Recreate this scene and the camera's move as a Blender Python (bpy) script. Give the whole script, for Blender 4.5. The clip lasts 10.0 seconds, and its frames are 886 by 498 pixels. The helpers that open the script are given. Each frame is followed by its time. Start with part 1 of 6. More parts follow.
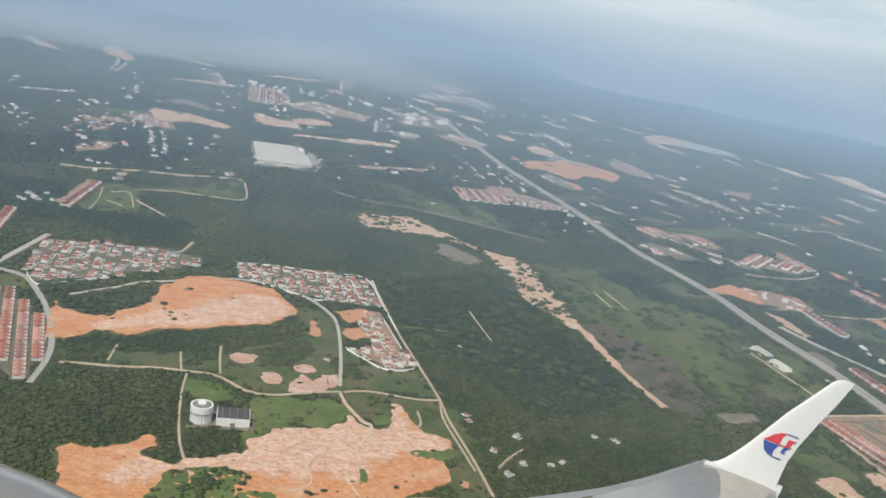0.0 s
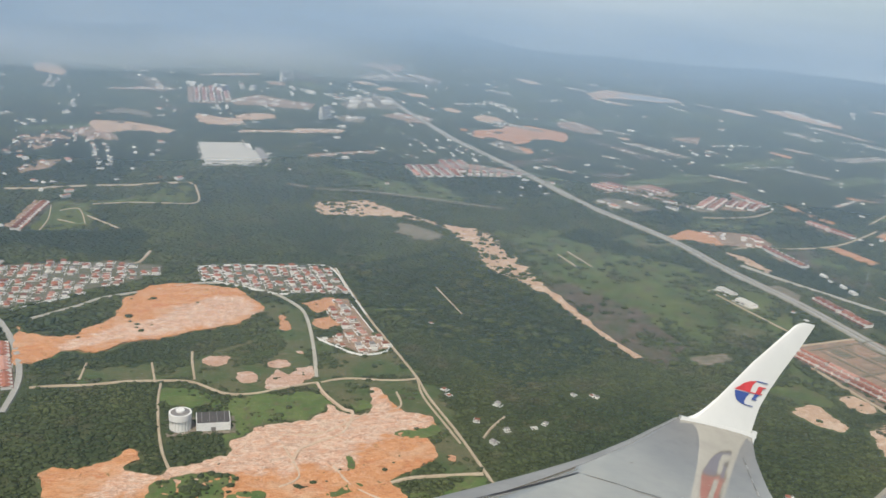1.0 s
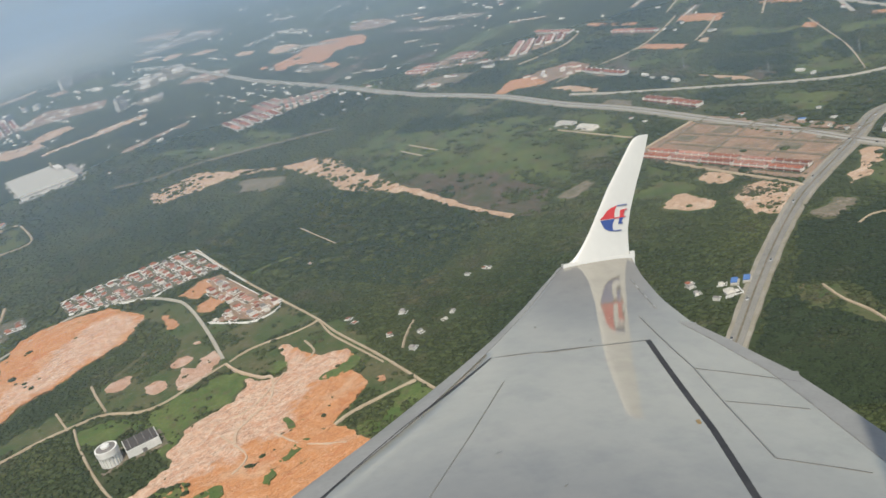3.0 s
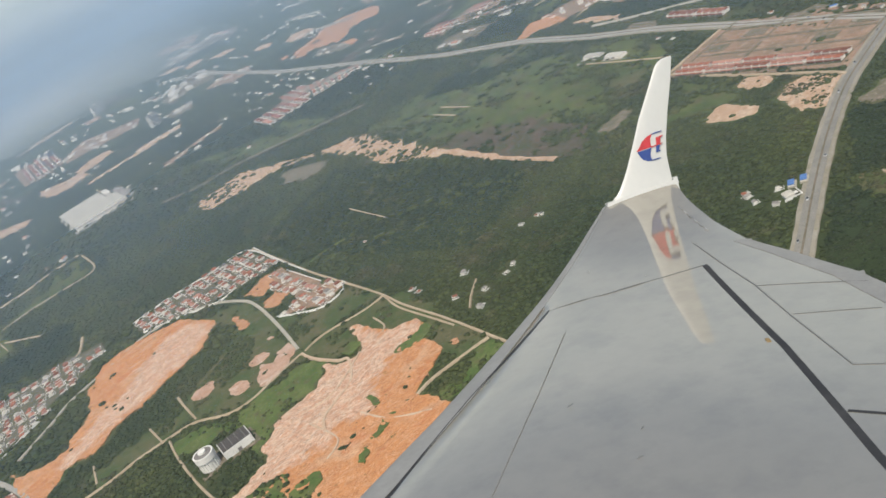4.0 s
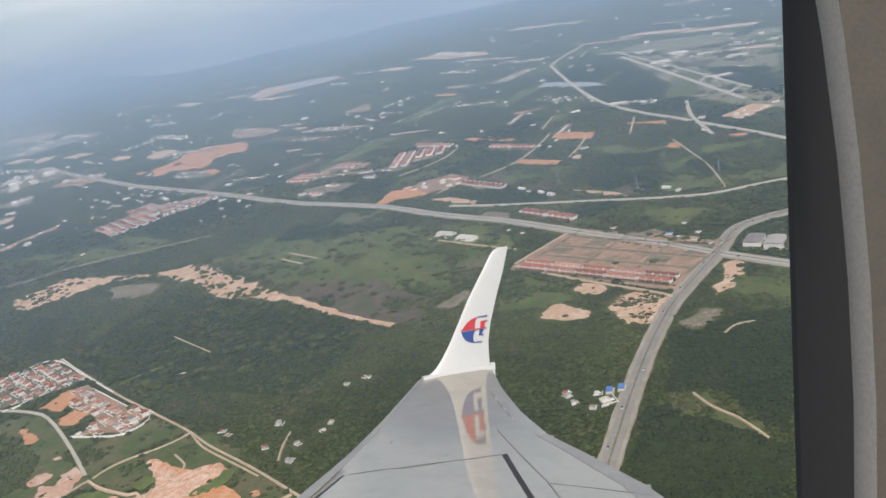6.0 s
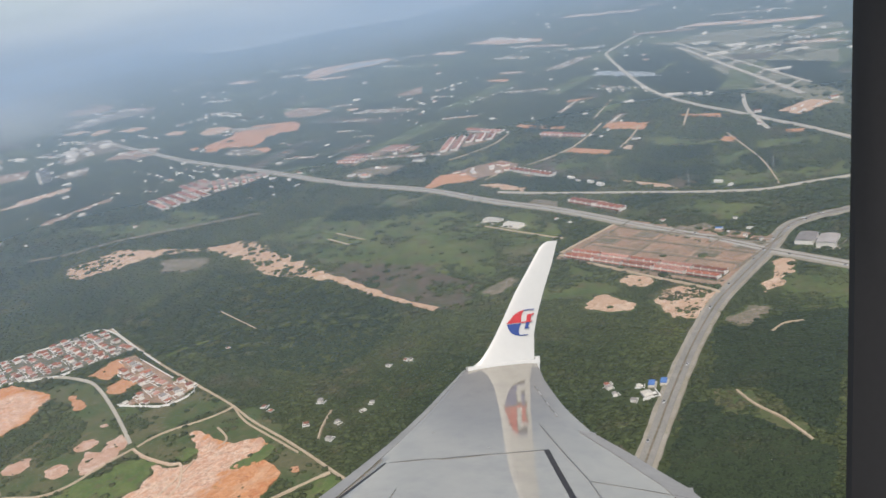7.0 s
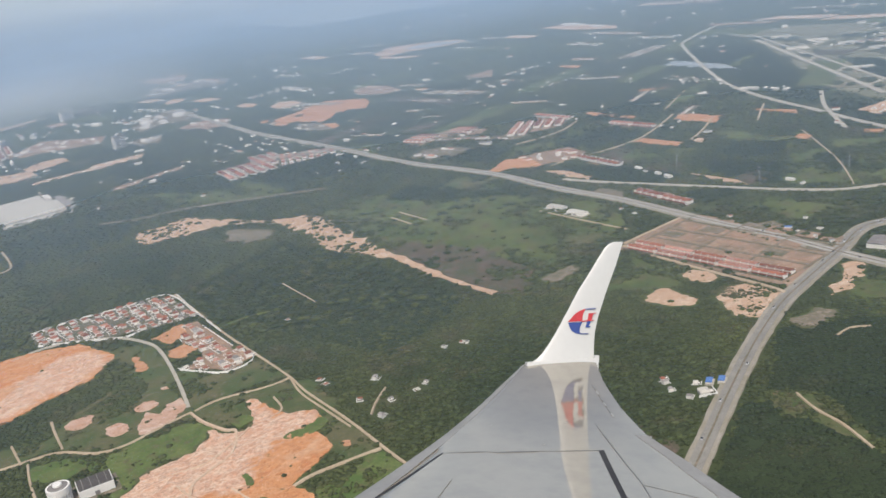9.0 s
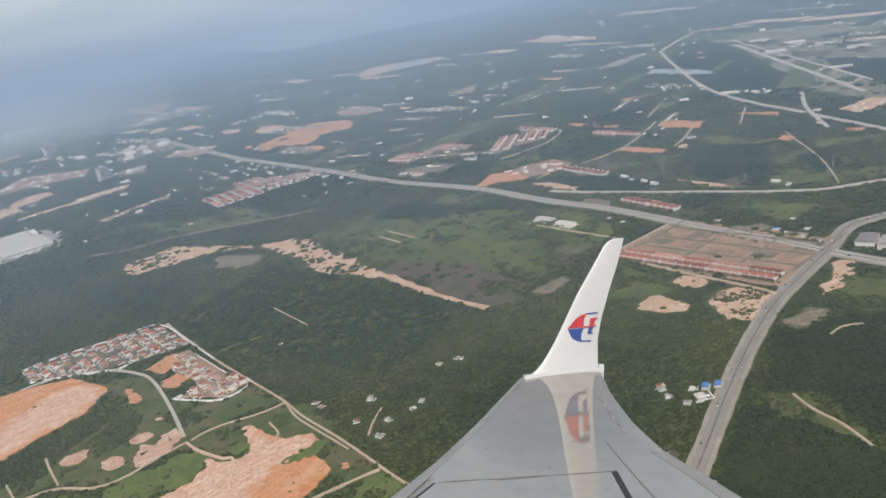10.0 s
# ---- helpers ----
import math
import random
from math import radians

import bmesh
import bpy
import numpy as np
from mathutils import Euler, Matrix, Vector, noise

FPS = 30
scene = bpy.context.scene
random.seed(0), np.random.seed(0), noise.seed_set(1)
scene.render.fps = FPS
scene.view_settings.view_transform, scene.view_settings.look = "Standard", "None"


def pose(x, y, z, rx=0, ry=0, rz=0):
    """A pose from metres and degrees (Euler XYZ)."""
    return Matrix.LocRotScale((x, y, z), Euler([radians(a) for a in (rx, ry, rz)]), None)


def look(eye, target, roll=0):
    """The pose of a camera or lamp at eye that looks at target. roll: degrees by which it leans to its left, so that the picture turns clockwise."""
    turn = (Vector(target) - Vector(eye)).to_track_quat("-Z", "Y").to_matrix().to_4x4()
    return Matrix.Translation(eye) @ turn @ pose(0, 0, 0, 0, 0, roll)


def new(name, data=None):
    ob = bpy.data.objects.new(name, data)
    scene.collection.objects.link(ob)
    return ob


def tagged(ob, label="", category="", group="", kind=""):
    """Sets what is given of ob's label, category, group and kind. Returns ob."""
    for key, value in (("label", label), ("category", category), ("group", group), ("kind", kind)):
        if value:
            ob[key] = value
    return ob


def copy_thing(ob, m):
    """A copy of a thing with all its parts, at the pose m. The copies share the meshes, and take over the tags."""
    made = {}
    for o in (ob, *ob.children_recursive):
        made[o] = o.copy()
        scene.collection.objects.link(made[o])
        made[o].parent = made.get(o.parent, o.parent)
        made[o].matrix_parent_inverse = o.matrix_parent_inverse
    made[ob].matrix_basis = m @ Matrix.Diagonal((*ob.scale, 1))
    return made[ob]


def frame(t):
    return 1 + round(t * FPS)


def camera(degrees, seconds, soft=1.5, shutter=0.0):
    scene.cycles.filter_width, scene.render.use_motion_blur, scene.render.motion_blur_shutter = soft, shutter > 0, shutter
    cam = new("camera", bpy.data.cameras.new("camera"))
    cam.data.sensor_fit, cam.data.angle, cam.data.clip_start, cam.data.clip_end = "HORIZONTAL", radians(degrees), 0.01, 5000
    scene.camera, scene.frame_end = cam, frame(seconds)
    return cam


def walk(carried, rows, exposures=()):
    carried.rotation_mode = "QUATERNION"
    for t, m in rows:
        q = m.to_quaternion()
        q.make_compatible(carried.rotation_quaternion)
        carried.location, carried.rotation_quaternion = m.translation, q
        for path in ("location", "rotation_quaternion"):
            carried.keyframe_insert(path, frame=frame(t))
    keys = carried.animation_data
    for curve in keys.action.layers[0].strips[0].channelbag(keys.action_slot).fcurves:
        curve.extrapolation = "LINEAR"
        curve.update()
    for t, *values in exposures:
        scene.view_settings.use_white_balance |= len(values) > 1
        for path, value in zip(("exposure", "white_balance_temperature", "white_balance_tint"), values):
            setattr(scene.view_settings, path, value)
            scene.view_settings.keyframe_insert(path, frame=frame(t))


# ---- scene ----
from mathutils.geometry import delaunay_2d_cdt

# The aircraft cabin hangs at z = 400 m over the plain; x is across, y is away from the window.
EYE_Z = 400.0
PATH = [
    (0, -0.489, -0.195, -0.180, 74.51, -9.85, -14.41),
    (0.5, -0.644, -0.381, 0.005, 73.70, -7.95, -15.17),
    (1, -0.547, -0.294, 0.044, 73.60, -3.97, -18.57),
    (1.5, -0.449, -0.280, 0.098, 71.80, 0.01, -16.69),
    (2, -0.433, -0.272, 0.144, 71.58, 4.05, -22.48),
    (2.5, -0.457, -0.337, 0.192, 69.71, 8.00, -27.97),
    (3.8, -0.160, -0.066, 0.038, 62.62, 24.97, -38.28),
    (4, -0.193, -0.221, 0.117, 63.89, 25.10, -35.28),
    (4.5, -0.203, -0.331, 0.112, 68.37, 20.18, -25.49),
    (5, -0.055, -0.168, -0.006, 67.81, 18.48, -32.58),
    (5.5, 0.010, -0.131, -0.053, 71.31, 12.03, -38.89),
    (6, -0.059, -0.275, 0.043, 71.86, 11.57, -40.62),
    (7.5, -0.082, -0.246, 0.160, 71.41, 9.83, -34.89),
    (8, -0.142, -0.321, 0.245, 71.42, 9.71, -33.54),
    (8.5, -0.179, -0.352, 0.312, 71.22, 9.18, -32.91),
    (9, -0.168, -0.338, 0.331, 71.31, 8.62, -32.69),
    (9.5, -0.205, -0.350, 0.302, 73.27, 8.50, -32.81),
    (10, 0.411, 0.571, -0.194, 72.10, 10.88, -34.10),
]
cam = camera(50.0, 10.0, soft=1.6)
walk(cam, [(t, pose(1.4 * x, 1.4 * y, EYE_Z + 1.4 * z, a, b, c)) for t, x, y, z, a, b, c in PATH],
     [(0, 0.02, 6700, 5), (1, 0.02, 6800, 5), (2.5, 0, 6950, 5), (4, 0, 6950, 6), (4.5, 0, 6950, 7), (5.5, 0, 6700, 9), (7.5, 0.03, 6800, 10), (9.7, 0.03, 6750, 10), (10, -0.1, 6700, 10)])

# ---- sky and sun ----
SUN_EL, SUN_AZ = radians(60), radians(216)          # azimuth clockwise from +y
world = bpy.data.worlds.new("sky")
scene.world = world
world.use_nodes = True
wn = world.node_tree.nodes
wl = world.node_tree.links
sky = wn.new("ShaderNodeTexSky")
sky.sky_type, sky.sun_disc = "NISHITA", False
sky.sun_elevation, sky.sun_rotation = SUN_EL, SUN_AZ
sky.dust_density, sky.air_density = 2.0, 1.0
coord = wn.new("ShaderNodeTexCoord")
stretch = wn.new("ShaderNodeMapping")
stretch.inputs["Scale"].default_value = (2.0, 2.0, 14.0)
cloud = wn.new("ShaderNodeTexNoise")
cloud.inputs["Scale"].default_value, cloud.inputs["Detail"].default_value = 1.6, 6.0
ramp = wn.new("ShaderNodeValToRGB")
ramp.color_ramp.elements[0].position, ramp.color_ramp.elements[1].position = 0.42, 0.72
ramp.color_ramp.elements[0].color, ramp.color_ramp.elements[1].color = (0.42, 0.42, 0.42, 1), (0.95, 0.95, 0.95, 1)
both = wn.new("ShaderNodeMix")
both.data_type = "RGBA"
both.inputs["B"].default_value = (8.3, 8.7, 9.0, 1)
lift = wn.new("ShaderNodeMapping")                 # the plain's edge lies a little under eye level
lift.inputs["Location"].default_value = (0, 0, 0.08)
wl.new(coord.outputs["Generated"], lift.inputs["Vector"])
wl.new(lift.outputs["Vector"], sky.inputs["Vector"])
wl.new(coord.outputs["Generated"], stretch.inputs["Vector"])
wl.new(stretch.outputs["Vector"], cloud.inputs["Vector"])
wl.new(cloud.outputs["Fac"], ramp.inputs["Fac"])
height = wn.new("ShaderNodeSeparateXYZ")
wl.new(coord.outputs["Generated"], height.inputs[0])
near = wn.new("ShaderNodeMapRange")                # the cloud bank lies low
near.inputs["From Min"].default_value, near.inputs["From Max"].default_value = 0.22, 0.03
wl.new(height.outputs["Z"], near.inputs["Value"])
low = wn.new("ShaderNodeMath")
low.operation = "MULTIPLY"
wl.new(ramp.outputs["Color"], low.inputs[0])
wl.new(near.outputs["Result"], low.inputs[1])
wl.new(low.outputs[0], both.inputs["Factor"])
wl.new(sky.outputs["Color"], both.inputs["A"])
wl.new(both.outputs["Result"], wn["Background"].inputs["Color"])
wn["Background"].inputs["Strength"].default_value = 0.12

sun = new("sun", bpy.data.lights.new("sun", "SUN"))
sun.data.energy, sun.data.angle, sun.data.color = 3.2, radians(1.2), (1.0, 0.95, 0.87)
toward = Vector((math.sin(SUN_AZ) * math.cos(SUN_EL), math.cos(SUN_AZ) * math.cos(SUN_EL), math.sin(SUN_EL)))
sun.matrix_world = look(toward * 900, (0, 0, 0))


# ---- materials ----
def surface(name, colour, second=None, scale=0.05, rough=0.85, third=None, fine=0.6, island=0.0, bump=0.0, metal=0.0, coat=0.0, spread=(0.35, 0.65), own=0.0, third_at=0.5):
    """Paint, earth or leaves: two or three colours mixed by coarse and fine noise at world size, with relief."""
    m = bpy.data.materials.new(name)
    m.use_nodes = True
    n, l = m.node_tree.nodes, m.node_tree.links
    p = n["Principled BSDF"]
    p.inputs["Roughness"].default_value, p.inputs["Metallic"].default_value = rough, metal
    p.inputs["Coat Weight"].default_value = coat
    p.inputs["Coat Roughness"].default_value = 0.06
    geo = n.new("ShaderNodeNewGeometry")

    def grain(s, detail, seed):
        shift = n.new("ShaderNodeMapping")
        shift.inputs["Location"].default_value = (seed, seed * 0.7, 0)
        t = n.new("ShaderNodeTexNoise")
        t.inputs["Scale"].default_value, t.inputs["Detail"].default_value = s, detail
        t.inputs["Roughness"].default_value = 0.62
        l.new(geo.outputs["Position"], shift.inputs["Vector"])
        l.new(shift.outputs["Vector"], t.inputs["Vector"])
        return t

    def blend(fac, a, b):
        x = n.new("ShaderNodeMix")
        x.data_type = "RGBA"
        for key, v in (("Factor", fac), ("A", a), ("B", b)):
            if isinstance(v, (tuple, float, int)):
                x.inputs[key].default_value = v if not isinstance(v, tuple) else (*v, 1)
            else:
                l.new(v, x.inputs[key])
        return x.outputs["Result"]

    def steps(t, lo, hi):
        r = n.new("ShaderNodeMapRange")
        r.inputs["From Min"].default_value, r.inputs["From Max"].default_value = lo, hi
        l.new(t, r.inputs["Value"])
        return r.outputs["Result"]

    coarse, small = grain(scale, 5, 11.0), grain(scale * 9, 4, 37.0)
    c = blend(steps(coarse.outputs["Fac"], *spread), colour, second or colour)
    if third:
        c = blend(steps(grain(scale * 2.7, 6, 71.0).outputs["Fac"], third_at, third_at + 0.18), c, third)
    dark = tuple(v * 0.6 for v in colour)
    half = n.new("ShaderNodeMath")
    half.operation = "MULTIPLY"
    half.inputs[1].default_value = fine
    l.new(steps(small.outputs["Fac"], 0.4, 0.75), half.inputs[0])
    c = blend(half.outputs["Value"], c, dark)
    if island or own:
        h = n.new("ShaderNodeHueSaturation")
        v = n.new("ShaderNodeMapRange")
        k = island or own
        v.inputs["To Min"].default_value, v.inputs["To Max"].default_value = 1 - k, 1 + k
        if island:
            l.new(geo.outputs["Random Per Island"], v.inputs["Value"])
        else:
            info = n.new("ShaderNodeObjectInfo")
            l.new(info.outputs["Random"], v.inputs["Value"])
        l.new(v.outputs["Result"], h.inputs["Value"])
        l.new(c, h.inputs["Color"])
        c = h.outputs["Color"]
    l.new(c, p.inputs["Base Color"])
    if bump:
        b = n.new("ShaderNodeBump")
        b.inputs["Strength"].default_value, b.inputs["Distance"].default_value = 1.0, bump
        l.new(small.outputs["Fac"], b.inputs["Height"])
        l.new(b.outputs["Normal"], p.inputs["Normal"])
    return m


def earth(name, base, pale, deep, green, scale, cover, veined=None):
    """Stripped laterite: warped bands of three tones, thin pale wash lines, dark gullies and specks of weeds."""
    m = surface(name, base, base, scale, 0.95, None, 0.35, bump=1.4)
    n, l = m.node_tree.nodes, m.node_tree.links
    p = n["Principled BSDF"]
    geo = n.new("ShaderNodeNewGeometry")

    def field(s, warp, seed, lo, hi, stretch=1.0):
        place, t, r = n.new("ShaderNodeMapping"), n.new("ShaderNodeTexNoise"), n.new("ShaderNodeMapRange")
        place.inputs["Location"].default_value = (seed, -seed, 0)
        place.inputs["Rotation"].default_value = (0, 0, 0.5)
        place.inputs["Scale"].default_value = (1, stretch, 1)
        t.inputs["Scale"].default_value, t.inputs["Detail"].default_value = s, 7.0
        t.inputs["Roughness"].default_value, t.inputs["Distortion"].default_value = 0.66, warp
        r.inputs["From Min"].default_value, r.inputs["From Max"].default_value = lo, hi
        l.new(geo.outputs["Position"], place.inputs["Vector"])
        l.new(place.outputs["Vector"], t.inputs["Vector"])
        l.new(t.outputs["Fac"], r.inputs["Value"])
        return t.outputs["Fac"], r.outputs["Result"]

    def over(fac, a, colour):
        x = n.new("ShaderNodeMix")
        x.data_type = "RGBA"
        l.new(fac, x.inputs["Factor"])
        l.new(a, x.inputs["A"])
        x.inputs["B"].default_value = (*colour, 1)
        return x.outputs["Result"]

    def line(raw, wide):
        near = n.new("ShaderNodeMapRange")
        away = n.new("ShaderNodeMath")
        away.operation = "SUBTRACT"
        away.inputs[1].default_value = 0.5
        l.new(raw, away.inputs[0])
        size = n.new("ShaderNodeMath")
        size.operation = "ABSOLUTE"
        l.new(away.outputs[0], size.inputs[0])
        near.inputs["From Min"].default_value, near.inputs["From Max"].default_value = wide, 0.0
        near.inputs["To Max"].default_value = 0.75
        l.new(size.outputs[0], near.inputs["Value"])
        return near.outputs["Result"]

    c = p.inputs["Base Color"].links[0].from_socket
    c = over(field(scale, 0.8, 5.0, cover, cover + 0.14, 1.6)[1], c, pale)
    c = over(field(scale * 1.7, 1.2, 41.0, 0.54, 0.68, 1.8)[1], c, deep)
    c = over(line(field(scale * 1.3, 1.6, 83.0, 0, 1, 2.2)[0], 0.018), c, tuple(min(0.85, v * 1.25) for v in pale))
    c = over(line(field(scale * 1.1, 1.4, 17.0, 0, 1, 1.9)[0], 0.010), c, tuple(v * 0.45 for v in deep))
    c = over(line(field(scale * 4.2, 1.2, 53.0, 0, 1, 2.6)[0], 0.014), c, tuple(v * 0.62 for v in deep))
    c = over(line(field(scale * 6.5, 0.9, 61.0, 0, 1, 2.4)[0], 0.016), c, tuple(min(0.85, v * 1.15) for v in pale))
    c = over(field(scale * 4.5, 0.5, 29.0, 0.63, 0.68)[1], c, green)
    c = over(field(scale * 14, 0.8, 47.0, 0.55, 0.7, 1.3)[1], c, tuple(v * 0.7 for v in base))
    if veined:
        # pale rock shows through where the cut is deepest
        deep_cut = n.new("ShaderNodeAttribute")
        deep_cut.attribute_name = "rock"
        blur = n.new("ShaderNodeMath")
        blur.operation = "ADD"
        wave, _ = field(0.035, 1.2, 7.0, 0, 1, 1.5)
        sway = n.new("ShaderNodeMath")
        sway.operation = "MULTIPLY"
        sway.inputs[1].default_value = 2.2
        l.new(wave, sway.inputs[0])
        l.new(deep_cut.outputs["Fac"], blur.inputs[0])
        l.new(sway.outputs[0], blur.inputs[1])
        share = n.new("ShaderNodeMapRange")
        share.inputs["From Min"].default_value, share.inputs["From Max"].default_value = 1.45, 1.75
        l.new(blur.outputs[0], share.inputs["Value"])
        stone = n.new("ShaderNodeMix")
        stone.data_type = "RGBA"
        stone.inputs["A"].default_value, stone.inputs["B"].default_value = (*veined[0], 1), (*veined[1], 1)
        l.new(field(0.06, 1.4, 15.0, 0.42, 0.6, 2.2)[1], stone.inputs["Factor"])
        r = stone.outputs["Result"]
        r = over(field(0.11, 1.0, 77.0, 0.55, 0.7, 1.8)[1], r, veined[2])
        r = over(field(0.3, 0.8, 57.0, 0.52, 0.66, 1.4)[1], r, tuple(v * 0.72 for v in veined[0]))
        r = over(line(field(0.045, 1.8, 33.0, 0, 1, 2.6)[0], 0.03), r, tuple(v * 0.38 for v in veined[2]))
        r = over(line(field(0.12, 1.2, 91.0, 0, 1, 2.0)[0], 0.03), r, veined[3])
        whole = n.new("ShaderNodeMix")
        whole.data_type = "RGBA"
        l.new(share.outputs["Result"], whole.inputs["Factor"])
        l.new(c, whole.inputs["A"])
        l.new(r, whole.inputs["B"])
        c = whole.outputs["Result"]
    l.new(c, p.inputs["Base Color"])
    return m


FOREST = surface("forest_cover", (0.034, 0.052, 0.021), (0.070, 0.085, 0.032), 0.006, 0.95, (0.100, 0.096, 0.050), 0.6, bump=1.0, third_at=0.53, spread=(0.4, 0.6))
LEAVES = surface("leaves", (0.036, 0.053, 0.020), (0.076, 0.090, 0.030), 0.0055, 0.9, (0.098, 0.088, 0.048), 0.45, island=0.22, third_at=0.55, spread=(0.38, 0.64))
PALMS = surface("palm_leaves", (0.022, 0.037, 0.017), (0.031, 0.047, 0.020), 0.006, 0.9, (0.045, 0.054, 0.024), 0.3, island=0.12)
PALM_FLOOR = surface("plantation_floor", (0.030, 0.046, 0.021), (0.036, 0.055, 0.022), 0.006, 0.95, None, 0.5)
BRIGHT_GRASS = surface("lush_grass", (0.082, 0.132, 0.036), (0.140, 0.170, 0.055), 0.03, 0.95, (0.125, 0.108, 0.056), 0.6, bump=0.5, spread=(0.4, 0.6))
GRASS = surface("grass", (0.064, 0.096, 0.029), (0.120, 0.140, 0.045), 0.014, 0.95, (0.112, 0.096, 0.050), 0.7, bump=0.5, spread=(0.38, 0.62), third_at=0.48)
PALE_GRASS = surface("mown_grass", (0.17, 0.175, 0.11), (0.22, 0.205, 0.14), 0.006, 0.95, (0.28, 0.245, 0.18))
BURNT = surface("cleared_scrub", (0.105, 0.08, 0.06), (0.065, 0.085, 0.04), 0.02, 0.95, (0.16, 0.11, 0.09), 0.5, bump=0.8)
SOIL = earth("orange_laterite", (0.50, 0.245, 0.125), (0.54, 0.35, 0.235), (0.46, 0.19, 0.095), (0.11, 0.11, 0.045), 0.018, 0.56)
CUT = earth("cut_laterite", (0.555, 0.25, 0.108), (0.57, 0.345, 0.21), (0.50, 0.188, 0.082), (0.12, 0.12, 0.05), 0.018, 0.51, ((0.58, 0.315, 0.20), (0.66, 0.47, 0.345), (0.42, 0.255, 0.18), (0.74, 0.60, 0.49)))
ROCK = earth("pale_laterite", (0.50, 0.30, 0.21), (0.57, 0.43, 0.35), (0.48, 0.23, 0.125), (0.19, 0.17, 0.11), 0.03, 0.44)
SAND = earth("sandy_soil", (0.50, 0.33, 0.22), (0.58, 0.44, 0.33), (0.45, 0.25, 0.15), (0.10, 0.10, 0.045), 0.03, 0.48)
GREY_SOIL = surface("grey_soil", (0.215, 0.175, 0.135), (0.12, 0.12, 0.07), 0.06, 0.95, (0.31, 0.25, 0.195), 0.5)
DEV_SOIL = surface("levelled_soil", (0.33, 0.215, 0.15), (0.23, 0.175, 0.125), 0.03, 0.95, (0.40, 0.29, 0.21), 0.5, spread=(0.42, 0.58))
DARK_ASPHALT = surface("dark_asphalt", (0.22, 0.21, 0.19), (0.28, 0.265, 0.235), 0.05, 0.9, None, 0.4)
ASPHALT = surface("worn_asphalt", (0.33, 0.315, 0.285), (0.39, 0.37, 0.33), 0.03, 0.9, None, 0.3)
CONCRETE = surface("pale_road", (0.46, 0.42, 0.35), (0.40, 0.37, 0.31), 0.03, 0.9, None, 0.4)
SHOULDER = surface("gravel_shoulder", (0.34, 0.31, 0.26), (0.27, 0.24, 0.18), 0.04, 0.95, (0.20, 0.20, 0.11), 0.4, third_at=0.56)
DIRT = surface("dirt_track", (0.50, 0.40, 0.29), (0.40, 0.31, 0.21), 0.03, 0.95, None, 0.4)
PIT_TRACK = surface("pit_track", (0.60, 0.46, 0.34), (0.52, 0.36, 0.25), 0.05, 0.95, (0.56, 0.45, 0.35), 0.4)
WATER = surface("silty_water", (0.3, 0.33, 0.34), (0.36, 0.36, 0.33), 0.004, 0.25)
ESTATE_PAVING = surface("estate_paving", (0.165, 0.15, 0.12), (0.085, 0.098, 0.05), 0.08, 0.95, (0.30, 0.24, 0.18), 0.5, third_at=0.55)
SCRUB = surface("scrub_grass", (0.068, 0.098, 0.034), (0.125, 0.115, 0.058), 0.02, 0.95, (0.19, 0.14, 0.09), 0.6, bump=0.5, spread=(0.42, 0.6), third_at=0.56)
BRIGHT_WHITE = surface("bright_white_paint", (0.82, 0.80, 0.76), (0.74, 0.72, 0.68), 0.2, 0.75, None, 0.2)
WHITE = surface("white_render", (0.78, 0.74, 0.68), (0.70, 0.66, 0.60), 0.2, 0.8, None, 0.3, own=0.2)
RED_ROOF = surface("red_roof_tiles", (0.25, 0.085, 0.052), (0.31, 0.135, 0.09), 0.1, 0.85, None, 0.35, own=0.4)
PINK_ROOF = surface("faded_red_roof", (0.36, 0.165, 0.12), (0.40, 0.23, 0.18), 0.1, 0.85, None, 0.3, own=0.3)
GREY_ROOF = surface("grey_roof", (0.22, 0.2, 0.19), (0.3, 0.28, 0.26), 0.1, 0.8, None, 0.4, own=0.4)
DARK_ROOF = surface("dark_flat_roof", (0.075, 0.068, 0.064), (0.10, 0.09, 0.085), 0.15, 0.9, None, 0.5)
METAL_ROOF = surface("white_sheet_roof", (0.58, 0.54, 0.47), (0.52, 0.49, 0.43), 0.05, 0.6, None, 0.15, own=0.12)
FAR_RED = surface("weathered_red_roofs", (0.36, 0.15, 0.10), (0.40, 0.22, 0.16), 0.1, 0.85, None, 0.3, island=0.35)
FAR_GREY = surface("weathered_grey_roofs", (0.26, 0.24, 0.22), (0.34, 0.32, 0.30), 0.1, 0.8, None, 0.3, island=0.4)
FAR_WHITE = surface("pale_sheet_roofs", (0.66, 0.62, 0.56), (0.58, 0.55, 0.50), 0.05, 0.6, None, 0.15, island=0.25)
BLUE_ROOF = surface("blue_sheet_roof", (0.08, 0.17, 0.42), (0.12, 0.24, 0.5), 0.2, 0.6, None, 0.3)
GLASS_DARK = surface("window_glass", (0.04, 0.05, 0.06), None, 0.3, 0.15)
CAR_PAINT = surface("car_paint", (0.55, 0.55, 0.55), None, 0.3, 0.3, own=0.6, coat=0.5)
RUBBER = surface("black_rubber", (0.02, 0.02, 0.02), None, 0.5, 0.8)
STEEL = surface("galvanised_steel", (0.35, 0.36, 0.37), None, 0.5, 0.5, metal=0.6)
WING = surface("grey_wing_paint", (0.275, 0.250, 0.198), (0.30, 0.273, 0.218), 0.5, 0.04, (0.25, 0.228, 0.182), 0.16)
WING.node_tree.nodes["Principled BSDF"].inputs["IOR"].default_value = 3.4
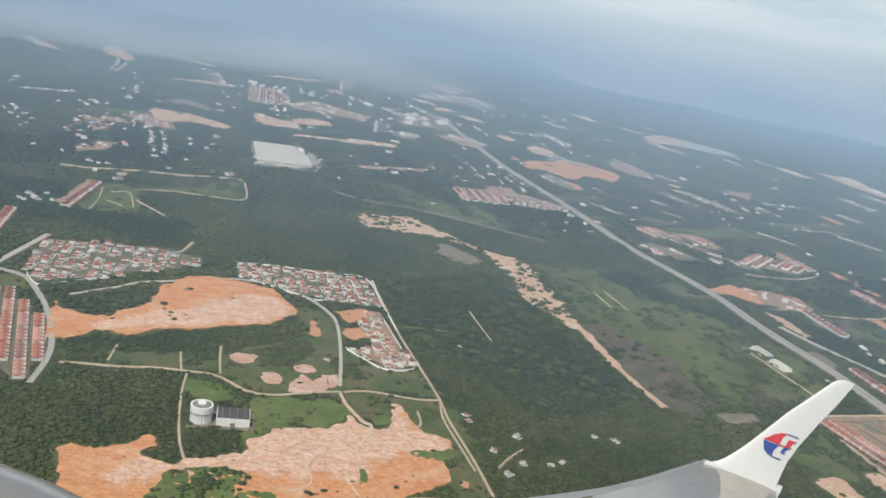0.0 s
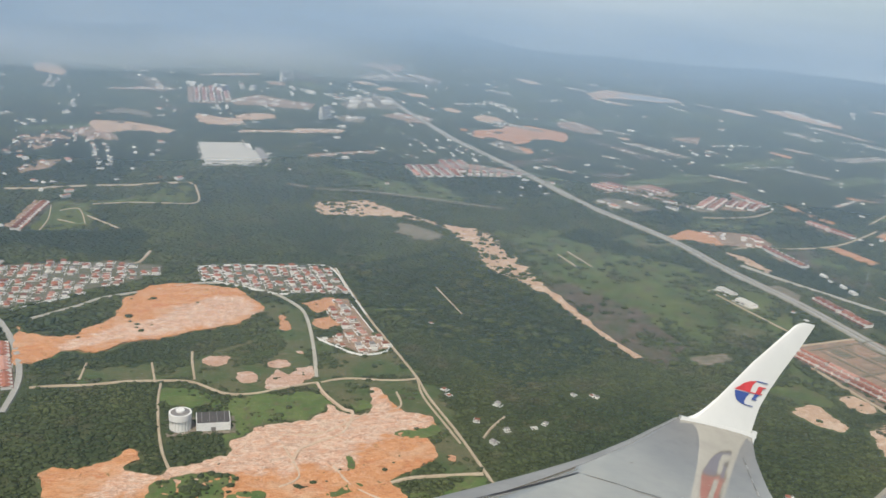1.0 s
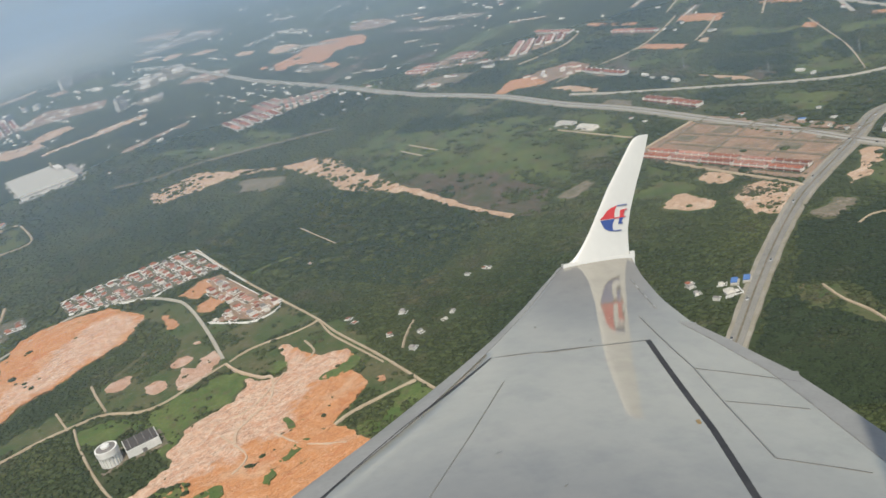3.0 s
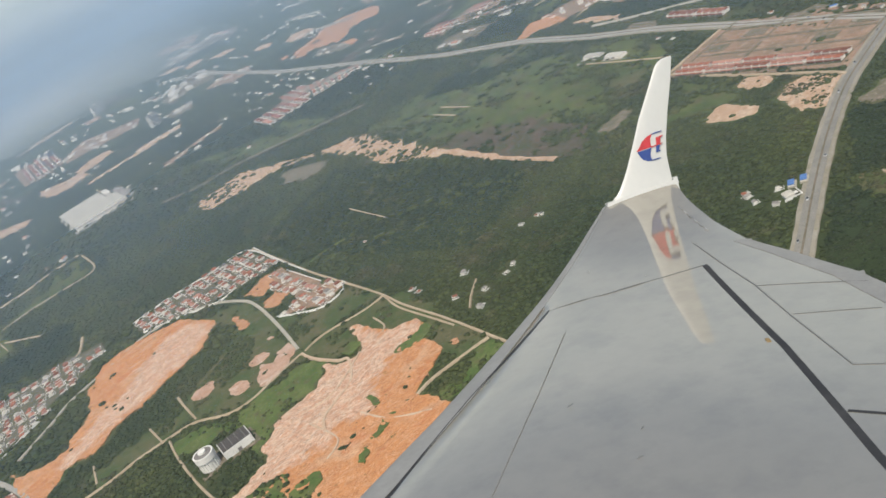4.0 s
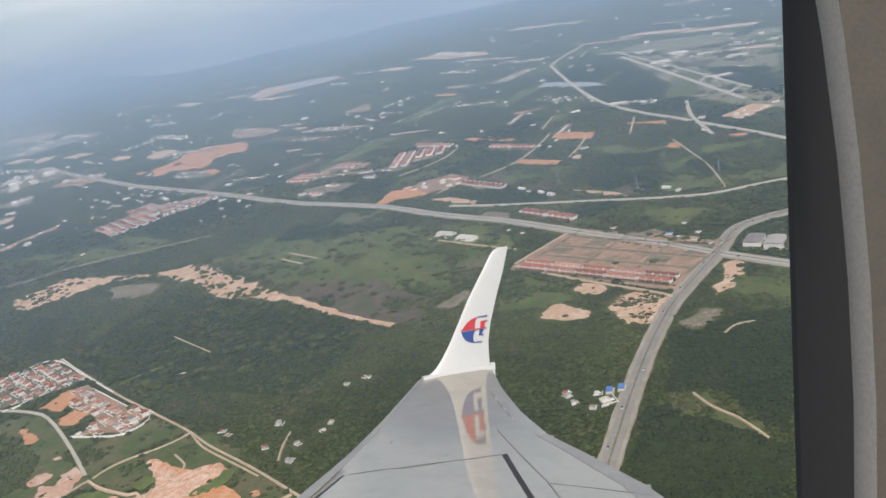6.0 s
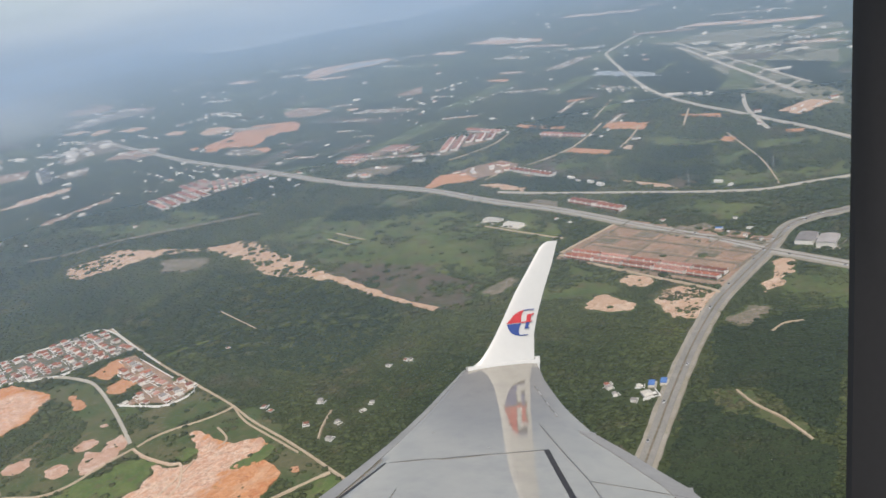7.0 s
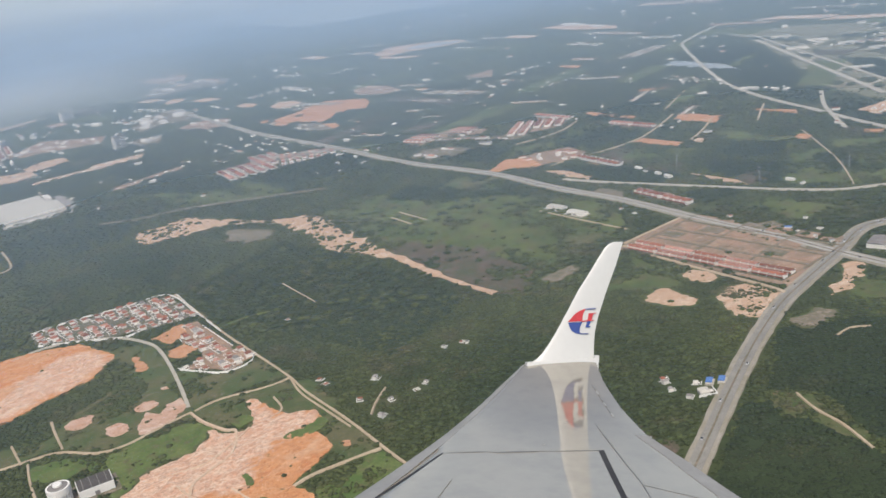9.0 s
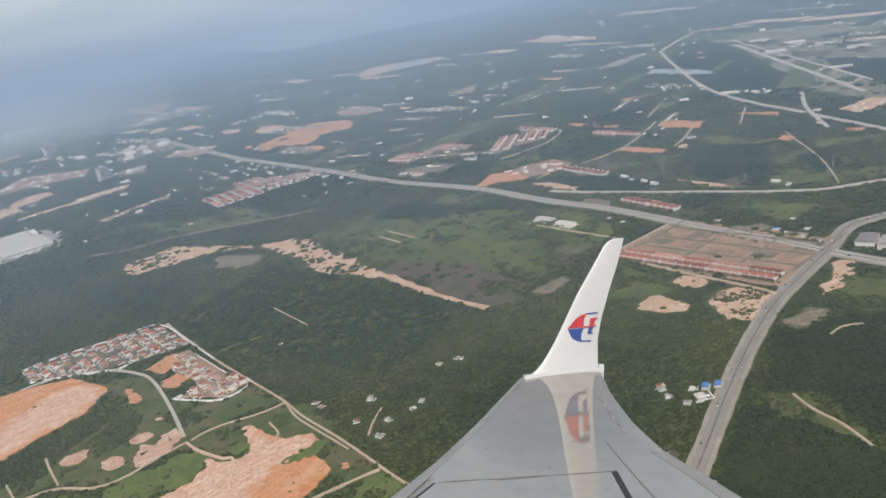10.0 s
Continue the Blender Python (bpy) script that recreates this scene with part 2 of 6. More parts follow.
WINGLET = surface("white_gloss_paint", (0.60, 0.60, 0.58), (0.57, 0.57, 0.555), 0.8, 0.3, None, 0.08, coat=0.5)
SEAL = surface("dark_seal", (0.03, 0.03, 0.033), (0.05, 0.05, 0.052), 1.0, 0.7)
# near black: the shade inside the cabin is put into this colour
SHADED_REVEAL = surface("shaded_reveal", (0.008, 0.008, 0.009), None, 2.0, 0.8)
SEAM = surface("panel_seam", (0.17, 0.17, 0.165), None, 1.0, 0.5)
FAINT = surface("filled_seam", (0.235, 0.225, 0.20), None, 1.0, 0.4)
BARE = surface("bare_leading_edge", (0.36, 0.352, 0.335), (0.30, 0.295, 0.28), 1.5, 0.5, None, 0.35, metal=0.1)
RED = surface("red_paint", (0.55, 0.045, 0.05), None, 1.0, 0.35, coat=0.4)
BLUE = surface("blue_paint", (0.035, 0.07, 0.26), None, 1.0, 0.35, coat=0.4)
# liner coloured darker to stand in for the cabin's shade
SHADED_LINER = surface("shaded_liner", (0.085, 0.074, 0.056), (0.07, 0.062, 0.048), 4.0, 0.7)
TRIM = surface("grey_trim", (0.26, 0.245, 0.22), None, 4.0, 0.6)


def haze_material():
    """Thin lit painted haze: cover grows with height, as a longer way through would."""
    m = bpy.data.materials.new("painted_haze")
    m.use_nodes = True
    n, l = m.node_tree.nodes, m.node_tree.links
    n.remove(n["Principled BSDF"])
    geo, sep = n.new("ShaderNodeNewGeometry"), n.new("ShaderNodeSeparateXYZ")
    l.new(geo.outputs["Position"], sep.inputs[0])
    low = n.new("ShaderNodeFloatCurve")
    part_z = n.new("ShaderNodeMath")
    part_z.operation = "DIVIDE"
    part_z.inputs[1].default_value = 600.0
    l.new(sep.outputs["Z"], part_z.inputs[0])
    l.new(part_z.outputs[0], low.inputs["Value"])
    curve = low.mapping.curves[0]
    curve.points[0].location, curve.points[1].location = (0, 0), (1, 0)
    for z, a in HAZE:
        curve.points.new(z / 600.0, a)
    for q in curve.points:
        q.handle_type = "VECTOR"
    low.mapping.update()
    mist = n.new("ShaderNodeTexNoise")
    mist.inputs["Scale"].default_value, mist.inputs["Detail"].default_value = 0.006, 5
    size = n.new("ShaderNodeMapping")
    size.inputs["Scale"].default_value = (1, 1, 3.0)
    l.new(geo.outputs["Position"], size.inputs["Vector"])
    l.new(size.outputs["Vector"], mist.inputs["Vector"])
    vary = n.new("ShaderNodeMapRange")
    vary.inputs["From Min"].default_value, vary.inputs["From Max"].default_value = 0.3, 0.7
    vary.inputs["To Min"].default_value, vary.inputs["To Max"].default_value = 0.9, 1.08
    l.new(mist.outputs["Fac"], vary.inputs["Value"])
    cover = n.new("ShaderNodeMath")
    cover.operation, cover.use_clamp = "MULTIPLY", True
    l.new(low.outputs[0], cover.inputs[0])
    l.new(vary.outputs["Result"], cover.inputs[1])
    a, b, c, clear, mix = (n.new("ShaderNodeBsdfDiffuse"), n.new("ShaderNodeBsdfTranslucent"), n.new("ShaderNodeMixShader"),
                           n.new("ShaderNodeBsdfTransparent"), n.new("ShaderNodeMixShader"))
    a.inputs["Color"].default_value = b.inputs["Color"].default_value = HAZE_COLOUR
    l.new(a.outputs[0], c.inputs[1])
    l.new(b.outputs[0], c.inputs[2])
    l.new(cover.outputs[0], mix.inputs[0])
    l.new(clear.outputs[0], mix.inputs[1])
    l.new(c.outputs[0], mix.inputs[2])
    l.new(mix.outputs[0], n["Material Output"].inputs["Surface"])
    return m


# haze painted on the ring: its colour, and its cover by height
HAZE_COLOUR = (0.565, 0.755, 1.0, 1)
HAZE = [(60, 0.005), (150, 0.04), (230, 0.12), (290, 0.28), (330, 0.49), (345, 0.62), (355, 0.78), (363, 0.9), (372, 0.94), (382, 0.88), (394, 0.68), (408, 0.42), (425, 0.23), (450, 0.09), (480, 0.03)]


# ---- helpers for building ----
def part(name, bm, material, parent=None, label=""):
    me = bpy.data.meshes.new(name)
    bm.normal_update()
    bm.to_mesh(me)
    bm.free()
    me.materials.append(material)
    ob = new(name, me)
    ob.parent = parent
    return tagged(ob, label)


def sheet(name, verts, faces, material, parent=None, smooth=False):
    me = bpy.data.meshes.new(name)
    me.from_pydata([tuple(v) for v in verts], [], faces)
    me.materials.append(material)
    if smooth:
        me.shade_smooth()
    ob = new(name, me)
    ob.parent = parent
    return ob


def box(bm, x0, y0, z0, x1, y1, z1):
    v = [bm.verts.new(c) for c in ((x0, y0, z0), (x1, y0, z0), (x1, y1, z0), (x0, y1, z0), (x0, y0, z1), (x1, y0, z1), (x1, y1, z1), (x0, y1, z1))]
    for f in ((3, 2, 1, 0), (4, 5, 6, 7), (0, 1, 5, 4), (1, 2, 6, 5), (2, 3, 7, 6), (3, 0, 4, 7)):
        bm.faces.new([v[i] for i in f])
    return bm


def thing(name, label, category, group="", kind=""):
    ob = new(name)
    ob.empty_display_size = 1.0
    return tagged(ob, label, category, group, kind)


def inside(pts, poly):
    """Which of the points lie inside the outline."""
    x, y = pts[:, 0], pts[:, 1]
    hit = np.zeros(len(pts), bool)
    q = np.asarray(poly, float)
    for (ax, ay), (bx, by) in zip(q, np.roll(q, -1, 0)):
        cross = (ay > y) != (by > y)
        hit ^= cross & (x < (bx - ax) * (y - ay) / (by - ay if by != ay else 1e-9) + ax)
    return hit


def rounded(poly, closed=True, n=6):
    """Points on a smooth curve through the corners."""
    p = np.asarray(poly, float)
    k = len(p)
    out = []
    for i in range(k if closed else k - 1):
        a, b, c, d = (p[(i + s) % k] if closed else p[min(max(i + s, 0), k - 1)] for s in (-1, 0, 1, 2))
        for t in np.arange(n) / n:
            out.append(0.5 * (2 * b + (c - a) * t + (2 * a - 5 * b + 4 * c - d) * t * t + (3 * b - a - 3 * c + d) * t ** 3))
    if not closed:
        out.append(p[-1])
    return np.array(out)


def ragged(poly, edge=4.0, n=16, square=False):
    """A smooth or straight-sided outline with an uneven, eroded edge."""
    p = rounded(poly, True, n)
    if square:
        q = np.asarray(poly, float)
        p = np.concatenate([a + (b - a) * (np.arange(n) / n)[:, None] for a, b in zip(q, np.roll(q, -1, 0))])
    k = len(p)
    apart = np.abs(np.arange(k)[:, None] - np.arange(k)[None])
    gap = np.linalg.norm(p[:, None] - p[None], axis=2) + np.where(np.minimum(apart, k - apart) < min(24, k // 4), 1e6, 0)
    along = np.roll(p, -3, 0) - np.roll(p, 3, 0)
    side = np.stack([-along[:, 1], along[:, 0]], 1) / (np.linalg.norm(along, axis=1)[:, None] + 1e-6)
    out = []
    for (x, y), room, s in zip(p, gap.min(1), side):
        d = noise.noise((x * 0.045, y * 0.045, 1.7)) * 1.9 + noise.noise((x * 0.12, y * 0.12, 3.7)) * 1.05 + noise.noise((x * 0.33, y * 0.33, 5.7)) * 0.35
        out.append(np.array((x, y)) + s * d * min(edge, room * 0.32))
    return np.array(out)


BARE_GROUND, MEADOWS, WOODS, COPSES, ROADS, PALM_BLOCKS, COVER, FRINGES = [], [], [], [], [], [], [], []


def rutted(x, y):
    """Heaps and gullies of stripped earth."""
    ridge = 1 - abs(noise.noise((x * 0.055, y * 0.055, 9.1))) * 2.2
    return 1.1 * max(0.0, ridge) ** 2 + 0.45 * (noise.noise((x * 0.17, y * 0.17, 2.3)) + 0.5) + 0.12 * noise.noise((x * 0.4, y * 0.4, 6.3))


def patch(name, poly, material, label, category, z=0.6, rough=4.0, keep=BARE_GROUND, square=False, step=0.0):
    """A stretch of open ground, a little proud of the plain, with an eroded edge that runs down to it."""
    p = ragged(poly, rough, 16, square)
    if keep is BARE_GROUND and rough >= 3 and category == "bare earth":
        d = np.roll(p, -2, 0) - np.roll(p, 2, 0)
        side = np.stack([d[:, 1], -d[:, 0]], 1) / (np.linalg.norm(d, axis=1)[:, None] + 1e-6)
        turn = np.sign(((np.roll(p, -1, 0) - p)[:, 0] * p[:, 1] - (np.roll(p, -1, 0) - p)[:, 1] * p[:, 0]).sum())
        wide = np.array([2.5 + 4.0 * max(0.0, noise.noise((x * 0.03, y * 0.03, 8.8)) + 0.3) for x, y in p])
        FRINGES.append(p - side * turn * wide[:, None])
    keep.append(p)
    COVER.append((p, keep))
    z += 0.0015 * len(COVER)
    inner = []
    if step:
        gx, gy = np.meshgrid(np.arange(p[:, 0].min(), p[:, 0].max(), step), np.arange(p[:, 1].min(), p[:, 1].max(), step))
        g = np.stack([gx.ravel(), gy.ravel()], 1) + np.random.default_rng(len(COVER)).uniform(-0.3, 0.3, (gx.size, 2)) * step
        inner = [Vector(q) for q in g[inside(g, p)]]
    got = delaunay_2d_cdt([Vector(q) for q in p] + inner, [], [list(range(len(p)))], 1, 0.001)
    k = len(got[0])
    verts = [(q.x, q.y, z + (min(1.3, max(0.0, rutted(q.x, q.y) - 0.1)) if step else 0.0)) for q in got[0]]
    faces = [tuple(f) if (got[0][f[1]] - got[0][f[0]]).cross(got[0][f[2]] - got[0][f[0]]) > 0 else tuple(f[::-1]) for f in got[2]]
    mid = p.mean(0)
    verts += [(x, y, z) for x, y in p] + [(x + (x - mid[0]) * 0.01, y + (y - mid[1]) * 0.01, -0.3) for x, y in p]
    n = len(p)
    faces += [(k + i, k + n + i, k + n + (i + 1) % n, k + (i + 1) % n) for i in range(n)]
    ob = tagged(sheet(name, verts, faces, material, smooth=bool(step)), label, category, kind="structure")
    if step:
        at = ob.data.attributes.new("rock", "FLOAT", "POINT")
        at.data.foreach_set("value", rock_share(np.array([v[:2] for v in verts])))
    return ob


def rock_share(pts):
    """How far inside the rock cuts each point lies, from 0 well outside to 1 well inside."""
    best = np.full(len(pts), -99.0)
    for q in ROCK_CUTS:
        a, b = q, np.roll(q, -1, 0)
        d = b - a
        t = np.clip(((pts[:, None] - a) * d).sum(2) / (d ** 2).sum(1), 0, 1)
        gap = np.linalg.norm(pts[:, None] - (a + t[:, :, None] * d), axis=2).min(1)
        best = np.maximum(best, np.where(inside(pts, q), gap, -gap))
    return np.clip(0.5 + best / 26.0, 0, 1)


def fringe(p, k):
    """Thin brown scrub on the ground round a clearing."""
    got = delaunay_2d_cdt([Vector(q) for q in p], [], [list(range(len(p)))], 1, 0.001)
    z = 0.5 + 0.003 * k
    faces = [tuple(f) if (got[0][f[1]] - got[0][f[0]]).cross(got[0][f[2]] - got[0][f[0]]) > 0 else tuple(f[::-1]) for f in got[2]]
    return tagged(sheet("scrub_fringe", [(q.x, q.y, z) for q in got[0]], faces, SCRUB), "thin brown scrub at the edge of cleared earth", "field", kind="structure")


def band(line, width, z, offset=0.0, wobble=0.0):
    """A strip along a line of the plan: vertices and faces."""
    p = rounded(line, False, 8)
    d = np.gradient(p, axis=0)
    d /= np.linalg.norm(d, axis=1)[:, None] + 1e-9
    side = np.stack([-d[:, 1], d[:, 0]], 1)
    verts, faces = [], []
    for i, (q, s) in enumerate(zip(p, side)):
        w = width * (1 + wobble * noise.noise((q[0] * 0.06, q[1] * 0.06, 0)))
        for o, h in ((-w / 2 - 0.6, -0.2), (-w / 2, z), (w / 2, z), (w / 2 + 0.6, -0.2)):
            verts.append((q[0] + s[0] * (o + offset), q[1] + s[1] * (o + offset), h))
        if i:
            for e in range(3):
                faces.append((4 * i - 4 + e, 4 * i - 3 + e, 4 * i + 1 + e, 4 * i + e))
    return verts, [f[::-1] for f in faces]


def road(name, line, width, material, label, z=1.0, wobble=0.0, double=False):
    ROADS.append((rounded(line, False, 8), width))
    z += 0.35 + 0.005 * len(ROADS)
    if not double:
        v, f = band(line, width, z, 0, wobble)
        return tagged(sheet(name, v, f, material), label, "road", kind="structure")
    v, f = band(line, width * 1.3, z - 0.35, 0, 0.12)
    ob = tagged(sheet(name, v, f, SHOULDER), label, "road", kind="structure")
    for o in (-width * 0.25, width * 0.25):
        v, f = band(line, width * 0.33, z, o * 0.9)
        sheet("carriageway", v, f, material, ob)
    v, f = band(line, width * 0.09, z + 0.3, 0)
    sheet("median", v, f, GREY_SOIL, ob)
    return ob


# ---- the plain ----
def plain():
    """One sheet of ground out to the foot of the far hills, in rings that widen with distance."""
    radii = [0, 150, 300, 450, 600, 800, 1000, 1300, 1600, 2000, 2500, 3000, 3600, 4200, 4500, 4600, 4700, 4780, 4840, 4880]
    n = 540
    verts, faces = [(0, 0, 0)], []
    for r in radii[1:]:
        for i in range(n):
            a = 2 * math.pi * i / n
            x, y = r * math.sin(a), r * math.cos(a)
            z = 0.0
            if r > 4200:
                k = (r - 4200) / 680
                east = math.degrees(a) if a < math.pi else math.degrees(a) - 360
                ridge = 38 + 12 * noise.noise((east * 0.12, 3.1, 0)) + 7 * noise.noise((east * 0.4, 7.7, 0))
                ridge += 55 * math.exp(-((east - 8) / 5.5) ** 2) + 66 * math.exp(-((east - 19) / 3.6) ** 2) + 16 * math.exp(-((east - 13) / 3.0) ** 2)
                z = ridge * k * k
            verts.append((x, y, z))
    for i in range(n):
        faces.append((0, 1 + (i + 1) % n, 1 + i))
    for j in range(len(radii) - 2):
        for i in range(n):
            a, b = 1 + j * n + i, 1 + j * n + (i + 1) % n
            faces.append((a, b, b + n, a + n))
    return tagged(sheet("ground", verts, faces, FOREST, smooth=True), "green wooded plain rising to hazy hills", "ground", kind="structure")


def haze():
    """An added ring between near fields and far plain, painted with distance haze."""
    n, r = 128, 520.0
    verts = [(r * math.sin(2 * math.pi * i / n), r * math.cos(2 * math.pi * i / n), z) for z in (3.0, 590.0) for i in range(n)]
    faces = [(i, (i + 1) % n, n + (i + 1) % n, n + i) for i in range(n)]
    ob = tagged(sheet("haze_bank", verts, faces, haze_material(), smooth=True), "see-through shell painted with blue-white distance haze", "haze", kind="structure")
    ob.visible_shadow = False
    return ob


def smoke():
    """A low drift of pale smoke far over the plain, thickest in its middle."""
    nu, nv, r = 60, 14, 3300.0
    verts, faces, cover = [], [], []
    for j in range(nv + 1):
        for i in range(nu + 1):
            a, z = radians(-34 + 52 * i / nu), 6 + 330 * j / nv
            verts.append((r * math.sin(a), r * math.cos(a), z))
            side = math.sin(math.pi * i / nu) ** 0.7
            tall = math.sin(math.pi * min(1, j / nv)) ** 0.55
            cover.append(side * tall * max(0.0, 0.92 + 0.45 * noise.fractal((i * 0.09, j * 0.16, 2.2), 1.0, 2.0, 4)))
    for j in range(nv):
        for i in range(nu):
            k = j * (nu + 1) + i
            faces.append((k, k + 1, k + nu + 2, k + nu + 1))
    m = bpy.data.materials.new("drifting_smoke")
    m.use_nodes = True
    n, l = m.node_tree.nodes, m.node_tree.links
    n.remove(n["Principled BSDF"])
    how, a, b, c, clear, mix = (n.new("ShaderNodeAttribute"), n.new("ShaderNodeBsdfDiffuse"), n.new("ShaderNodeBsdfTranslucent"), n.new("ShaderNodeMixShader"),
                                n.new("ShaderNodeBsdfTransparent"), n.new("ShaderNodeMixShader"))
    c.inputs[0].default_value = 0.2
    how.attribute_name = "cover"
    a.inputs["Color"].default_value = b.inputs["Color"].default_value = (0.96, 0.97, 0.97, 1)
    l.new(a.outputs[0], c.inputs[1])
    l.new(b.outputs[0], c.inputs[2])
    l.new(how.outputs["Fac"], mix.inputs[0])
    l.new(clear.outputs[0], mix.inputs[1])
    l.new(c.outputs[0], mix.inputs[2])
    l.new(mix.outputs[0], n["Material Output"].inputs["Surface"])
    ob = tagged(sheet("smoke_drift", verts, faces, m, smooth=True), "low drift of pale smoke over the far plain", "smoke", kind="structure")
    at = ob.data.attributes.new("cover", "FLOAT", "POINT")
    at.data.foreach_set("value", cover)
    ob.visible_shadow = False
    return ob


plain()
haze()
smoke()

ROCK_CUTS = [np.array(q, float) for q in ([(111, 1113), (140, 1106), (156, 1068), (150, 1043), (129, 1030), (98, 1012), (74, 1013), (50, 1000), (24, 990), (-4, 985), (-32, 975), (-58, 968), (-61, 982), (-25, 1013), (1, 1031), (28, 1041), (57, 1077), (85, 1100)],
                                             [(34, 699), (60, 708), (86, 724), (112, 753), (145, 762), (175, 773), (193, 780), (221, 782), (234, 811), (242, 783), (245, 759), (228, 739), (206, 728), (190, 706), (171, 696), (146, 702), (127, 685), (103, 685), (74, 688), (46, 681), (24, 684)],
                                             [(228, 844), (241, 821), (237, 777), (265, 774), (267, 748), (251, 731), (226, 730), (206, 717), (191, 708), (173, 678), (159, 681), (143, 697), (122, 676), (78, 740), (96, 758), (114, 778), (146, 770), (168, 793), (185, 809), (208, 782)],
                                             [(4, 709), (32, 719), (73, 753), (108, 785), (161, 783), (156, 697), (116, 689), (71, 698), (25, 689), (-15, 658), (-27, 679)])]

patch("bare_earth", [(-104, 1042), (-93, 1019), (-59, 1008), (-29, 1029), (-7, 1063), (7, 1118), (45, 1163), (92, 1162), (127, 1147), (146, 1127), (159, 1079), (154, 1048), (131, 1026), (112, 1011), (96, 1005), (76, 1006), (58, 992), (44, 990), (29, 984), (12, 982), (-7, 966), (-28, 959), (-45, 967), (-62, 963), (-80, 941), (-101, 943), (-103, 980)], CUT, "orange laterite cut down to pale pink rock", "bare earth", 0.85, 3.2, step=3.4)
patch("bare_earth", [(234, 824), (244, 796), (248, 769), (270, 758), (269, 737), (250, 733), (231, 731), (250, 715), (253, 690), (241, 671), (222, 666), (204, 651), (206, 625), (221, 593), (239, 552), (240, 500), (156, 549), (80, 587), (2, 635), (-47, 648), (-62, 721), (-34, 719), (-16, 727), (5, 745), (12, 730), (3, 713), (23, 699), (34, 708), (59, 713), (82, 723), (85, 741), (106, 757), (115, 766), (132, 769), (158, 770), (176, 781), (183, 795), (193, 784), (213, 773), (223, 794)], CUT, "orange laterite cut down to pale pink rock", "bare earth", 0.85, 3.2, step=3.4)
patch("bare_earth", [(92, 933), (105, 925), (103, 907), (86, 907), (78, 924)], ROCK, "pale rutted earth among scrub", "bare earth", 0.85, 3.2)
patch("bare_earth", [(108, 886), (123, 883), (123, 864), (108, 865)], ROCK, "pale rutted earth among scrub", "bare earth", 0.85, 3.2)
patch("bare_earth", [(136, 862), (149, 887), (159, 866), (167, 882), (186, 888), (177, 862), (150, 842), (130, 847)], ROCK, "pale rutted earth among scrub", "bare earth", 0.85, 3.2)
patch("bare_earth", [(172, 1037), (184, 1036), (182, 997), (171, 997)], SOIL, "bare orange laterite earth stripped for building", "bare earth", 0.85, 3.2)
patch("bare_earth", [(140, 898), (154, 917), (161, 896), (145, 890)], ROCK, "pale rutted earth among scrub", "bare earth", 0.85, 3.2)
patch("bare_earth", [(175, 932), (186, 929), (186, 919), (176, 923)], ROCK, "pale rutted earth among scrub", "bare earth", 0.85, 3.2)
patch("bare_earth", [(263, 685), (269, 681), (266, 673), (261, 676)], SOIL, "bare orange laterite earth stripped for building", "bare earth", 0.85, 3.2)
patch("bare_earth", [(207, 1077), (248, 1089), (251, 1058), (222, 1043)], SOIL, "bare orange laterite earth stripped for building", "bare earth", 0.85, 3.2, square=True)
patch("bare_earth", [(213, 1019), (234, 1029), (243, 997), (214, 986)], SOIL, "bare orange laterite earth stripped for building", "bare earth", 0.85, 3.2, square=True)
patch("bare_earth", [(263, 943), (276, 941), (275, 923), (261, 923)], SOIL, "bare orange laterite earth stripped for building", "bare earth", 0.85, 3.2, square=True)
patch("bare_earth", [(151, 1225), (166, 1218), (164, 1187), (150, 1189)], SOIL, "bare orange laterite earth stripped for building", "bare earth", 0.85, 3.2, square=True)
patch("sandy_clearing", [(321, 1562), (358, 1574), (389, 1580), (426, 1564), (450, 1514), (489, 1444), (489, 1420), (448, 1463), (421, 1479), (386, 1472), (366, 1484), (321, 1496)], SAND, "pale sandy strip of cleared earth", "bare earth", 0.85, 6)
patch("cleared_ground", [(436, 1433), (486, 1361), (472, 1329), (429, 1336), (414, 1377)], GREY_SOIL, "grey-brown cleared ground", "bare earth", 0.8, 4, square=True)
patch("sandy_clearing", [(505, 1414), (530, 1396), (552, 1381), (560, 1317), (550, 1224), (544, 1144), (542, 1086), (531, 1075), (510, 1134), (499, 1197), (510, 1278), (505, 1350)], SAND, "pale sandy strip of cleared earth", "bare earth", 0.85, 6)
patch("cleared_ground", [(608, 839), (642, 849), (658, 845), (652, 829), (613, 819)], GREY_SOIL, "grey-brown cleared ground", "bare earth", 0.8, 4, square=True)
patch("bare_earth", [(633, 701), (666, 704), (668, 665), (648, 654)], SAND, "tan sandy earth scraped bare", "bare earth", 0.85, 3.2)
patch("sandy_clearing", [(685, 646), (717, 656), (730, 609), (706, 598), (675, 588), (667, 626)], SAND, "pale sandy strip of cleared earth", "bare earth", 0.85, 6)
patch("bare_earth", [(710, 720), (728, 712), (722, 680), (702, 692)], SAND, "tan sandy earth scraped bare", "bare earth", 0.85, 3.2)
patch("building_site", [(726, 842), (849, 861), (845, 637), (746, 607)], DEV_SOIL, "levelled brown building site with kerbed plots", "building site", 0.8, 1, square=True)
patch("sandy_clearing", [(756, 568), (826, 596), (826, 580), (790, 564), (758, 558)], SAND, "pale sandy strip of cleared earth", "bare earth", 0.85, 6)
patch("cleared_ground", [(681, 553), (719, 556), (721, 533), (684, 522)], GREY_SOIL, "grey-brown cleared ground", "bare earth", 0.8, 4, square=True)
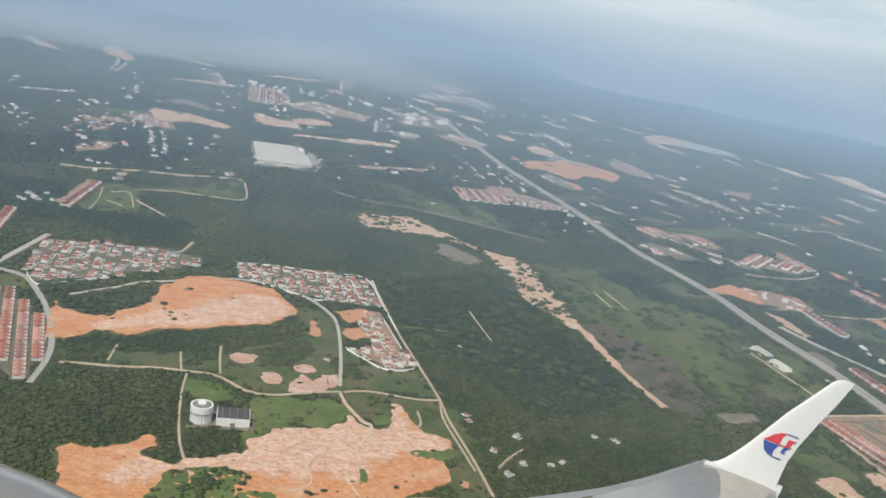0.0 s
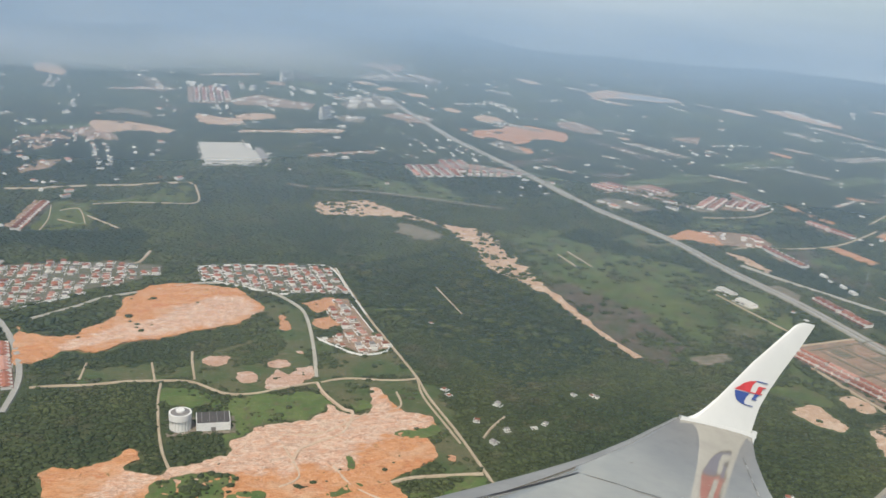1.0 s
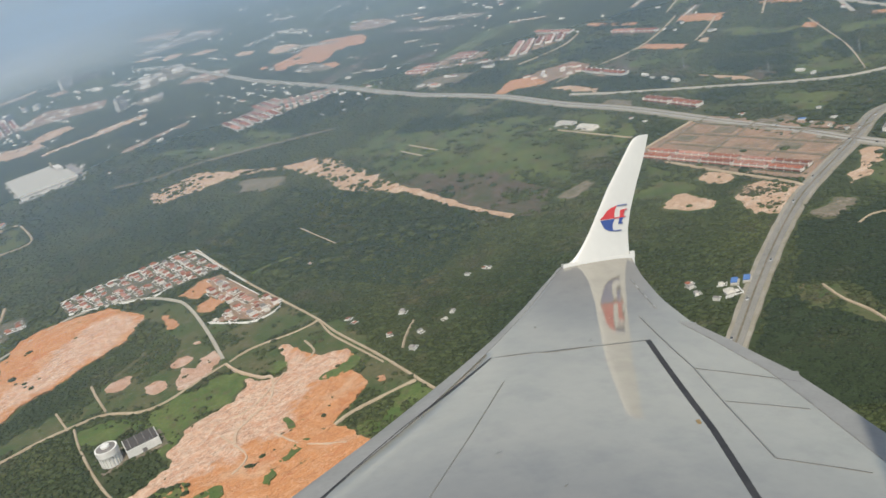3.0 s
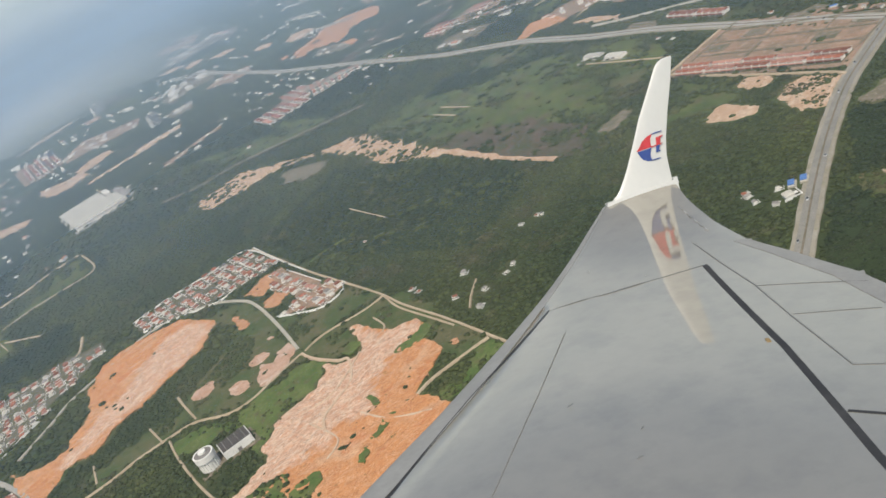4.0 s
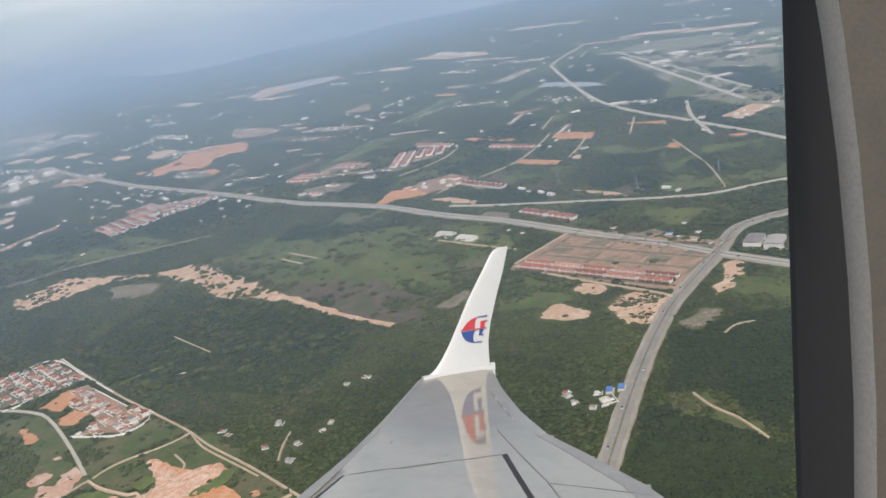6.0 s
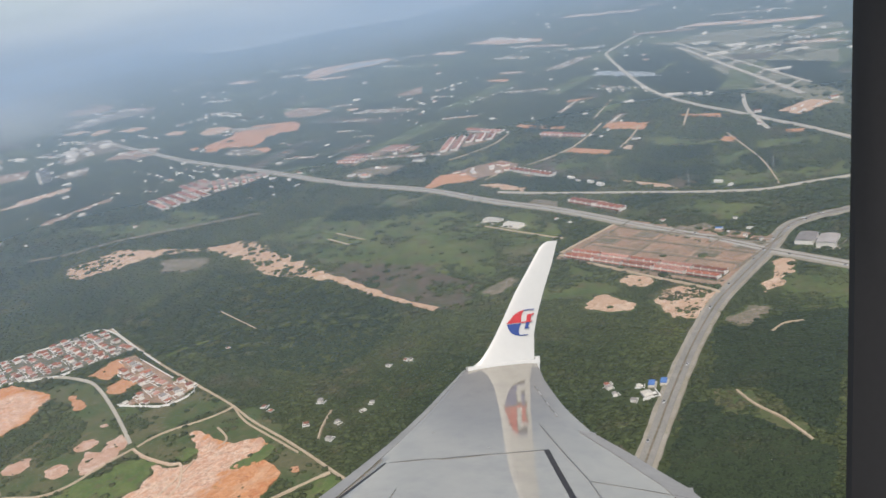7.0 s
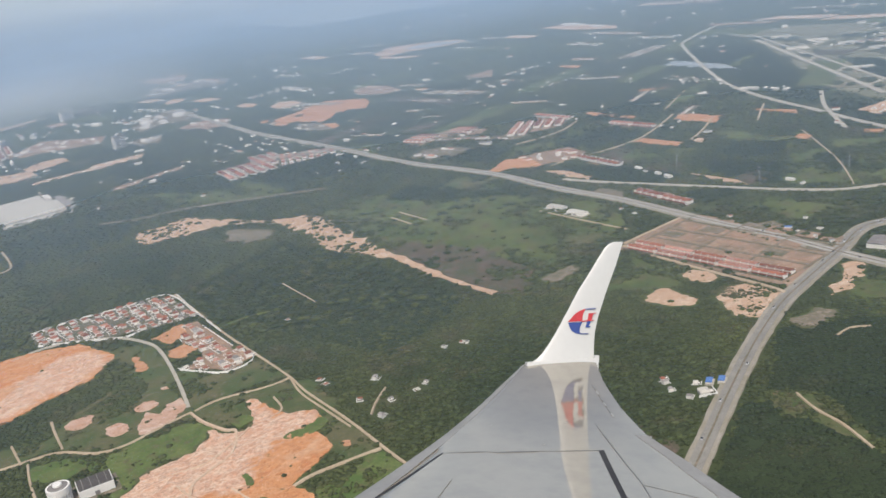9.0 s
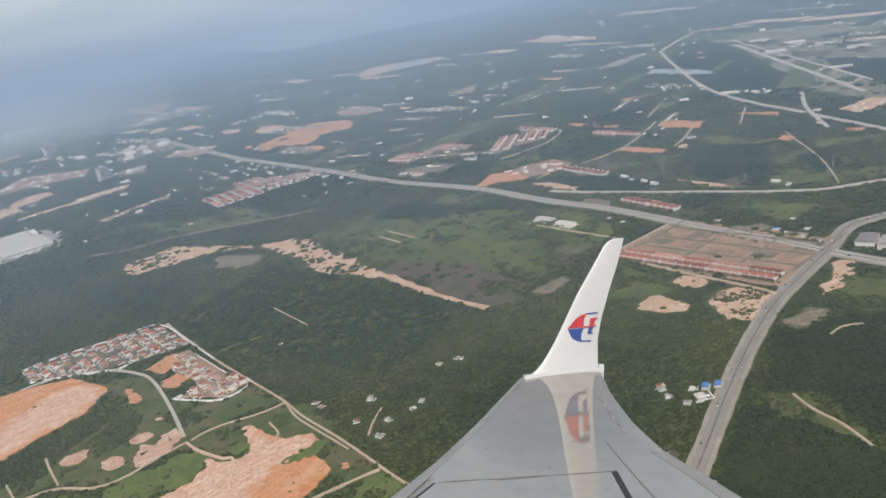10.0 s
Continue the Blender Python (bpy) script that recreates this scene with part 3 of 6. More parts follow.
patch("scrub_clearing", [(418, 545), (437, 547), (459, 487), (438, 470), (408, 494), (407, 527)], BURNT, "brown cleared scrub with bare patches", "field", 0.4, 7, keep=MEADOWS, square=True)
patch("airfield", [(2095, 1895), (2173, 1828), (2240, 1728), (2315, 1420), (1495, 922), (1497, 980), (1572, 1166), (1744, 1380), (1970, 1661), (2058, 1802)], PALE_GRASS, "pale mown airfield grass in the haze", "field", 0.35, 3, keep=MEADOWS, square=True)
patch("plantation_block", [(2038, 1939), (2062, 1853), (1894, 1598), (1570, 1189), (1447, 1106), (1485, 1221), (1608, 1456), (1848, 1787)], PALM_FLOOR, "dark oil palm plantation", "plantation", 0.4, 2, keep=PALM_BLOCKS, square=True)
patch("plantation_block", [(1852, 1349), (1826, 1123), (1585, 977), (1659, 1115)], PALM_FLOOR, "dark oil palm plantation", "plantation", 0.4, 2, keep=PALM_BLOCKS, square=True)
patch("plantation_block", [(585, 1749), (715, 1750), (803, 1729), (809, 1617), (738, 1582), (616, 1606)], PALM_FLOOR, "dark oil palm plantation", "plantation", 0.4, 2, keep=PALM_BLOCKS, square=True)
patch("plantation_block", [(1064, 1380), (1132, 1397), (1161, 1299), (1148, 1250), (1054, 1254), (1029, 1335)], PALM_FLOOR, "dark oil palm plantation", "plantation", 0.4, 2, keep=PALM_BLOCKS, square=True)
patch("plantation_block", [(939, 1219), (994, 1146), (1002, 1003), (951, 999), (918, 1104)], PALM_FLOOR, "dark oil palm plantation", "plantation", 0.4, 2, keep=PALM_BLOCKS, square=True)
patch("plantation_block", [(1087, 1036), (1113, 900), (1085, 801), (1043, 790), (1019, 893), (1042, 1007)], PALM_FLOOR, "dark oil palm plantation", "plantation", 0.4, 2, keep=PALM_BLOCKS, square=True)
patch("plantation_block", [(1488, 1121), (1469, 977), (1413, 927), (1365, 948), (1402, 1044)], PALM_FLOOR, "dark oil palm plantation", "plantation", 0.4, 2, keep=PALM_BLOCKS, square=True)
patch("plantation_block", [(151, 1748), (283, 1715), (352, 1652), (299, 1558), (204, 1556), (131, 1571)], PALM_FLOOR, "dark oil palm plantation", "plantation", 0.4, 2, keep=PALM_BLOCKS, square=True)
patch("scrub_clearing", [(1012, 1215), (1078, 1145), (1036, 1027), (1004, 1020), (1001, 1127)], BURNT, "brown cleared scrub with bare patches", "field", 0.4, 7, keep=MEADOWS, square=True)
patch("meadow", [(667, 1394), (798, 1143), (747, 994), (618, 838), (623, 986), (558, 1157), (572, 1372)], GRASS, "open green grass and low scrub", "field", 0.35, 7, keep=MEADOWS, square=True)
patch("scrub_clearing", [(550, 1143), (603, 1056), (625, 989), (624, 876), (564, 825), (544, 853), (537, 957), (534, 1057), (534, 1115)], BURNT, "brown cleared scrub with bare patches", "field", 0.4, 7, keep=MEADOWS, square=True)
patch("meadow", [(429, 1880), (528, 1882), (600, 1621), (560, 1572), (441, 1684)], GRASS, "open green grass and low scrub", "field", 0.35, 7, keep=MEADOWS)
patch("meadow", [(-121, 1426), (-97, 1580), (-38, 1566), (-44, 1417), (-89, 1404)], GRASS, "open green grass and low scrub", "field", 0.35, 7, keep=MEADOWS)
patch("meadow", [(-39, 1600), (22, 1621), (111, 1703), (127, 1602), (61, 1579), (-3, 1582)], GRASS, "open green grass and low scrub", "field", 0.35, 7, keep=MEADOWS)
patch("meadow", [(36, 858), (93, 831), (135, 831), (171, 834), (180, 818), (176, 784), (132, 775), (112, 764), (86, 741), (87, 803), (39, 830)], BRIGHT_GRASS, "open green grass and low scrub", "field", 0.35, 7, keep=MEADOWS)
patch("meadow", [(211, 628), (238, 636), (280, 643), (286, 555), (275, 529), (236, 553), (217, 601)], BRIGHT_GRASS, "open green grass and low scrub", "field", 0.35, 7, keep=MEADOWS)
patch("meadow", [(204, 950), (242, 902), (276, 916), (281, 847), (217, 857), (189, 858)], SCRUB, "rough grass and brown scrub", "field", 0.35, 7, keep=MEADOWS)
patch("meadow", [(706, 825), (710, 720), (681, 699), (631, 756)], GRASS, "open green grass and low scrub", "field", 0.35, 7, keep=MEADOWS)
patch("meadow", [(798, 571), (826, 551), (849, 527), (762, 475), (744, 528)], GRASS, "open green grass and low scrub", "field", 0.35, 7, keep=MEADOWS)
patch("meadow", [(738, 1130), (805, 1127), (827, 1064), (846, 1003), (784, 881), (742, 862), (745, 954), (736, 1077)], GRASS, "open green grass and low scrub", "field", 0.35, 7, keep=MEADOWS, square=True)
patch("meadow", [(424, 1867), (528, 1890), (553, 1812), (508, 1755), (428, 1809)], GRASS, "open green grass and low scrub", "field", 0.35, 7, keep=MEADOWS, square=True)
patch("meadow", [(496, 1703), (584, 1690), (580, 1601), (516, 1599)], GRASS, "open green grass and low scrub", "field", 0.35, 7, keep=MEADOWS, square=True)
patch("meadow", [(956, 859), (986, 778), (933, 742), (938, 833)], GRASS, "open green grass and low scrub", "field", 0.35, 7, keep=MEADOWS, square=True)
patch("meadow", [(554, 477), (582, 454), (555, 391), (542, 368), (511, 395), (535, 446)], SCRUB, "rough grass and brown scrub", "field", 0.35, 7, keep=MEADOWS, square=True)
patch("meadow", [(-185, 1124), (-150, 1112), (-136, 1079), (-156, 1065), (-183, 1078)], GRASS, "open green grass and low scrub", "field", 0.35, 7, keep=MEADOWS, square=True)
patch("meadow", [(-44, 905), (-21, 918), (27, 913), (69, 920), (101, 947), (150, 982), (164, 1015), (163, 1080), (202, 1061), (201, 984), (184, 866), (172, 848), (114, 835), (90, 844), (63, 874), (1, 886), (-41, 885)], SCRUB, "rough grass and brown scrub", "field", 0.35, 7, keep=MEADOWS)
patch("meadow", [(186, 845), (283, 837), (284, 720), (280, 650), (246, 655), (252, 694), (233, 729), (269, 737), (270, 758), (250, 769), (234, 824), (223, 794), (200, 785), (184, 826)], SCRUB, "rough grass and brown scrub", "field", 0.35, 7, keep=MEADOWS)
patch("meadow", [(982, 1422), (1015, 1392), (1080, 1376), (1022, 1339), (956, 1362)], GRASS, "open green grass and low scrub", "field", 0.35, 7, keep=MEADOWS, square=True)
patch("meadow", [(1224, 1134), (1248, 1071), (1272, 1005), (1183, 951), (1197, 1089)], GRASS, "open green grass and low scrub", "field", 0.35, 7, keep=MEADOWS, square=True)
patch("meadow", [(1162, 949), (1197, 897), (1105, 798), (1100, 877)], GRASS, "open green grass and low scrub", "field", 0.35, 7, keep=MEADOWS, square=True)
patch("meadow", [(1192, 839), (1191, 775), (1210, 750), (1137, 707), (1096, 769)], GRASS, "open green grass and low scrub", "field", 0.35, 7, keep=MEADOWS, square=True)
patch("meadow", [(836, 1721), (892, 1730), (904, 1679), (866, 1655)], GRASS, "open green grass and low scrub", "field", 0.35, 7, keep=MEADOWS, square=True)
patch("meadow", [(1138, 1424), (1159, 1306), (1116, 1381)], GRASS, "open green grass and low scrub", "field", 0.35, 7, keep=MEADOWS, square=True)
patch("meadow", [(1197, 1655), (1243, 1621), (1241, 1505), (1185, 1559)], GRASS, "open green grass and low scrub", "field", 0.35, 7, keep=MEADOWS, square=True)
patch("meadow", [(1059, 1020), (1074, 935), (1048, 921), (1029, 996)], GRASS, "open green grass and low scrub", "field", 0.35, 7, keep=MEADOWS, square=True)
patch("grass_island", [(5, 644), (15, 674), (30, 692), (57, 696), (83, 685), (84, 662), (101, 653), (83, 629), (60, 612), (19, 617)], BRIGHT_GRASS, "green island of grass and shrubs in bare earth", "field", 1.75, 3, keep=MEADOWS)
patch("grass_island", [(149, 645), (172, 652), (173, 645), (152, 638)], BRIGHT_GRASS, "green island of grass and shrubs in bare earth", "field", 1.75, 3, keep=MEADOWS)
patch("grass_island", [(175, 700), (182, 698), (180, 680), (174, 683)], BRIGHT_GRASS, "green island of grass and shrubs in bare earth", "field", 1.75, 3, keep=MEADOWS)
patch("grass_island", [(229, 729), (250, 731), (269, 737), (268, 725), (247, 720)], BRIGHT_GRASS, "green island of grass and shrubs in bare earth", "field", 1.75, 3, keep=MEADOWS)
patch("grass_island", [(202, 797), (216, 798), (221, 784), (206, 779)], BRIGHT_GRASS, "green island of grass and shrubs in bare earth", "field", 1.75, 3, keep=MEADOWS)
patch("grass_island", [(124, 629), (139, 639), (140, 630), (129, 619)], BRIGHT_GRASS, "green island of grass and shrubs in bare earth", "field", 1.75, 3, keep=MEADOWS)
patch("plantation_block", [(288, 1209), (469, 1288), (505, 1126), (514, 878), (487, 847), (380, 802), (337, 924), (308, 1040)], PALM_FLOOR, "dark oil palm plantation", "plantation", 0.4, 2, keep=PALM_BLOCKS, square=True)
patch("plantation_block", [(-386, 1907), (-242, 1895), (-31, 2078), (72, 1943), (-6, 1720), (-164, 1717), (-320, 1625)], PALM_FLOOR, "dark oil palm plantation", "plantation", 0.4, 2, keep=PALM_BLOCKS, square=True)
patch("plantation_block", [(-305, 1564), (-155, 1587), (-136, 1451), (-199, 1346), (-250, 1351)], PALM_FLOOR, "dark oil palm plantation", "plantation", 0.4, 2, keep=PALM_BLOCKS, square=True)
patch("plantation_block", [(428, 2192), (533, 2218), (590, 1950), (552, 1687), (403, 1875)], PALM_FLOOR, "dark oil palm plantation", "plantation", 0.4, 2, keep=PALM_BLOCKS, square=True)
patch("plantation_block", [(660, 551), (721, 515), (758, 472), (555, 363), (562, 392), (590, 455), (562, 482)], PALM_FLOOR, "dark oil palm plantation", "plantation", 0.4, 2, keep=PALM_BLOCKS, square=True)
patch("plantation_block", [(527, 480), (551, 471), (504, 395), (529, 350), (470, 319), (397, 401)], PALM_FLOOR, "dark oil palm plantation", "plantation", 0.4, 2, keep=PALM_BLOCKS, square=True)

# fields and clearings beyond the highway and towards the hills
patch("bare_earth", [(848, 2213), (890, 2315), (950, 2336), (1043, 2394), (1084, 2408), (1148, 2299), (1133, 2241), (1081, 2160), (1030, 2175), (1008, 2199), (956, 2107), (932, 2011), (908, 1999), (933, 2138), (907, 2211), (869, 2194)], SOIL, "bare orange laterite earth stripped for building", "bare earth", 0.85, 0.6, square=True)
patch("cleared_ground", [(854, 2129), (904, 2178), (930, 2101), (910, 2010), (871, 2041)], GREY_SOIL, "grey-brown cleared ground", "bare earth", 0.8, 0.6, square=True)
patch("sandy_clearing", [(933, 2706), (965, 2713), (979, 2649), (951, 2612), (929, 2653)], SAND, "pale sandy strip of cleared earth", "bare earth", 0.85, 0.6, square=True)
patch("sandy_clearing", [(972, 2540), (1020, 2584), (1047, 2547), (1044, 2474), (1004, 2454), (965, 2478)], SAND, "pale sandy strip of cleared earth", "bare earth", 0.85, 0.6, square=True)
patch("bare_earth", [(865, 2351), (882, 2333), (865, 2294), (853, 2314)], SOIL, "bare orange laterite earth stripped for building", "bare earth", 0.85, 0.6, square=True)
patch("cleared_ground", [(1191, 2443), (1254, 2533), (1285, 2412), (1259, 2275), (1214, 2290), (1174, 2378)], DEV_SOIL, "levelled brown ground under new houses", "bare earth", 0.8, 0.6, square=True)
patch("sandy_clearing", [(1282, 2253), (1306, 2219), (1275, 2184), (1267, 2224)], SAND, "pale sandy strip of cleared earth", "bare earth", 0.85, 0.6, square=True)
patch("cleared_ground", [(1444, 2245), (1547, 2257), (1456, 2134), (1444, 2184)], DEV_SOIL, "levelled brown ground under new houses", "bare earth", 0.8, 0.6, square=True)
patch("bare_earth", [(866, 1315), (899, 1333), (926, 1352), (947, 1329), (946, 1288), (933, 1249), (908, 1265), (893, 1293), (871, 1296)], SOIL, "bare orange laterite earth stripped for building", "bare earth", 0.85, 0.6, square=True)
patch("bare_earth", [(1263, 1275), (1308, 1302), (1319, 1208), (1275, 1185)], SOIL, "bare orange laterite earth stripped for building", "bare earth", 0.85, 0.6, square=True)
patch("bare_earth", [(1108, 1219), (1138, 1227), (1144, 1136), (1119, 1126)], SOIL, "bare orange laterite earth stripped for building", "bare earth", 0.85, 0.6, square=True)
patch("bare_earth", [(1232, 1495), (1252, 1500), (1259, 1371), (1240, 1360)], SOIL, "bare orange laterite earth stripped for building", "bare earth", 0.85, 0.6, square=True)
patch("sandy_clearing", [(913, 1217), (931, 1202), (929, 1123), (914, 1113), (908, 1175)], SAND, "pale sandy strip of cleared earth", "bare earth", 0.85, 0.6, square=True)
patch("sandy_clearing", [(1012, 998), (1017, 912), (1007, 883), (1002, 921)], SAND, "pale sandy strip of cleared earth", "bare earth", 0.85, 0.6, square=True)
patch("bare_earth", [(1238, 987), (1264, 997), (1263, 973), (1241, 962)], SOIL, "bare orange laterite earth stripped for building", "bare earth", 0.85, 0.6, square=True)
patch("bare_earth", [(1628, 2057), (1649, 1990), (1611, 1952), (1608, 2029)], SOIL, "bare orange laterite earth stripped for building", "bare earth", 0.85, 0.6, square=True)
patch("bare_earth", [(1382, 1185), (1401, 1107), (1379, 1092), (1371, 1173)], SOIL, "bare orange laterite earth stripped for building", "bare earth", 0.85, 0.6, square=True)
patch("bare_earth", [(1321, 920), (1336, 893), (1317, 884), (1308, 910)], SOIL, "bare orange laterite earth stripped for building", "bare earth", 0.85, 0.6, square=True)
patch("sandy_clearing", [(1158, 1129), (1177, 1135), (1179, 1121), (1157, 1107)], SAND, "pale sandy strip of cleared earth", "bare earth", 0.85, 0.6, square=True)
patch("sandy_clearing", [(1220, 4531), (1317, 4504), (1453, 4461), (1501, 4445), (1473, 4453), (1334, 4498)], SAND, "pale sandy strip of cleared earth", "bare earth", 0.85, 0.6, square=True)
patch("sandy_clearing", [(844, 3127), (887, 3174), (913, 3115), (882, 3075), (835, 3069)], SAND, "pale sandy strip of cleared earth", "bare earth", 0.85, 0.6, square=True)
patch("cleared_ground", [(1996, 4022), (2125, 4122), (2208, 3996), (2342, 3857), (2521, 3834), (2550, 3643), (2447, 3523), (2406, 3714), (2190, 3713), (2029, 3841)], GREY_SOIL, "grey-brown cleared ground", "bare earth", 0.8, 0.6, square=True)
patch("cleared_ground", [(845, 3438), (938, 3556), (1046, 3541), (1131, 3574), (1179, 3414), (1105, 3272), (1009, 3342), (891, 3336)], GREY_SOIL, "grey-brown cleared ground", "bare earth", 0.8, 0.6, square=True)
patch("sandy_clearing", [(2182, 2848), (2244, 2788), (2253, 2516), (2185, 2430), (2151, 2615)], SAND, "pale sandy strip of cleared earth", "bare earth", 0.85, 0.6, square=True)
patch("sandy_clearing", [(1643, 3151), (1782, 3265), (1884, 3139), (1953, 3046), (1926, 2954), (1818, 2959), (1718, 3032), (1615, 3019)], SAND, "pale sandy strip of cleared earth", "bare earth", 0.85, 0.6, square=True)
patch("pond", [(1747, 3122), (1848, 3123), (1933, 3016), (1910, 2960), (1829, 2990), (1751, 3047)], WATER, "pale silty pond reflecting the sky", "water", 0.95, 3, square=True)
patch("pond", [(1692, 1726), (1740, 1752), (1737, 1585), (1691, 1484), (1679, 1617)], WATER, "pale silty pond reflecting the sky", "water", 0.95, 3, square=True)
patch("cleared_ground", [(904, 1678), (980, 1677), (1042, 1683), (1063, 1598), (1027, 1579), (992, 1631), (916, 1621), (899, 1648)], DEV_SOIL, "levelled brown ground under new houses", "bare earth", 0.8, 0.6, square=True)
patch("cleared_ground", [(846, 1552), (895, 1579), (937, 1550), (951, 1477), (897, 1473), (855, 1486)], GREY_SOIL, "grey-brown cleared ground", "bare earth", 0.8, 0.6, square=True)
patch("cleared_ground", [(1028, 1501), (1103, 1563), (1171, 1534), (1195, 1495), (1143, 1465), (1065, 1478), (1024, 1481)], DEV_SOIL, "levelled brown ground under new houses", "bare earth", 0.8, 0.6, square=True)
patch("cleared_ground", [(1158, 1570), (1197, 1595), (1203, 1498), (1165, 1473)], DEV_SOIL, "levelled brown ground under new houses", "bare earth", 0.8, 0.6, square=True)
patch("cleared_ground", [(930, 1321), (978, 1335), (1036, 1308), (1028, 1241), (973, 1235), (938, 1255)], DEV_SOIL, "levelled brown ground under new houses", "bare earth", 0.8, 0.6, square=True)
patch("cleared_ground", [(1182, 1360), (1219, 1379), (1228, 1283), (1193, 1267)], DEV_SOIL, "levelled brown ground under new houses", "bare earth", 0.8, 0.6, square=True)
patch("cleared_ground", [(865, 1054), (892, 1063), (897, 1012), (876, 997), (863, 1032)], GREY_SOIL, "grey-brown cleared ground", "bare earth", 0.8, 0.6, square=True)
patch("cleared_ground", [(637, 2762), (710, 2853), (786, 2941), (822, 2894), (823, 2750), (770, 2641), (706, 2686), (628, 2625)], GREY_SOIL, "grey-brown cleared ground", "bare earth", 0.8, 0.6, square=True)
patch("cleared_ground", [(705, 2548), (769, 2593), (836, 2520), (796, 2393), (739, 2424)], DEV_SOIL, "levelled brown ground under new houses", "bare earth", 0.8, 0.6, square=True)
patch("cleared_ground", [(560, 2489), (604, 2544), (637, 2462), (611, 2403), (555, 2423)], GREY_SOIL, "grey-brown cleared ground", "bare earth", 0.8, 0.6, square=True)
patch("cleared_ground", [(866, 773), (903, 753), (895, 730), (857, 748)], GREY_SOIL, "grey-brown cleared ground", "bare earth", 0.8, 0.6, square=True)
patch("plantation_block", [(1062, 1337), (1146, 1383), (1178, 1336), (1172, 1261), (1111, 1244), (1067, 1265)], PALM_FLOOR, "dark oil palm plantation", "plantation", 0.4, 2, keep=PALM_BLOCKS, square=True)
patch("plantation_block", [(924, 1223), (965, 1183), (966, 1096), (965, 1013), (920, 1067), (929, 1123)], PALM_FLOOR, "dark oil palm plantation", "plantation", 0.4, 2, keep=PALM_BLOCKS, square=True)
patch("plantation_block", [(870, 1490), (961, 1478), (987, 1414), (899, 1359)], PALM_FLOOR, "dark oil palm plantation", "plantation", 0.4, 2, keep=PALM_BLOCKS, square=True)
patch("plantation_block", [(655, 1818), (797, 1789), (784, 1606), (670, 1655), (628, 1727)], PALM_FLOOR, "dark oil palm plantation", "plantation", 0.4, 2, keep=PALM_BLOCKS, square=True)
patch("plantation_block", [(931, 936), (993, 892), (984, 864), (914, 878)], PALM_FLOOR, "dark oil palm plantation", "plantation", 0.4, 2, keep=PALM_BLOCKS, square=True)
patch("plantation_block", [(1276, 1473), (1383, 1514), (1399, 1427), (1317, 1356), (1269, 1349)], PALM_FLOOR, "dark oil palm plantation", "plantation", 0.4, 2, keep=PALM_BLOCKS, square=True)
patch("plantation_block", [(1111, 1037), (1186, 1064), (1219, 982), (1155, 945), (1121, 974)], PALM_FLOOR, "dark oil palm plantation", "plantation", 0.4, 2, keep=PALM_BLOCKS, square=True)
patch("plantation_block", [(1162, 897), (1218, 884), (1148, 806), (1105, 816)], PALM_FLOOR, "dark oil palm plantation", "plantation", 0.4, 2, keep=PALM_BLOCKS, square=True)
patch("scrub_clearing", [(1011, 1212), (1075, 1215), (1049, 1043), (1017, 1002), (1005, 1089)], BURNT, "brown cleared scrub with bare patches", "field", 0.4, 2, keep=MEADOWS, square=True)
patch("scrub_clearing", [(1006, 914), (1070, 933), (1067, 878), (1016, 869)], BURNT, "brown cleared scrub with bare patches", "field", 0.4, 2, keep=MEADOWS, square=True)
patch("meadow", [(818, 1725), (891, 1784), (908, 1696), (873, 1638), (828, 1650)], GRASS, "open green grass and low scrub", "field", 0.35, 3, keep=MEADOWS, square=True)
patch("meadow", [(1059, 1358), (1140, 1427), (1173, 1379), (1114, 1347)], GRASS, "open green grass and low scrub", "field", 0.35, 3, keep=MEADOWS, square=True)
patch("meadow", [(1063, 896), (1133, 896), (1142, 841), (1090, 759), (1036, 835)], GRASS, "open green grass and low scrub", "field", 0.35, 3, keep=MEADOWS, square=True)
patch("meadow", [(928, 828), (981, 803), (988, 727), (921, 731)], GRASS, "open green grass and low scrub", "field", 0.35, 3, keep=MEADOWS, square=True)
patch("meadow", [(1345, 1375), (1524, 1475), (1598, 1490), (1547, 1437), (1409, 1371)], GRASS, "open green grass and low scrub", "field", 0.35, 3, keep=MEADOWS, square=True)
patch("sandy_clearing", [(-57, 2341), (-47, 2389), (37, 2372), (107, 2300), (136, 2256), (117, 2221), (45, 2249), (-31, 2219)], SAND, "pale sandy strip of cleared earth", "bare earth", 0.85, 0.6, square=True)
patch("sandy_clearing", [(187, 2453), (206, 2524), (258, 2458), (302, 2445), (308, 2362), (251, 2340), (203, 2361)], SAND, "pale sandy strip of cleared earth", "bare earth", 0.85, 0.6, square=True)
patch("sandy_clearing", [(296, 2498), (345, 2537), (400, 2530), (398, 2451), (346, 2432), (297, 2421)], SAND, "pale sandy strip of cleared earth", "bare earth", 0.85, 0.6, square=True)
patch("cleared_ground", [(326, 2788), (411, 2898), (481, 2798), (552, 2723), (518, 2629), (429, 2655), (367, 2683), (316, 2688)], DEV_SOIL, "levelled brown ground under new houses", "bare earth", 0.8, 0.6, square=True)
patch("cleared_ground", [(215, 3029), (290, 3054), (332, 2969), (321, 2739), (250, 2697), (196, 2723)], DEV_SOIL, "levelled brown ground under new houses", "bare earth", 0.8, 0.6, square=True)
patch("cleared_ground", [(-22, 2539), (20, 2596), (90, 2524), (87, 2434), (27, 2492), (-11, 2487)], GREY_SOIL, "grey-brown cleared ground", "bare earth", 0.8, 0.6, square=True)
patch("cleared_ground", [(91, 3253), (144, 3173), (146, 2908), (108, 2917)], GREY_SOIL, "grey-brown cleared ground", "bare earth", 0.8, 0.6, square=True)
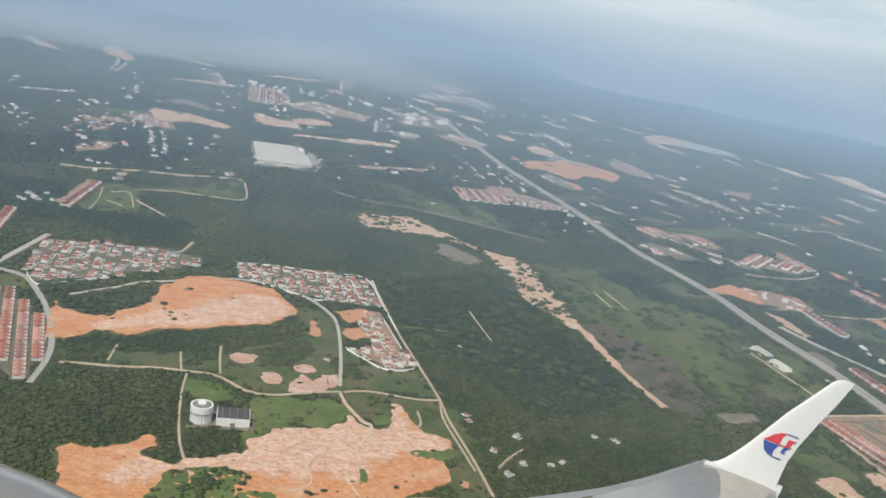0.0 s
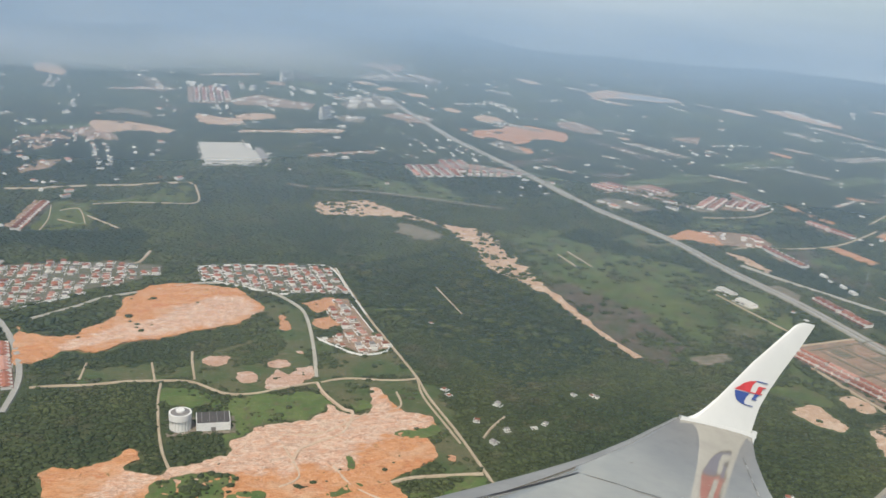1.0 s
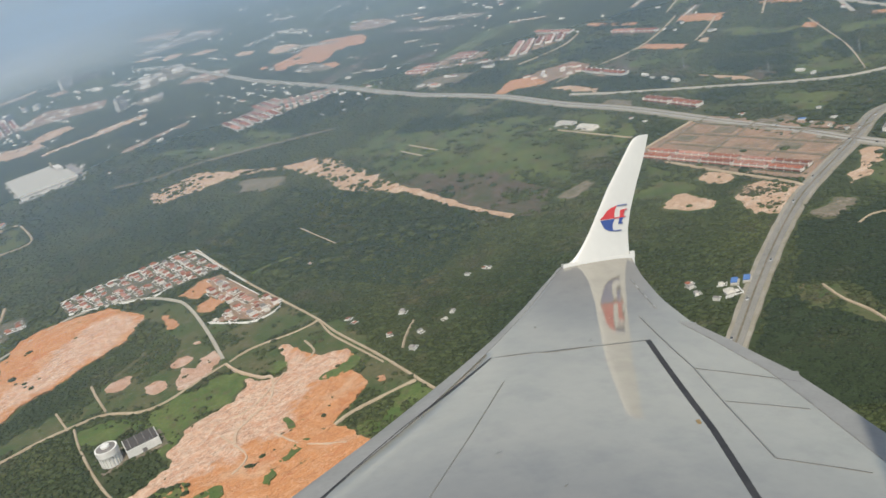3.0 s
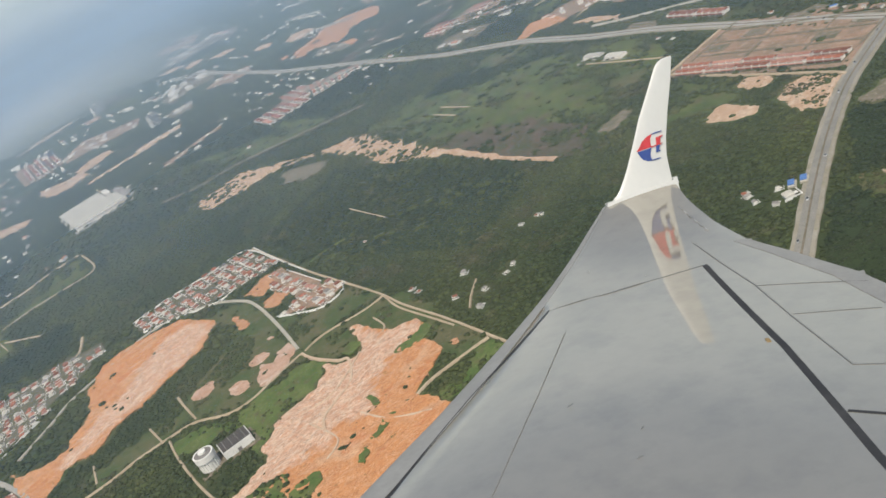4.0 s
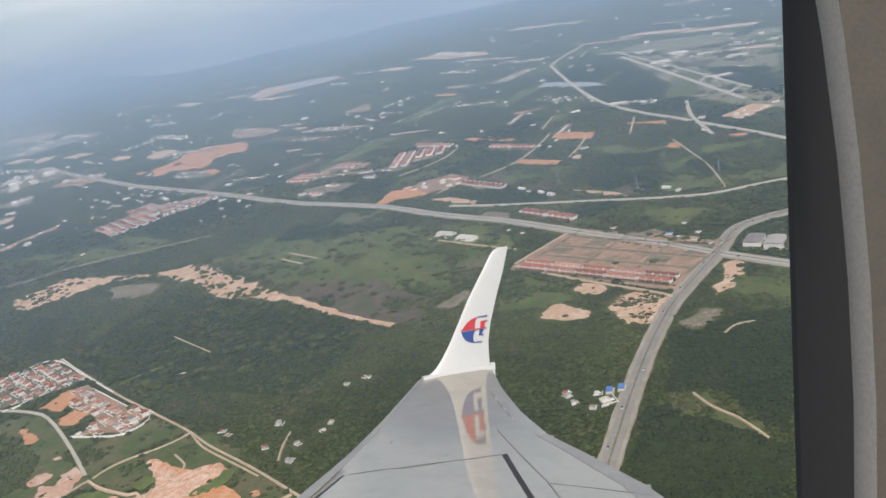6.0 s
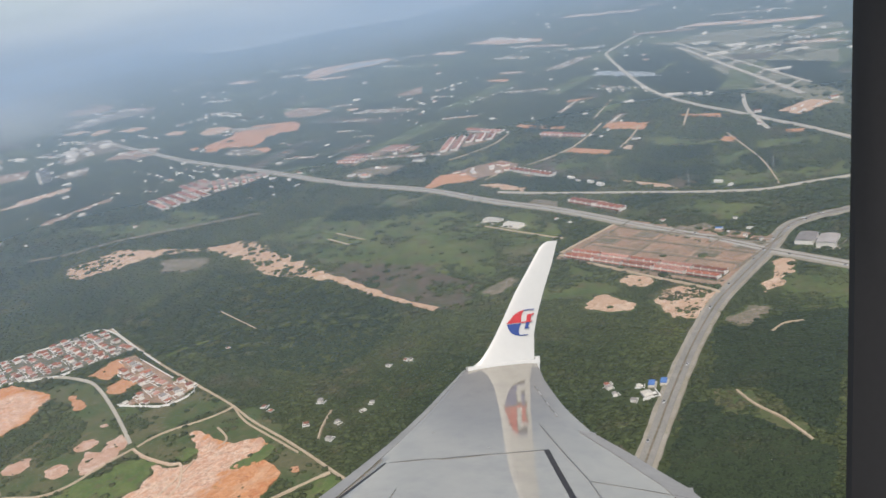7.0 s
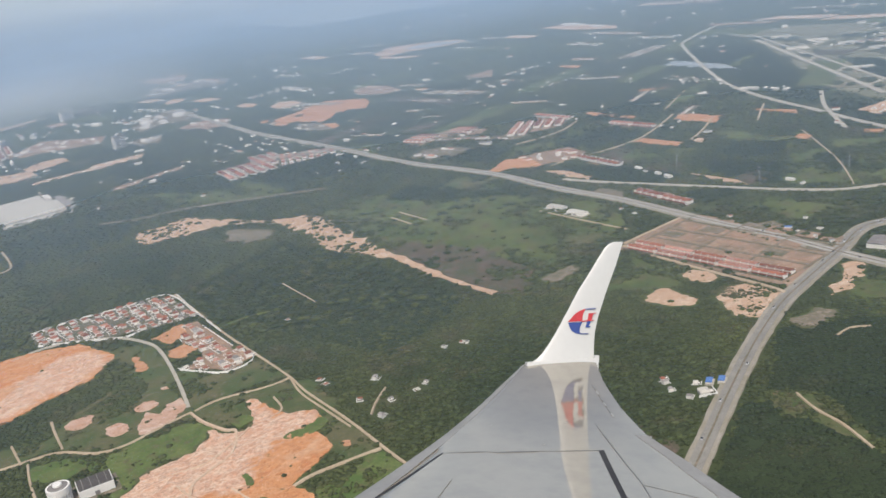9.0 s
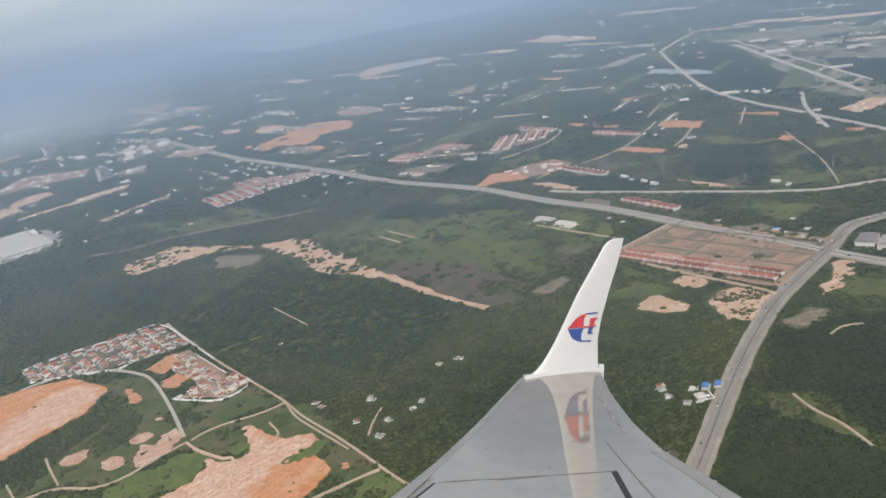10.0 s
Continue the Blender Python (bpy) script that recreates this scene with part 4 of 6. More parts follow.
patch("sandy_clearing", [(-253, 3496), (-215, 3591), (-139, 3335), (-150, 3231), (-233, 3334)], SAND, "pale sandy strip of cleared earth", "bare earth", 0.85, 0.6, square=True)
patch("cleared_ground", [(975, 3908), (1126, 4050), (1148, 3812), (1073, 3652), (993, 3755)], DEV_SOIL, "levelled brown ground under new houses", "bare earth", 0.8, 0.6, square=True)
patch("sandy_clearing", [(900, 3025), (958, 3008), (967, 2925), (911, 2941)], SAND, "pale sandy strip of cleared earth", "bare earth", 0.85, 0.6, square=True)

patch("cleared_ground", [(-213, 2007), (-182, 2141), (-120, 2211), (-84, 2153), (-133, 2044), (-199, 1968)], DEV_SOIL, "levelled brown ground under new houses", "bare earth", 0.8, 0.6, square=True)
patch("cleared_ground", [(-110, 2240), (-52, 2303), (-3, 2219), (13, 2125), (-50, 2161)], DEV_SOIL, "levelled brown ground under new houses", "bare earth", 0.8, 0.6, square=True)
patch("cleared_ground", [(-174, 1841), (-146, 1916), (-97, 1927), (-113, 1856), (-157, 1803)], DEV_SOIL, "levelled brown ground under new houses", "bare earth", 0.8, 0.6, square=True)
patch("plantation_block", [(-226, 1415), (-187, 1552), (-134, 1430), (-57, 1418), (24, 1427), (50, 1391), (15, 1286), (-37, 1297), (-129, 1370), (-201, 1357)], PALM_FLOOR, "dark oil palm plantation", "plantation", 0.4, 2, keep=PALM_BLOCKS, square=True)
patch("plantation_block", [(-227, 1888), (-211, 2104), (-112, 2149), (28, 1978), (32, 1905), (-91, 1870), (-168, 1827)], PALM_FLOOR, "dark oil palm plantation", "plantation", 0.4, 2, keep=PALM_BLOCKS, square=True)
patch("plantation_block", [(646, 537), (732, 465), (614, 396), (574, 473), (602, 508)], PALM_FLOOR, "dark oil palm plantation", "plantation", 0.4, 2, keep=PALM_BLOCKS, square=True)
patch("plantation_block", [(520, 464), (546, 430), (540, 353), (487, 322), (439, 407)], PALM_FLOOR, "dark oil palm plantation", "plantation", 0.4, 2, keep=PALM_BLOCKS, square=True)
for k, p in enumerate(FRINGES):
    fringe(p, k)
SANDY = [COVER[i][0] for i in (2, 3, 4, 6, 7, 13, 15, 18, 21)]

road("highway", [(810, 2903), (803, 2695), (798, 2527), (794, 2311), (793, 2177), (816, 1791), (825, 1523), (858, 1300), (858, 1134), (867, 987), (862, 831), (861, 718), (855, 633), (853, 548), (851, 458), (848, 348), (844, 218), (841, 98)], 14.5, ASPHALT, "wide pale dual carriageway across the plain", double=True)
road("asphalt_road", [(1385, 415), (1280, 473), (1166, 536), (1070, 589), (991, 633), (969, 645), (928, 653), (853, 628), (769, 605), (707, 586), (627, 550), (549, 509), (475, 467), (413, 432), (366, 406)], 15.0, DARK_ASPHALT, "dual carriageway with sandy shoulders curving through woods", double=True)
road("asphalt_road", [(-212, 974), (-205, 1045), (-193, 1110), (-182, 1159), (-160, 1229), (-143, 1285)], 7.5, CONCRETE, "pale asphalt road at the edge of the houses")
road("asphalt_road", [(-101, 834), (-93, 893), (-96, 946), (-111, 1021), (-133, 1088), (-150, 1119), (-180, 1136)], 5.5, ASPHALT, "grey asphalt road round the housing estate")
road("asphalt_road", [(184, 861), (193, 915), (202, 983), (206, 1036), (202, 1068), (183, 1113), (148, 1147), (111, 1165), (74, 1162), (42, 1147), (-15, 1128), (-47, 1101), (-93, 1067)], 3.3, CONCRETE, "curved grey estate road beside orange earth")
road("dirt_track", [(-82, 884), (-62, 884), (-27, 881), (1, 883), (29, 880), (63, 872), (90, 842), (114, 835), (143, 841), (172, 848), (183, 849)], 2.3, DIRT, "pale sandy dirt track", 0.9, 0.35)
road("dirt_track", [(186, 849), (213, 854), (259, 841), (284, 842)], 1.5, DIRT, "pale sandy dirt track", 0.9, 0.35)
road("dirt_track", [(278, 1207), (278, 1087), (278, 1002), (282, 906), (284, 842), (282, 797), (285, 723), (285, 669), (285, 620), (288, 565), (289, 513)], 1.9, DIRT, "pale sandy dirt track", 0.9, 0.35)
road("dirt_track", [(284, 842), (277, 800), (279, 744), (281, 701)], 1.5, DIRT, "pale sandy dirt track", 0.9, 0.35)
road("dirt_track", [(282, 649), (250, 653), (220, 655), (200, 650)], 2.6, DIRT, "pale sandy dirt track", 0.9, 0.35)
road("dirt_track", [(35, 872), (31, 835), (29, 780), (30, 737), (34, 706)], 1.6, DIRT, "pale sandy dirt track", 0.9, 0.35)
road("dirt_track", [(70, 946), (68, 916), (67, 875)], 1.8, DIRT, "pale sandy dirt track", 0.9, 0.35)
road("dirt_track", [(29, 924), (30, 875)], 1.6, DIRT, "pale sandy dirt track", 0.9, 0.35)
road("dirt_track", [(-33, 933), (-39, 893)], 1.8, DIRT, "pale sandy dirt track", 0.9, 0.35)
road("dirt_track", [(182, 847), (184, 822), (194, 788), (201, 776), (183, 740), (155, 726), (140, 716), (131, 696)], 2.3, PIT_TRACK, "pale sandy dirt track", 1.6, 0.35)
road("dirt_track", [(129, 725), (133, 676), (114, 661)], 1.4, PIT_TRACK, "pale sandy dirt track", 1.6, 0.35)
road("dirt_track", [(213, 773), (183, 752), (159, 742), (131, 746)], 1.4, PIT_TRACK, "pale sandy dirt track", 1.6, 0.35)
road("dirt_track", [(163, 686), (172, 649), (197, 618)], 1.4, PIT_TRACK, "pale sandy dirt track", 1.6, 0.35)
road("dirt_track", [(254, 814), (251, 787), (240, 775)], 1.5, DIRT, "pale sandy dirt track", 0.9, 0.35)
road("dirt_track", [(300, 1712), (356, 1668), (413, 1654), (453, 1641), (560, 1572), (648, 1508)], 8.0, GREY_SOIL, "pale sandy dirt track", 0.9, 0.35)
road("dirt_track", [(-176, 1691), (-127, 1690), (-42, 1708), (17, 1709), (88, 1725), (137, 1723)], 7.2, DIRT, "pale sandy dirt track", 0.9, 0.35)
road("dirt_track", [(-36, 1577), (16, 1585), (68, 1580), (127, 1583), (134, 1708)], 2.6, DIRT, "pale sandy dirt track", 0.9, 0.35)
road("dirt_track", [(-43, 1505), (2, 1430)], 2.6, DIRT, "pale sandy dirt track", 0.9, 0.35)
road("dirt_track", [(42, 1310), (29, 1267), (19, 1254)], 3.1, DIRT, "pale sandy dirt track", 0.9, 0.35)
road("dirt_track", [(263, 1890), (273, 2154)], 3.5, DIRT, "pale sandy dirt track", 0.9, 0.35)
road("asphalt_road", [(1464, 406), (1373, 483), (1274, 568), (1190, 639), (1122, 698), (1081, 733), (1044, 762), (1021, 803), (999, 852), (973, 924), (942, 1006), (910, 1097), (896, 1152)], 7.0, CONCRETE, "narrow pale road through distant fields")
road("asphalt_road", [(2225, 2042), (2117, 2001), (1967, 1928), (1895, 1853), (1724, 1639), (1585, 1454), (1506, 1323), (1450, 1194), (1416, 1091), (1375, 983), (1345, 896), (1309, 810), (1275, 727), (1233, 625), (1184, 505), (1138, 394)], 9.0, CONCRETE, "pale airport road through dark plantations")
road("asphalt_road", [(1542, 1164), (1450, 1089), (1381, 1018), (1320, 951)], 7.0, CONCRETE, "short pale road off the airport road")
road("dirt_track", [(933, 1232), (969, 1238), (1052, 1225), (1139, 1233), (1234, 1276), (1296, 1310)], 2.9, DIRT, "pale sandy dirt track", 0.9, 0.35)
road("dirt_track", [(1163, 1138), (1218, 1165), (1298, 1213)], 2.9, DIRT, "pale sandy dirt track", 0.9, 0.35)
road("dirt_track", [(1001, 1426), (1063, 1421), (1122, 1428), (1188, 1463)], 2.6, DIRT, "pale sandy dirt track", 0.9, 0.35)
road("dirt_track", [(1312, 1123), (1421, 1199)], 3.1, DIRT, "pale sandy dirt track", 0.9, 0.35)
road("dirt_track", [(1284, 1007), (1166, 857), (1071, 761)], 1.8, DIRT, "pale sandy dirt track", 0.9, 0.35)
road("dirt_track", [(1318, 1352), (1385, 1395), (1472, 1447)], 2.6, DIRT, "pale sandy dirt track", 0.9, 0.35)
road("dirt_track", [(393, 1112), (393, 1012)], 1.1, DIRT, "pale sandy dirt track", 0.9, 0.35)
road("dirt_track", [(627, 1237), (628, 1175)], 1.8, DIRT, "pale sandy dirt track", 0.9, 0.35)
road("dirt_track", [(649, 1248), (652, 1172)], 1.8, DIRT, "pale sandy dirt track", 0.9, 0.35)
road("dirt_track", [(736, 845), (732, 734), (735, 626), (731, 600)], 3.5, DIRT, "pale sandy dirt track", 0.9, 0.35)
road("dirt_track", [(741, 849), (850, 860)], 3.5, DIRT, "pale sandy dirt track", 0.9, 0.35)
road("dirt_track", [(770, 1053), (776, 959), (782, 886)], 2.2, DIRT, "pale sandy dirt track", 0.9, 0.35)
road("dirt_track", [(290, 1040), (314, 1040), (342, 1034)], 3.0, BRIGHT_GRASS, "grassy ride into the plantation", 0.9, 0.35)
road("dirt_track", [(340, 744), (319, 725), (304, 707)], 1.3, DIRT, "pale sandy dirt track", 0.9, 0.35)
road("sandy_strip", [(535, 1105), (539, 1064), (538, 1009), (537, 957)], 11.0, SAND, "thin strip of pale eroded sand", 0.6, 0.8)
road("sandy_strip", [(537, 962), (540, 907), (546, 851)], 7.0, SAND, "thin strip of pale eroded sand", 0.6, 0.8)
road("dirt_track", [(-98, 1567), (-98, 1487), (-107, 1422)], 1.3, DIRT, "pale sandy dirt track", 0.9, 0.35)
road("dirt_track", [(-84, 1538), (-56, 1547), (-45, 1456)], 1.3, DIRT, "pale sandy dirt track", 0.9, 0.35)
road("dirt_track", [(-85, 1486), (-61, 1463)], 1.3, DIRT, "pale sandy dirt track", 0.9, 0.35)
road("dirt_track", [(572, 462), (561, 435), (555, 406), (541, 371)], 1.8, DIRT, "pale sandy dirt track", 0.9, 0.35)
road("dirt_track", [(680, 503), (701, 503), (714, 492)], 1.8, DIRT, "pale sandy dirt track", 0.9, 0.35)

WOODS.append([(282, 1184), (335, 1301), (464, 1290), (485, 1102), (507, 875), (528, 821), (588, 801), (507, 540), (291, 508), (287, 789)])
COPSES.append([(-78, 864), (-59, 870), (-15, 874), (23, 865), (28, 781), (30, 717), (11, 721), (4, 749), (-19, 730), (-52, 728)])
COPSES.append([(5, 644), (15, 674), (30, 692), (57, 696), (83, 685), (84, 662), (101, 653), (83, 629), (60, 612), (19, 617)])
COPSES.append([(-88, 1040), (-29, 1053), (9, 1099), (47, 1131), (74, 1135), (44, 1099), (11, 1047), (10, 1008), (-10, 989), (-57, 989), (-80, 989)])
COPSES.append([(30, 929), (44, 930), (53, 904), (43, 889), (32, 889)])
COPSES.append([(78, 931), (117, 949), (158, 980), (172, 952), (138, 904), (108, 902)])
COPSES.append([(35, 734), (59, 749), (80, 741), (80, 727), (59, 716), (39, 712)])
WOODS.append([(48, 1355), (170, 1649), (305, 1623), (320, 1404), (280, 1213), (198, 1210), (100, 1217), (52, 1282)])
WOODS.append([(628, 830), (644, 728), (688, 603), (506, 493), (461, 485), (439, 550), (396, 550), (444, 476), (364, 420), (343, 482), (481, 701)])
WOODS.append([(651, 539), (707, 515), (746, 467), (398, 289), (329, 362), (501, 466)])
WOODS.append([(808, 1333), (813, 1166), (766, 952), (724, 957), (717, 1141), (756, 1332)])


# ---- houses ----
def gable(bm, x0, y0, x1, y1, z, rise, over=0.5, hip=0.0):
    """A pitched roof over a rectangle, its ridge along x."""
    x0, x1, y0, y1 = x0 - over, x1 + over, y0 - over, y1 + over
    ym = (y0 + y1) / 2
    b = [bm.verts.new(c) for c in ((x0, y0, z), (x1, y0, z), (x1, y1, z), (x0, y1, z), (x0 + hip, ym, z + rise), (x1 - hip, ym, z + rise))]
    for f in ((0, 1, 5, 4), (2, 3, 4, 5), (3, 0, 4), (1, 2, 5), (3, 2, 1, 0)):
        bm.faces.new([b[i] for i in f])
    return bm


def make_house(name, roof, w, d, storeys, label, hip=2.5):
    """A detached house: walls with window and door parts, a hipped roof and a porch."""
    ob = thing(name, label, "house", "houses of the estate")
    hgt = 3.0 * storeys
    part("wall", box(bmesh.new(), -w / 2, -d / 2, 0, w / 2, d / 2, hgt), WHITE, ob)
    part("roof", gable(bmesh.new(), -w / 2, -d / 2, w / 2, d / 2, hgt, 1.9, 0.35, hip), roof, ob)
    part("porch_roof", box(bmesh.new(), -w / 2, -d / 2 - 3.2, 2.7, -w * 0.05, -d / 2, 3.0), WHITE, ob)
    for s in range(storeys):
        for x in (-w * 0.28, w * 0.28):
            part("window", box(bmesh.new(), x - 0.9, -d / 2 - 0.05, 1 + 3 * s, x + 0.9, -d / 2 + 0.1, 2.3 + 3 * s), GLASS_DARK, ob)
    part("yard", box(bmesh.new(), -w / 2 - 2, -d / 2 - 5, -0.2, w / 2 + 2, -d / 2, 1.3), ESTATE_PAVING, ob)
    bm = bmesh.new()
    for x0, y0, x1, y1 in ((-w / 2 - 2, -d / 2 - 5.7, w / 2 + 2, -d / 2 - 5), (-w / 2 - 2, -d / 2 - 5, -w / 2 - 1.3, d / 2 + 2)):
        box(bm, x0, y0, 0, x1, y1, 2.0)
    part("garden_wall", bm, BRIGHT_WHITE, ob)
    return ob


def make_terrace(name, roof, units, label):
    """A row of joined houses: one roof, white party walls and a line of porches."""
    ob = thing(name, label, "terraced houses", "terraces")
    w, d = 6.0 * units, 11.0
    part("wall", box(bmesh.new(), -w / 2, -d / 2, 0, w / 2, d / 2, 5.4), WHITE, ob)
    part("roof", gable(bmesh.new(), -w / 2, -d / 2, w / 2, d / 2, 5.4, 2.4, 0.5), roof, ob)
    part("porch_roof", gable(bmesh.new(), -w / 2, -d / 2 - 4, w / 2, -d / 2 - 0.7, 2.9, 0.9, 0.3), roof, ob)
    for i in range(0, units + 1, 2):
        x = -w / 2 + 6.0 * i
        part("party_wall", box(bmesh.new(), x - 0.2, -d / 2 - 3.5, 0, x + 0.2, d / 2 + 0.2, 6.6), WHITE, ob)
    part("yard", box(bmesh.new(), -w / 2 - 1, -d / 2 - 8, -0.2, w / 2 + 1, d / 2 + 4, 1.3), ESTATE_PAVING, ob)
    return ob


def make_shed(name, roof, w, d, hgt, label):
    ob = thing(name, label, "shed", "industrial sheds")
    part("wall", box(bmesh.new(), -w / 2, -d / 2, 0, w / 2, d / 2, hgt), WHITE, ob)
    part("roof", gable(bmesh.new(), -w / 2, -d / 2, w / 2, d / 2, hgt, d * 0.07, 0.4), roof, ob)
    part("loading_door", box(bmesh.new(), -w * 0.1, -d / 2 - 0.1, 0, w * 0.1, -d / 2 + 0.2, hgt * 0.6), GREY_ROOF, ob)
    part("yard", box(bmesh.new(), -w * 0.6, -d * 0.85, -0.2, w * 0.6, d * 0.62, 1.3), CONCRETE, ob)
    return ob


HOUSES = [make_house("house", RED_ROOF, 9, 8, 1, "single-storey white house with a red tiled roof"),
          make_house("house", RED_ROOF, 10, 9, 2, "two-storey white house with a red hipped roof"),
          make_house("house", GREY_ROOF, 10, 8, 2, "two-storey white house with a grey roof"),
          make_house("house", PINK_ROOF, 11, 9, 1, "white bungalow with a faded red roof"),
          make_house("house", METAL_ROOF, 9, 8, 1, "small white house with a pale sheet roof")]
TERRACES = [make_terrace("terraced_row", RED_ROOF, 8, "row of white terraced houses under one red roof"),
            make_terrace("terraced_row", PINK_ROOF, 8, "row of white terraced houses under a faded red roof")]
SHEDS = [make_shed("shed", METAL_ROOF, 60, 30, 9, "long white industrial shed with a sheet roof"),
         make_shed("shed", GREY_ROOF, 40, 24, 8, "grey-roofed industrial shed on a concrete yard"),
         make_shed("shed", PINK_ROOF, 45, 16, 7, "red-roofed shop block beside the road")]
PROTOTYPES = HOUSES + TERRACES + SHEDS
BUILT = []


def stand(kinds, x, y, turn, rng, scale=1.0):
    m = pose(x, y, 0, 0, 0, turn) @ Matrix.Scale(scale, 4)
    src = rng.choice(kinds)
    ob = copy_thing(src, m)
    ob.scale = (scale, scale, scale)
    BUILT.append((x, y))
    return ob


def grid_in(poly, dx, dy, turn):
    """Places on a turned grid that lie inside an outline."""
    p = np.asarray(poly, float)
    c, s = math.cos(radians(turn)), math.sin(radians(turn))
    mid = p.mean(0)
    q = (p - mid) @ np.array([[c, -s], [s, c]])
    xs, ys = np.arange(q[:, 0].min() + dx / 2, q[:, 0].max(), dx), np.arange(q[:, 1].min() + dy / 2, q[:, 1].max(), dy)
    g = np.array([(x, y) for y in ys for x in xs]).reshape(-1, 2)
    g = g[inside(g, q)]
    return g @ np.array([[c, s], [-s, c]]) + mid


def main_turn(poly):
    p = np.asarray(poly, float)
    d = np.roll(p, -1, 0) - p
    i = np.argmax((d ** 2).sum(1))
    return math.degrees(math.atan2(d[i, 1], d[i, 0]))


def clear_of_roads(x, y, gap=5.0):
    return all(((line - (x, y)) ** 2).sum(1).min() > (w / 2 + gap) ** 2 for line, w in ROADS)


def estate(poly, ground=ESTATE_PAVING, fill=0.82):
    rng = random.Random(int(abs(poly[0][0]) * 7 + poly[0][1]))
    turn = main_turn(poly)
    patch("estate_ground", poly, ground, "paved lanes and bare yards between houses", "paving", 0.8, 2.5, square=True)
    for x, y in grid_in(poly, 9.8, 14.5, turn):
        if rng.random() < fill and clear_of_roads(x, y):
            stand(HOUSES[:2] * 4 + HOUSES[3:4] * 3 + HOUSES[2:3] + HOUSES[4:], x + rng.uniform(-1.8, 1.8), y + rng.uniform(-2.2, 2.2), turn + rng.choice((0, 0, 180, 90)) + rng.uniform(-5, 5), rng, rng.uniform(0.62, 0.8))


def terraces(poly, own_ground=True, turn=None, fit=1.0):
    rng = random.Random(int(abs(poly[0][0]) * 3 + poly[0][1]))
    turn = main_turn(poly) if turn is None else turn
    if own_ground:
        patch("estate_ground", poly, DEV_SOIL if fit == 1.0 else ESTATE_PAVING, "bare soil and lanes round the terraces", "paving", 0.8, 2.5, square=True)
    for x, y in grid_in(poly, 54 * fit, 21 * fit, turn):
        stand(TERRACES, x, y, turn, rng, fit)


FAR_HOMES = []


TINTS = ("wall", "red", "grey", "white", "blue")


def far_homes():
    """All the small roofs too far off to be told apart, as one mesh of walls and pitched roofs."""
    verts, faces, slot = [], [], []
    r = random.Random(8)
    for x, y, k, *more in FAR_HOMES:
        a = more[0] if more else radians(r.uniform(0, 180))
        c, s = math.cos(a), math.sin(a)
        w, d, h, rise = k * r.uniform(3.5, 7), k * r.uniform(2.6, 4.2), min(7, 1.2 + k * r.uniform(1.6, 2.6)), 0.5 + 0.6 * k
        base = len(verts)
        for u, v, z in ((-w, -d, 0), (w, -d, 0), (w, d, 0), (-w, d, 0), (-w, -d, h), (w, -d, h), (w, d, h), (-w, d, h), (-w, 0, h + rise), (w, 0, h + rise)):
            verts.append((x + c * u - s * v, y + s * u + c * v, z))
        m = TINTS.index(more[1]) if more else r.choice((1, 2, 3, 3))
        for f, q in (((0, 1, 5, 4), 0), ((1, 2, 6, 9, 5), 0), ((2, 3, 7, 6), 0), ((3, 0, 4, 8, 7), 0), ((4, 5, 9, 8), m), ((6, 7, 8, 9), m)):
            faces.append(tuple(base + i for i in f))
            slot.append(q)
    ob = tagged(sheet("distant_houses", verts, faces, WHITE), "scattered distant houses with red and white roofs", "houses", kind="stuff")
    for m in (FAR_RED, FAR_GREY, FAR_WHITE, BLUE_ROOF):
        ob.data.materials.append(m)
    ob.data.polygons.foreach_set("material_index", slot)
    return ob


def roofs(poly, step, tints, size, fill):
    """Rows of small far roofs inside an outline."""
    rng = random.Random(int(abs(poly[0][0]) * 11 + poly[0][1]))
    turn = main_turn(poly)
    for x, y in grid_in(poly, *step, turn):
        if rng.random() < fill and clear_of_roads(x, y, 3):
            x, y = x + rng.uniform(-0.3, 0.3) * step[0], y + rng.uniform(-0.3, 0.3) * step[1]
            FAR_HOMES.append((x, y, size * rng.uniform(0.6, 1.25), radians(turn + rng.choice((0, 0, 0, 90)) + rng.uniform(-6, 6)), rng.choice(tints)))
            BUILT.append((x, y))


def village(poly):
    rng = random.Random(int(abs(poly[0][0]) * 5 + poly[0][1]))
    far = np.linalg.norm(np.asarray(poly, float).mean(0)) / 1000
    step = 15 + 9 * far
    for x, y in grid_in(poly, step, step, rng.uniform(0, 90)):
        if rng.random() < 0.5:
            x, y = x + rng.uniform(-9, 9), y + rng.uniform(-9, 9)
            if clear_of_roads(x, y, 8):
                if far < 1.0:
                    stand(HOUSES, x, y, rng.uniform(0, 360), rng, rng.uniform(0.8, 1.1))
                else:
                    FAR_HOMES.append((x, y, rng.choice((0.9, 1, 1.2, 1.5))))
                    BUILT.append((x, y))


estate([(99, 1226), (191, 1223), (270, 1209), (274, 1107), (252, 1106), (211, 1110), (170, 1130), (99, 1182)])
estate([(254, 1083), (268, 1081), (271, 971), (276, 926), (247, 910), (207, 962), (234, 962), (243, 997), (234, 1031)], DEV_SOIL)
estate([(-141, 1265), (-80, 1269), (12, 1267), (54, 1242), (51, 1207), (-8, 1167), (-60, 1135), (-98, 1118), (-130, 1097), (-149, 1138)], fill=0.7)
terraces([(-188, 1067), (-157, 1053), (-126, 1029), (-101, 937), (-103, 887), (-107, 840), (-193, 941)], turn=97.0, fit=0.72)
terraces([(-221, 1365), (-199, 1373), (-200, 1277), (-213, 1221), (-227, 1243)])
terraces([(-156, 1448), (-124, 1609), (-110, 1579), (-130, 1421)])
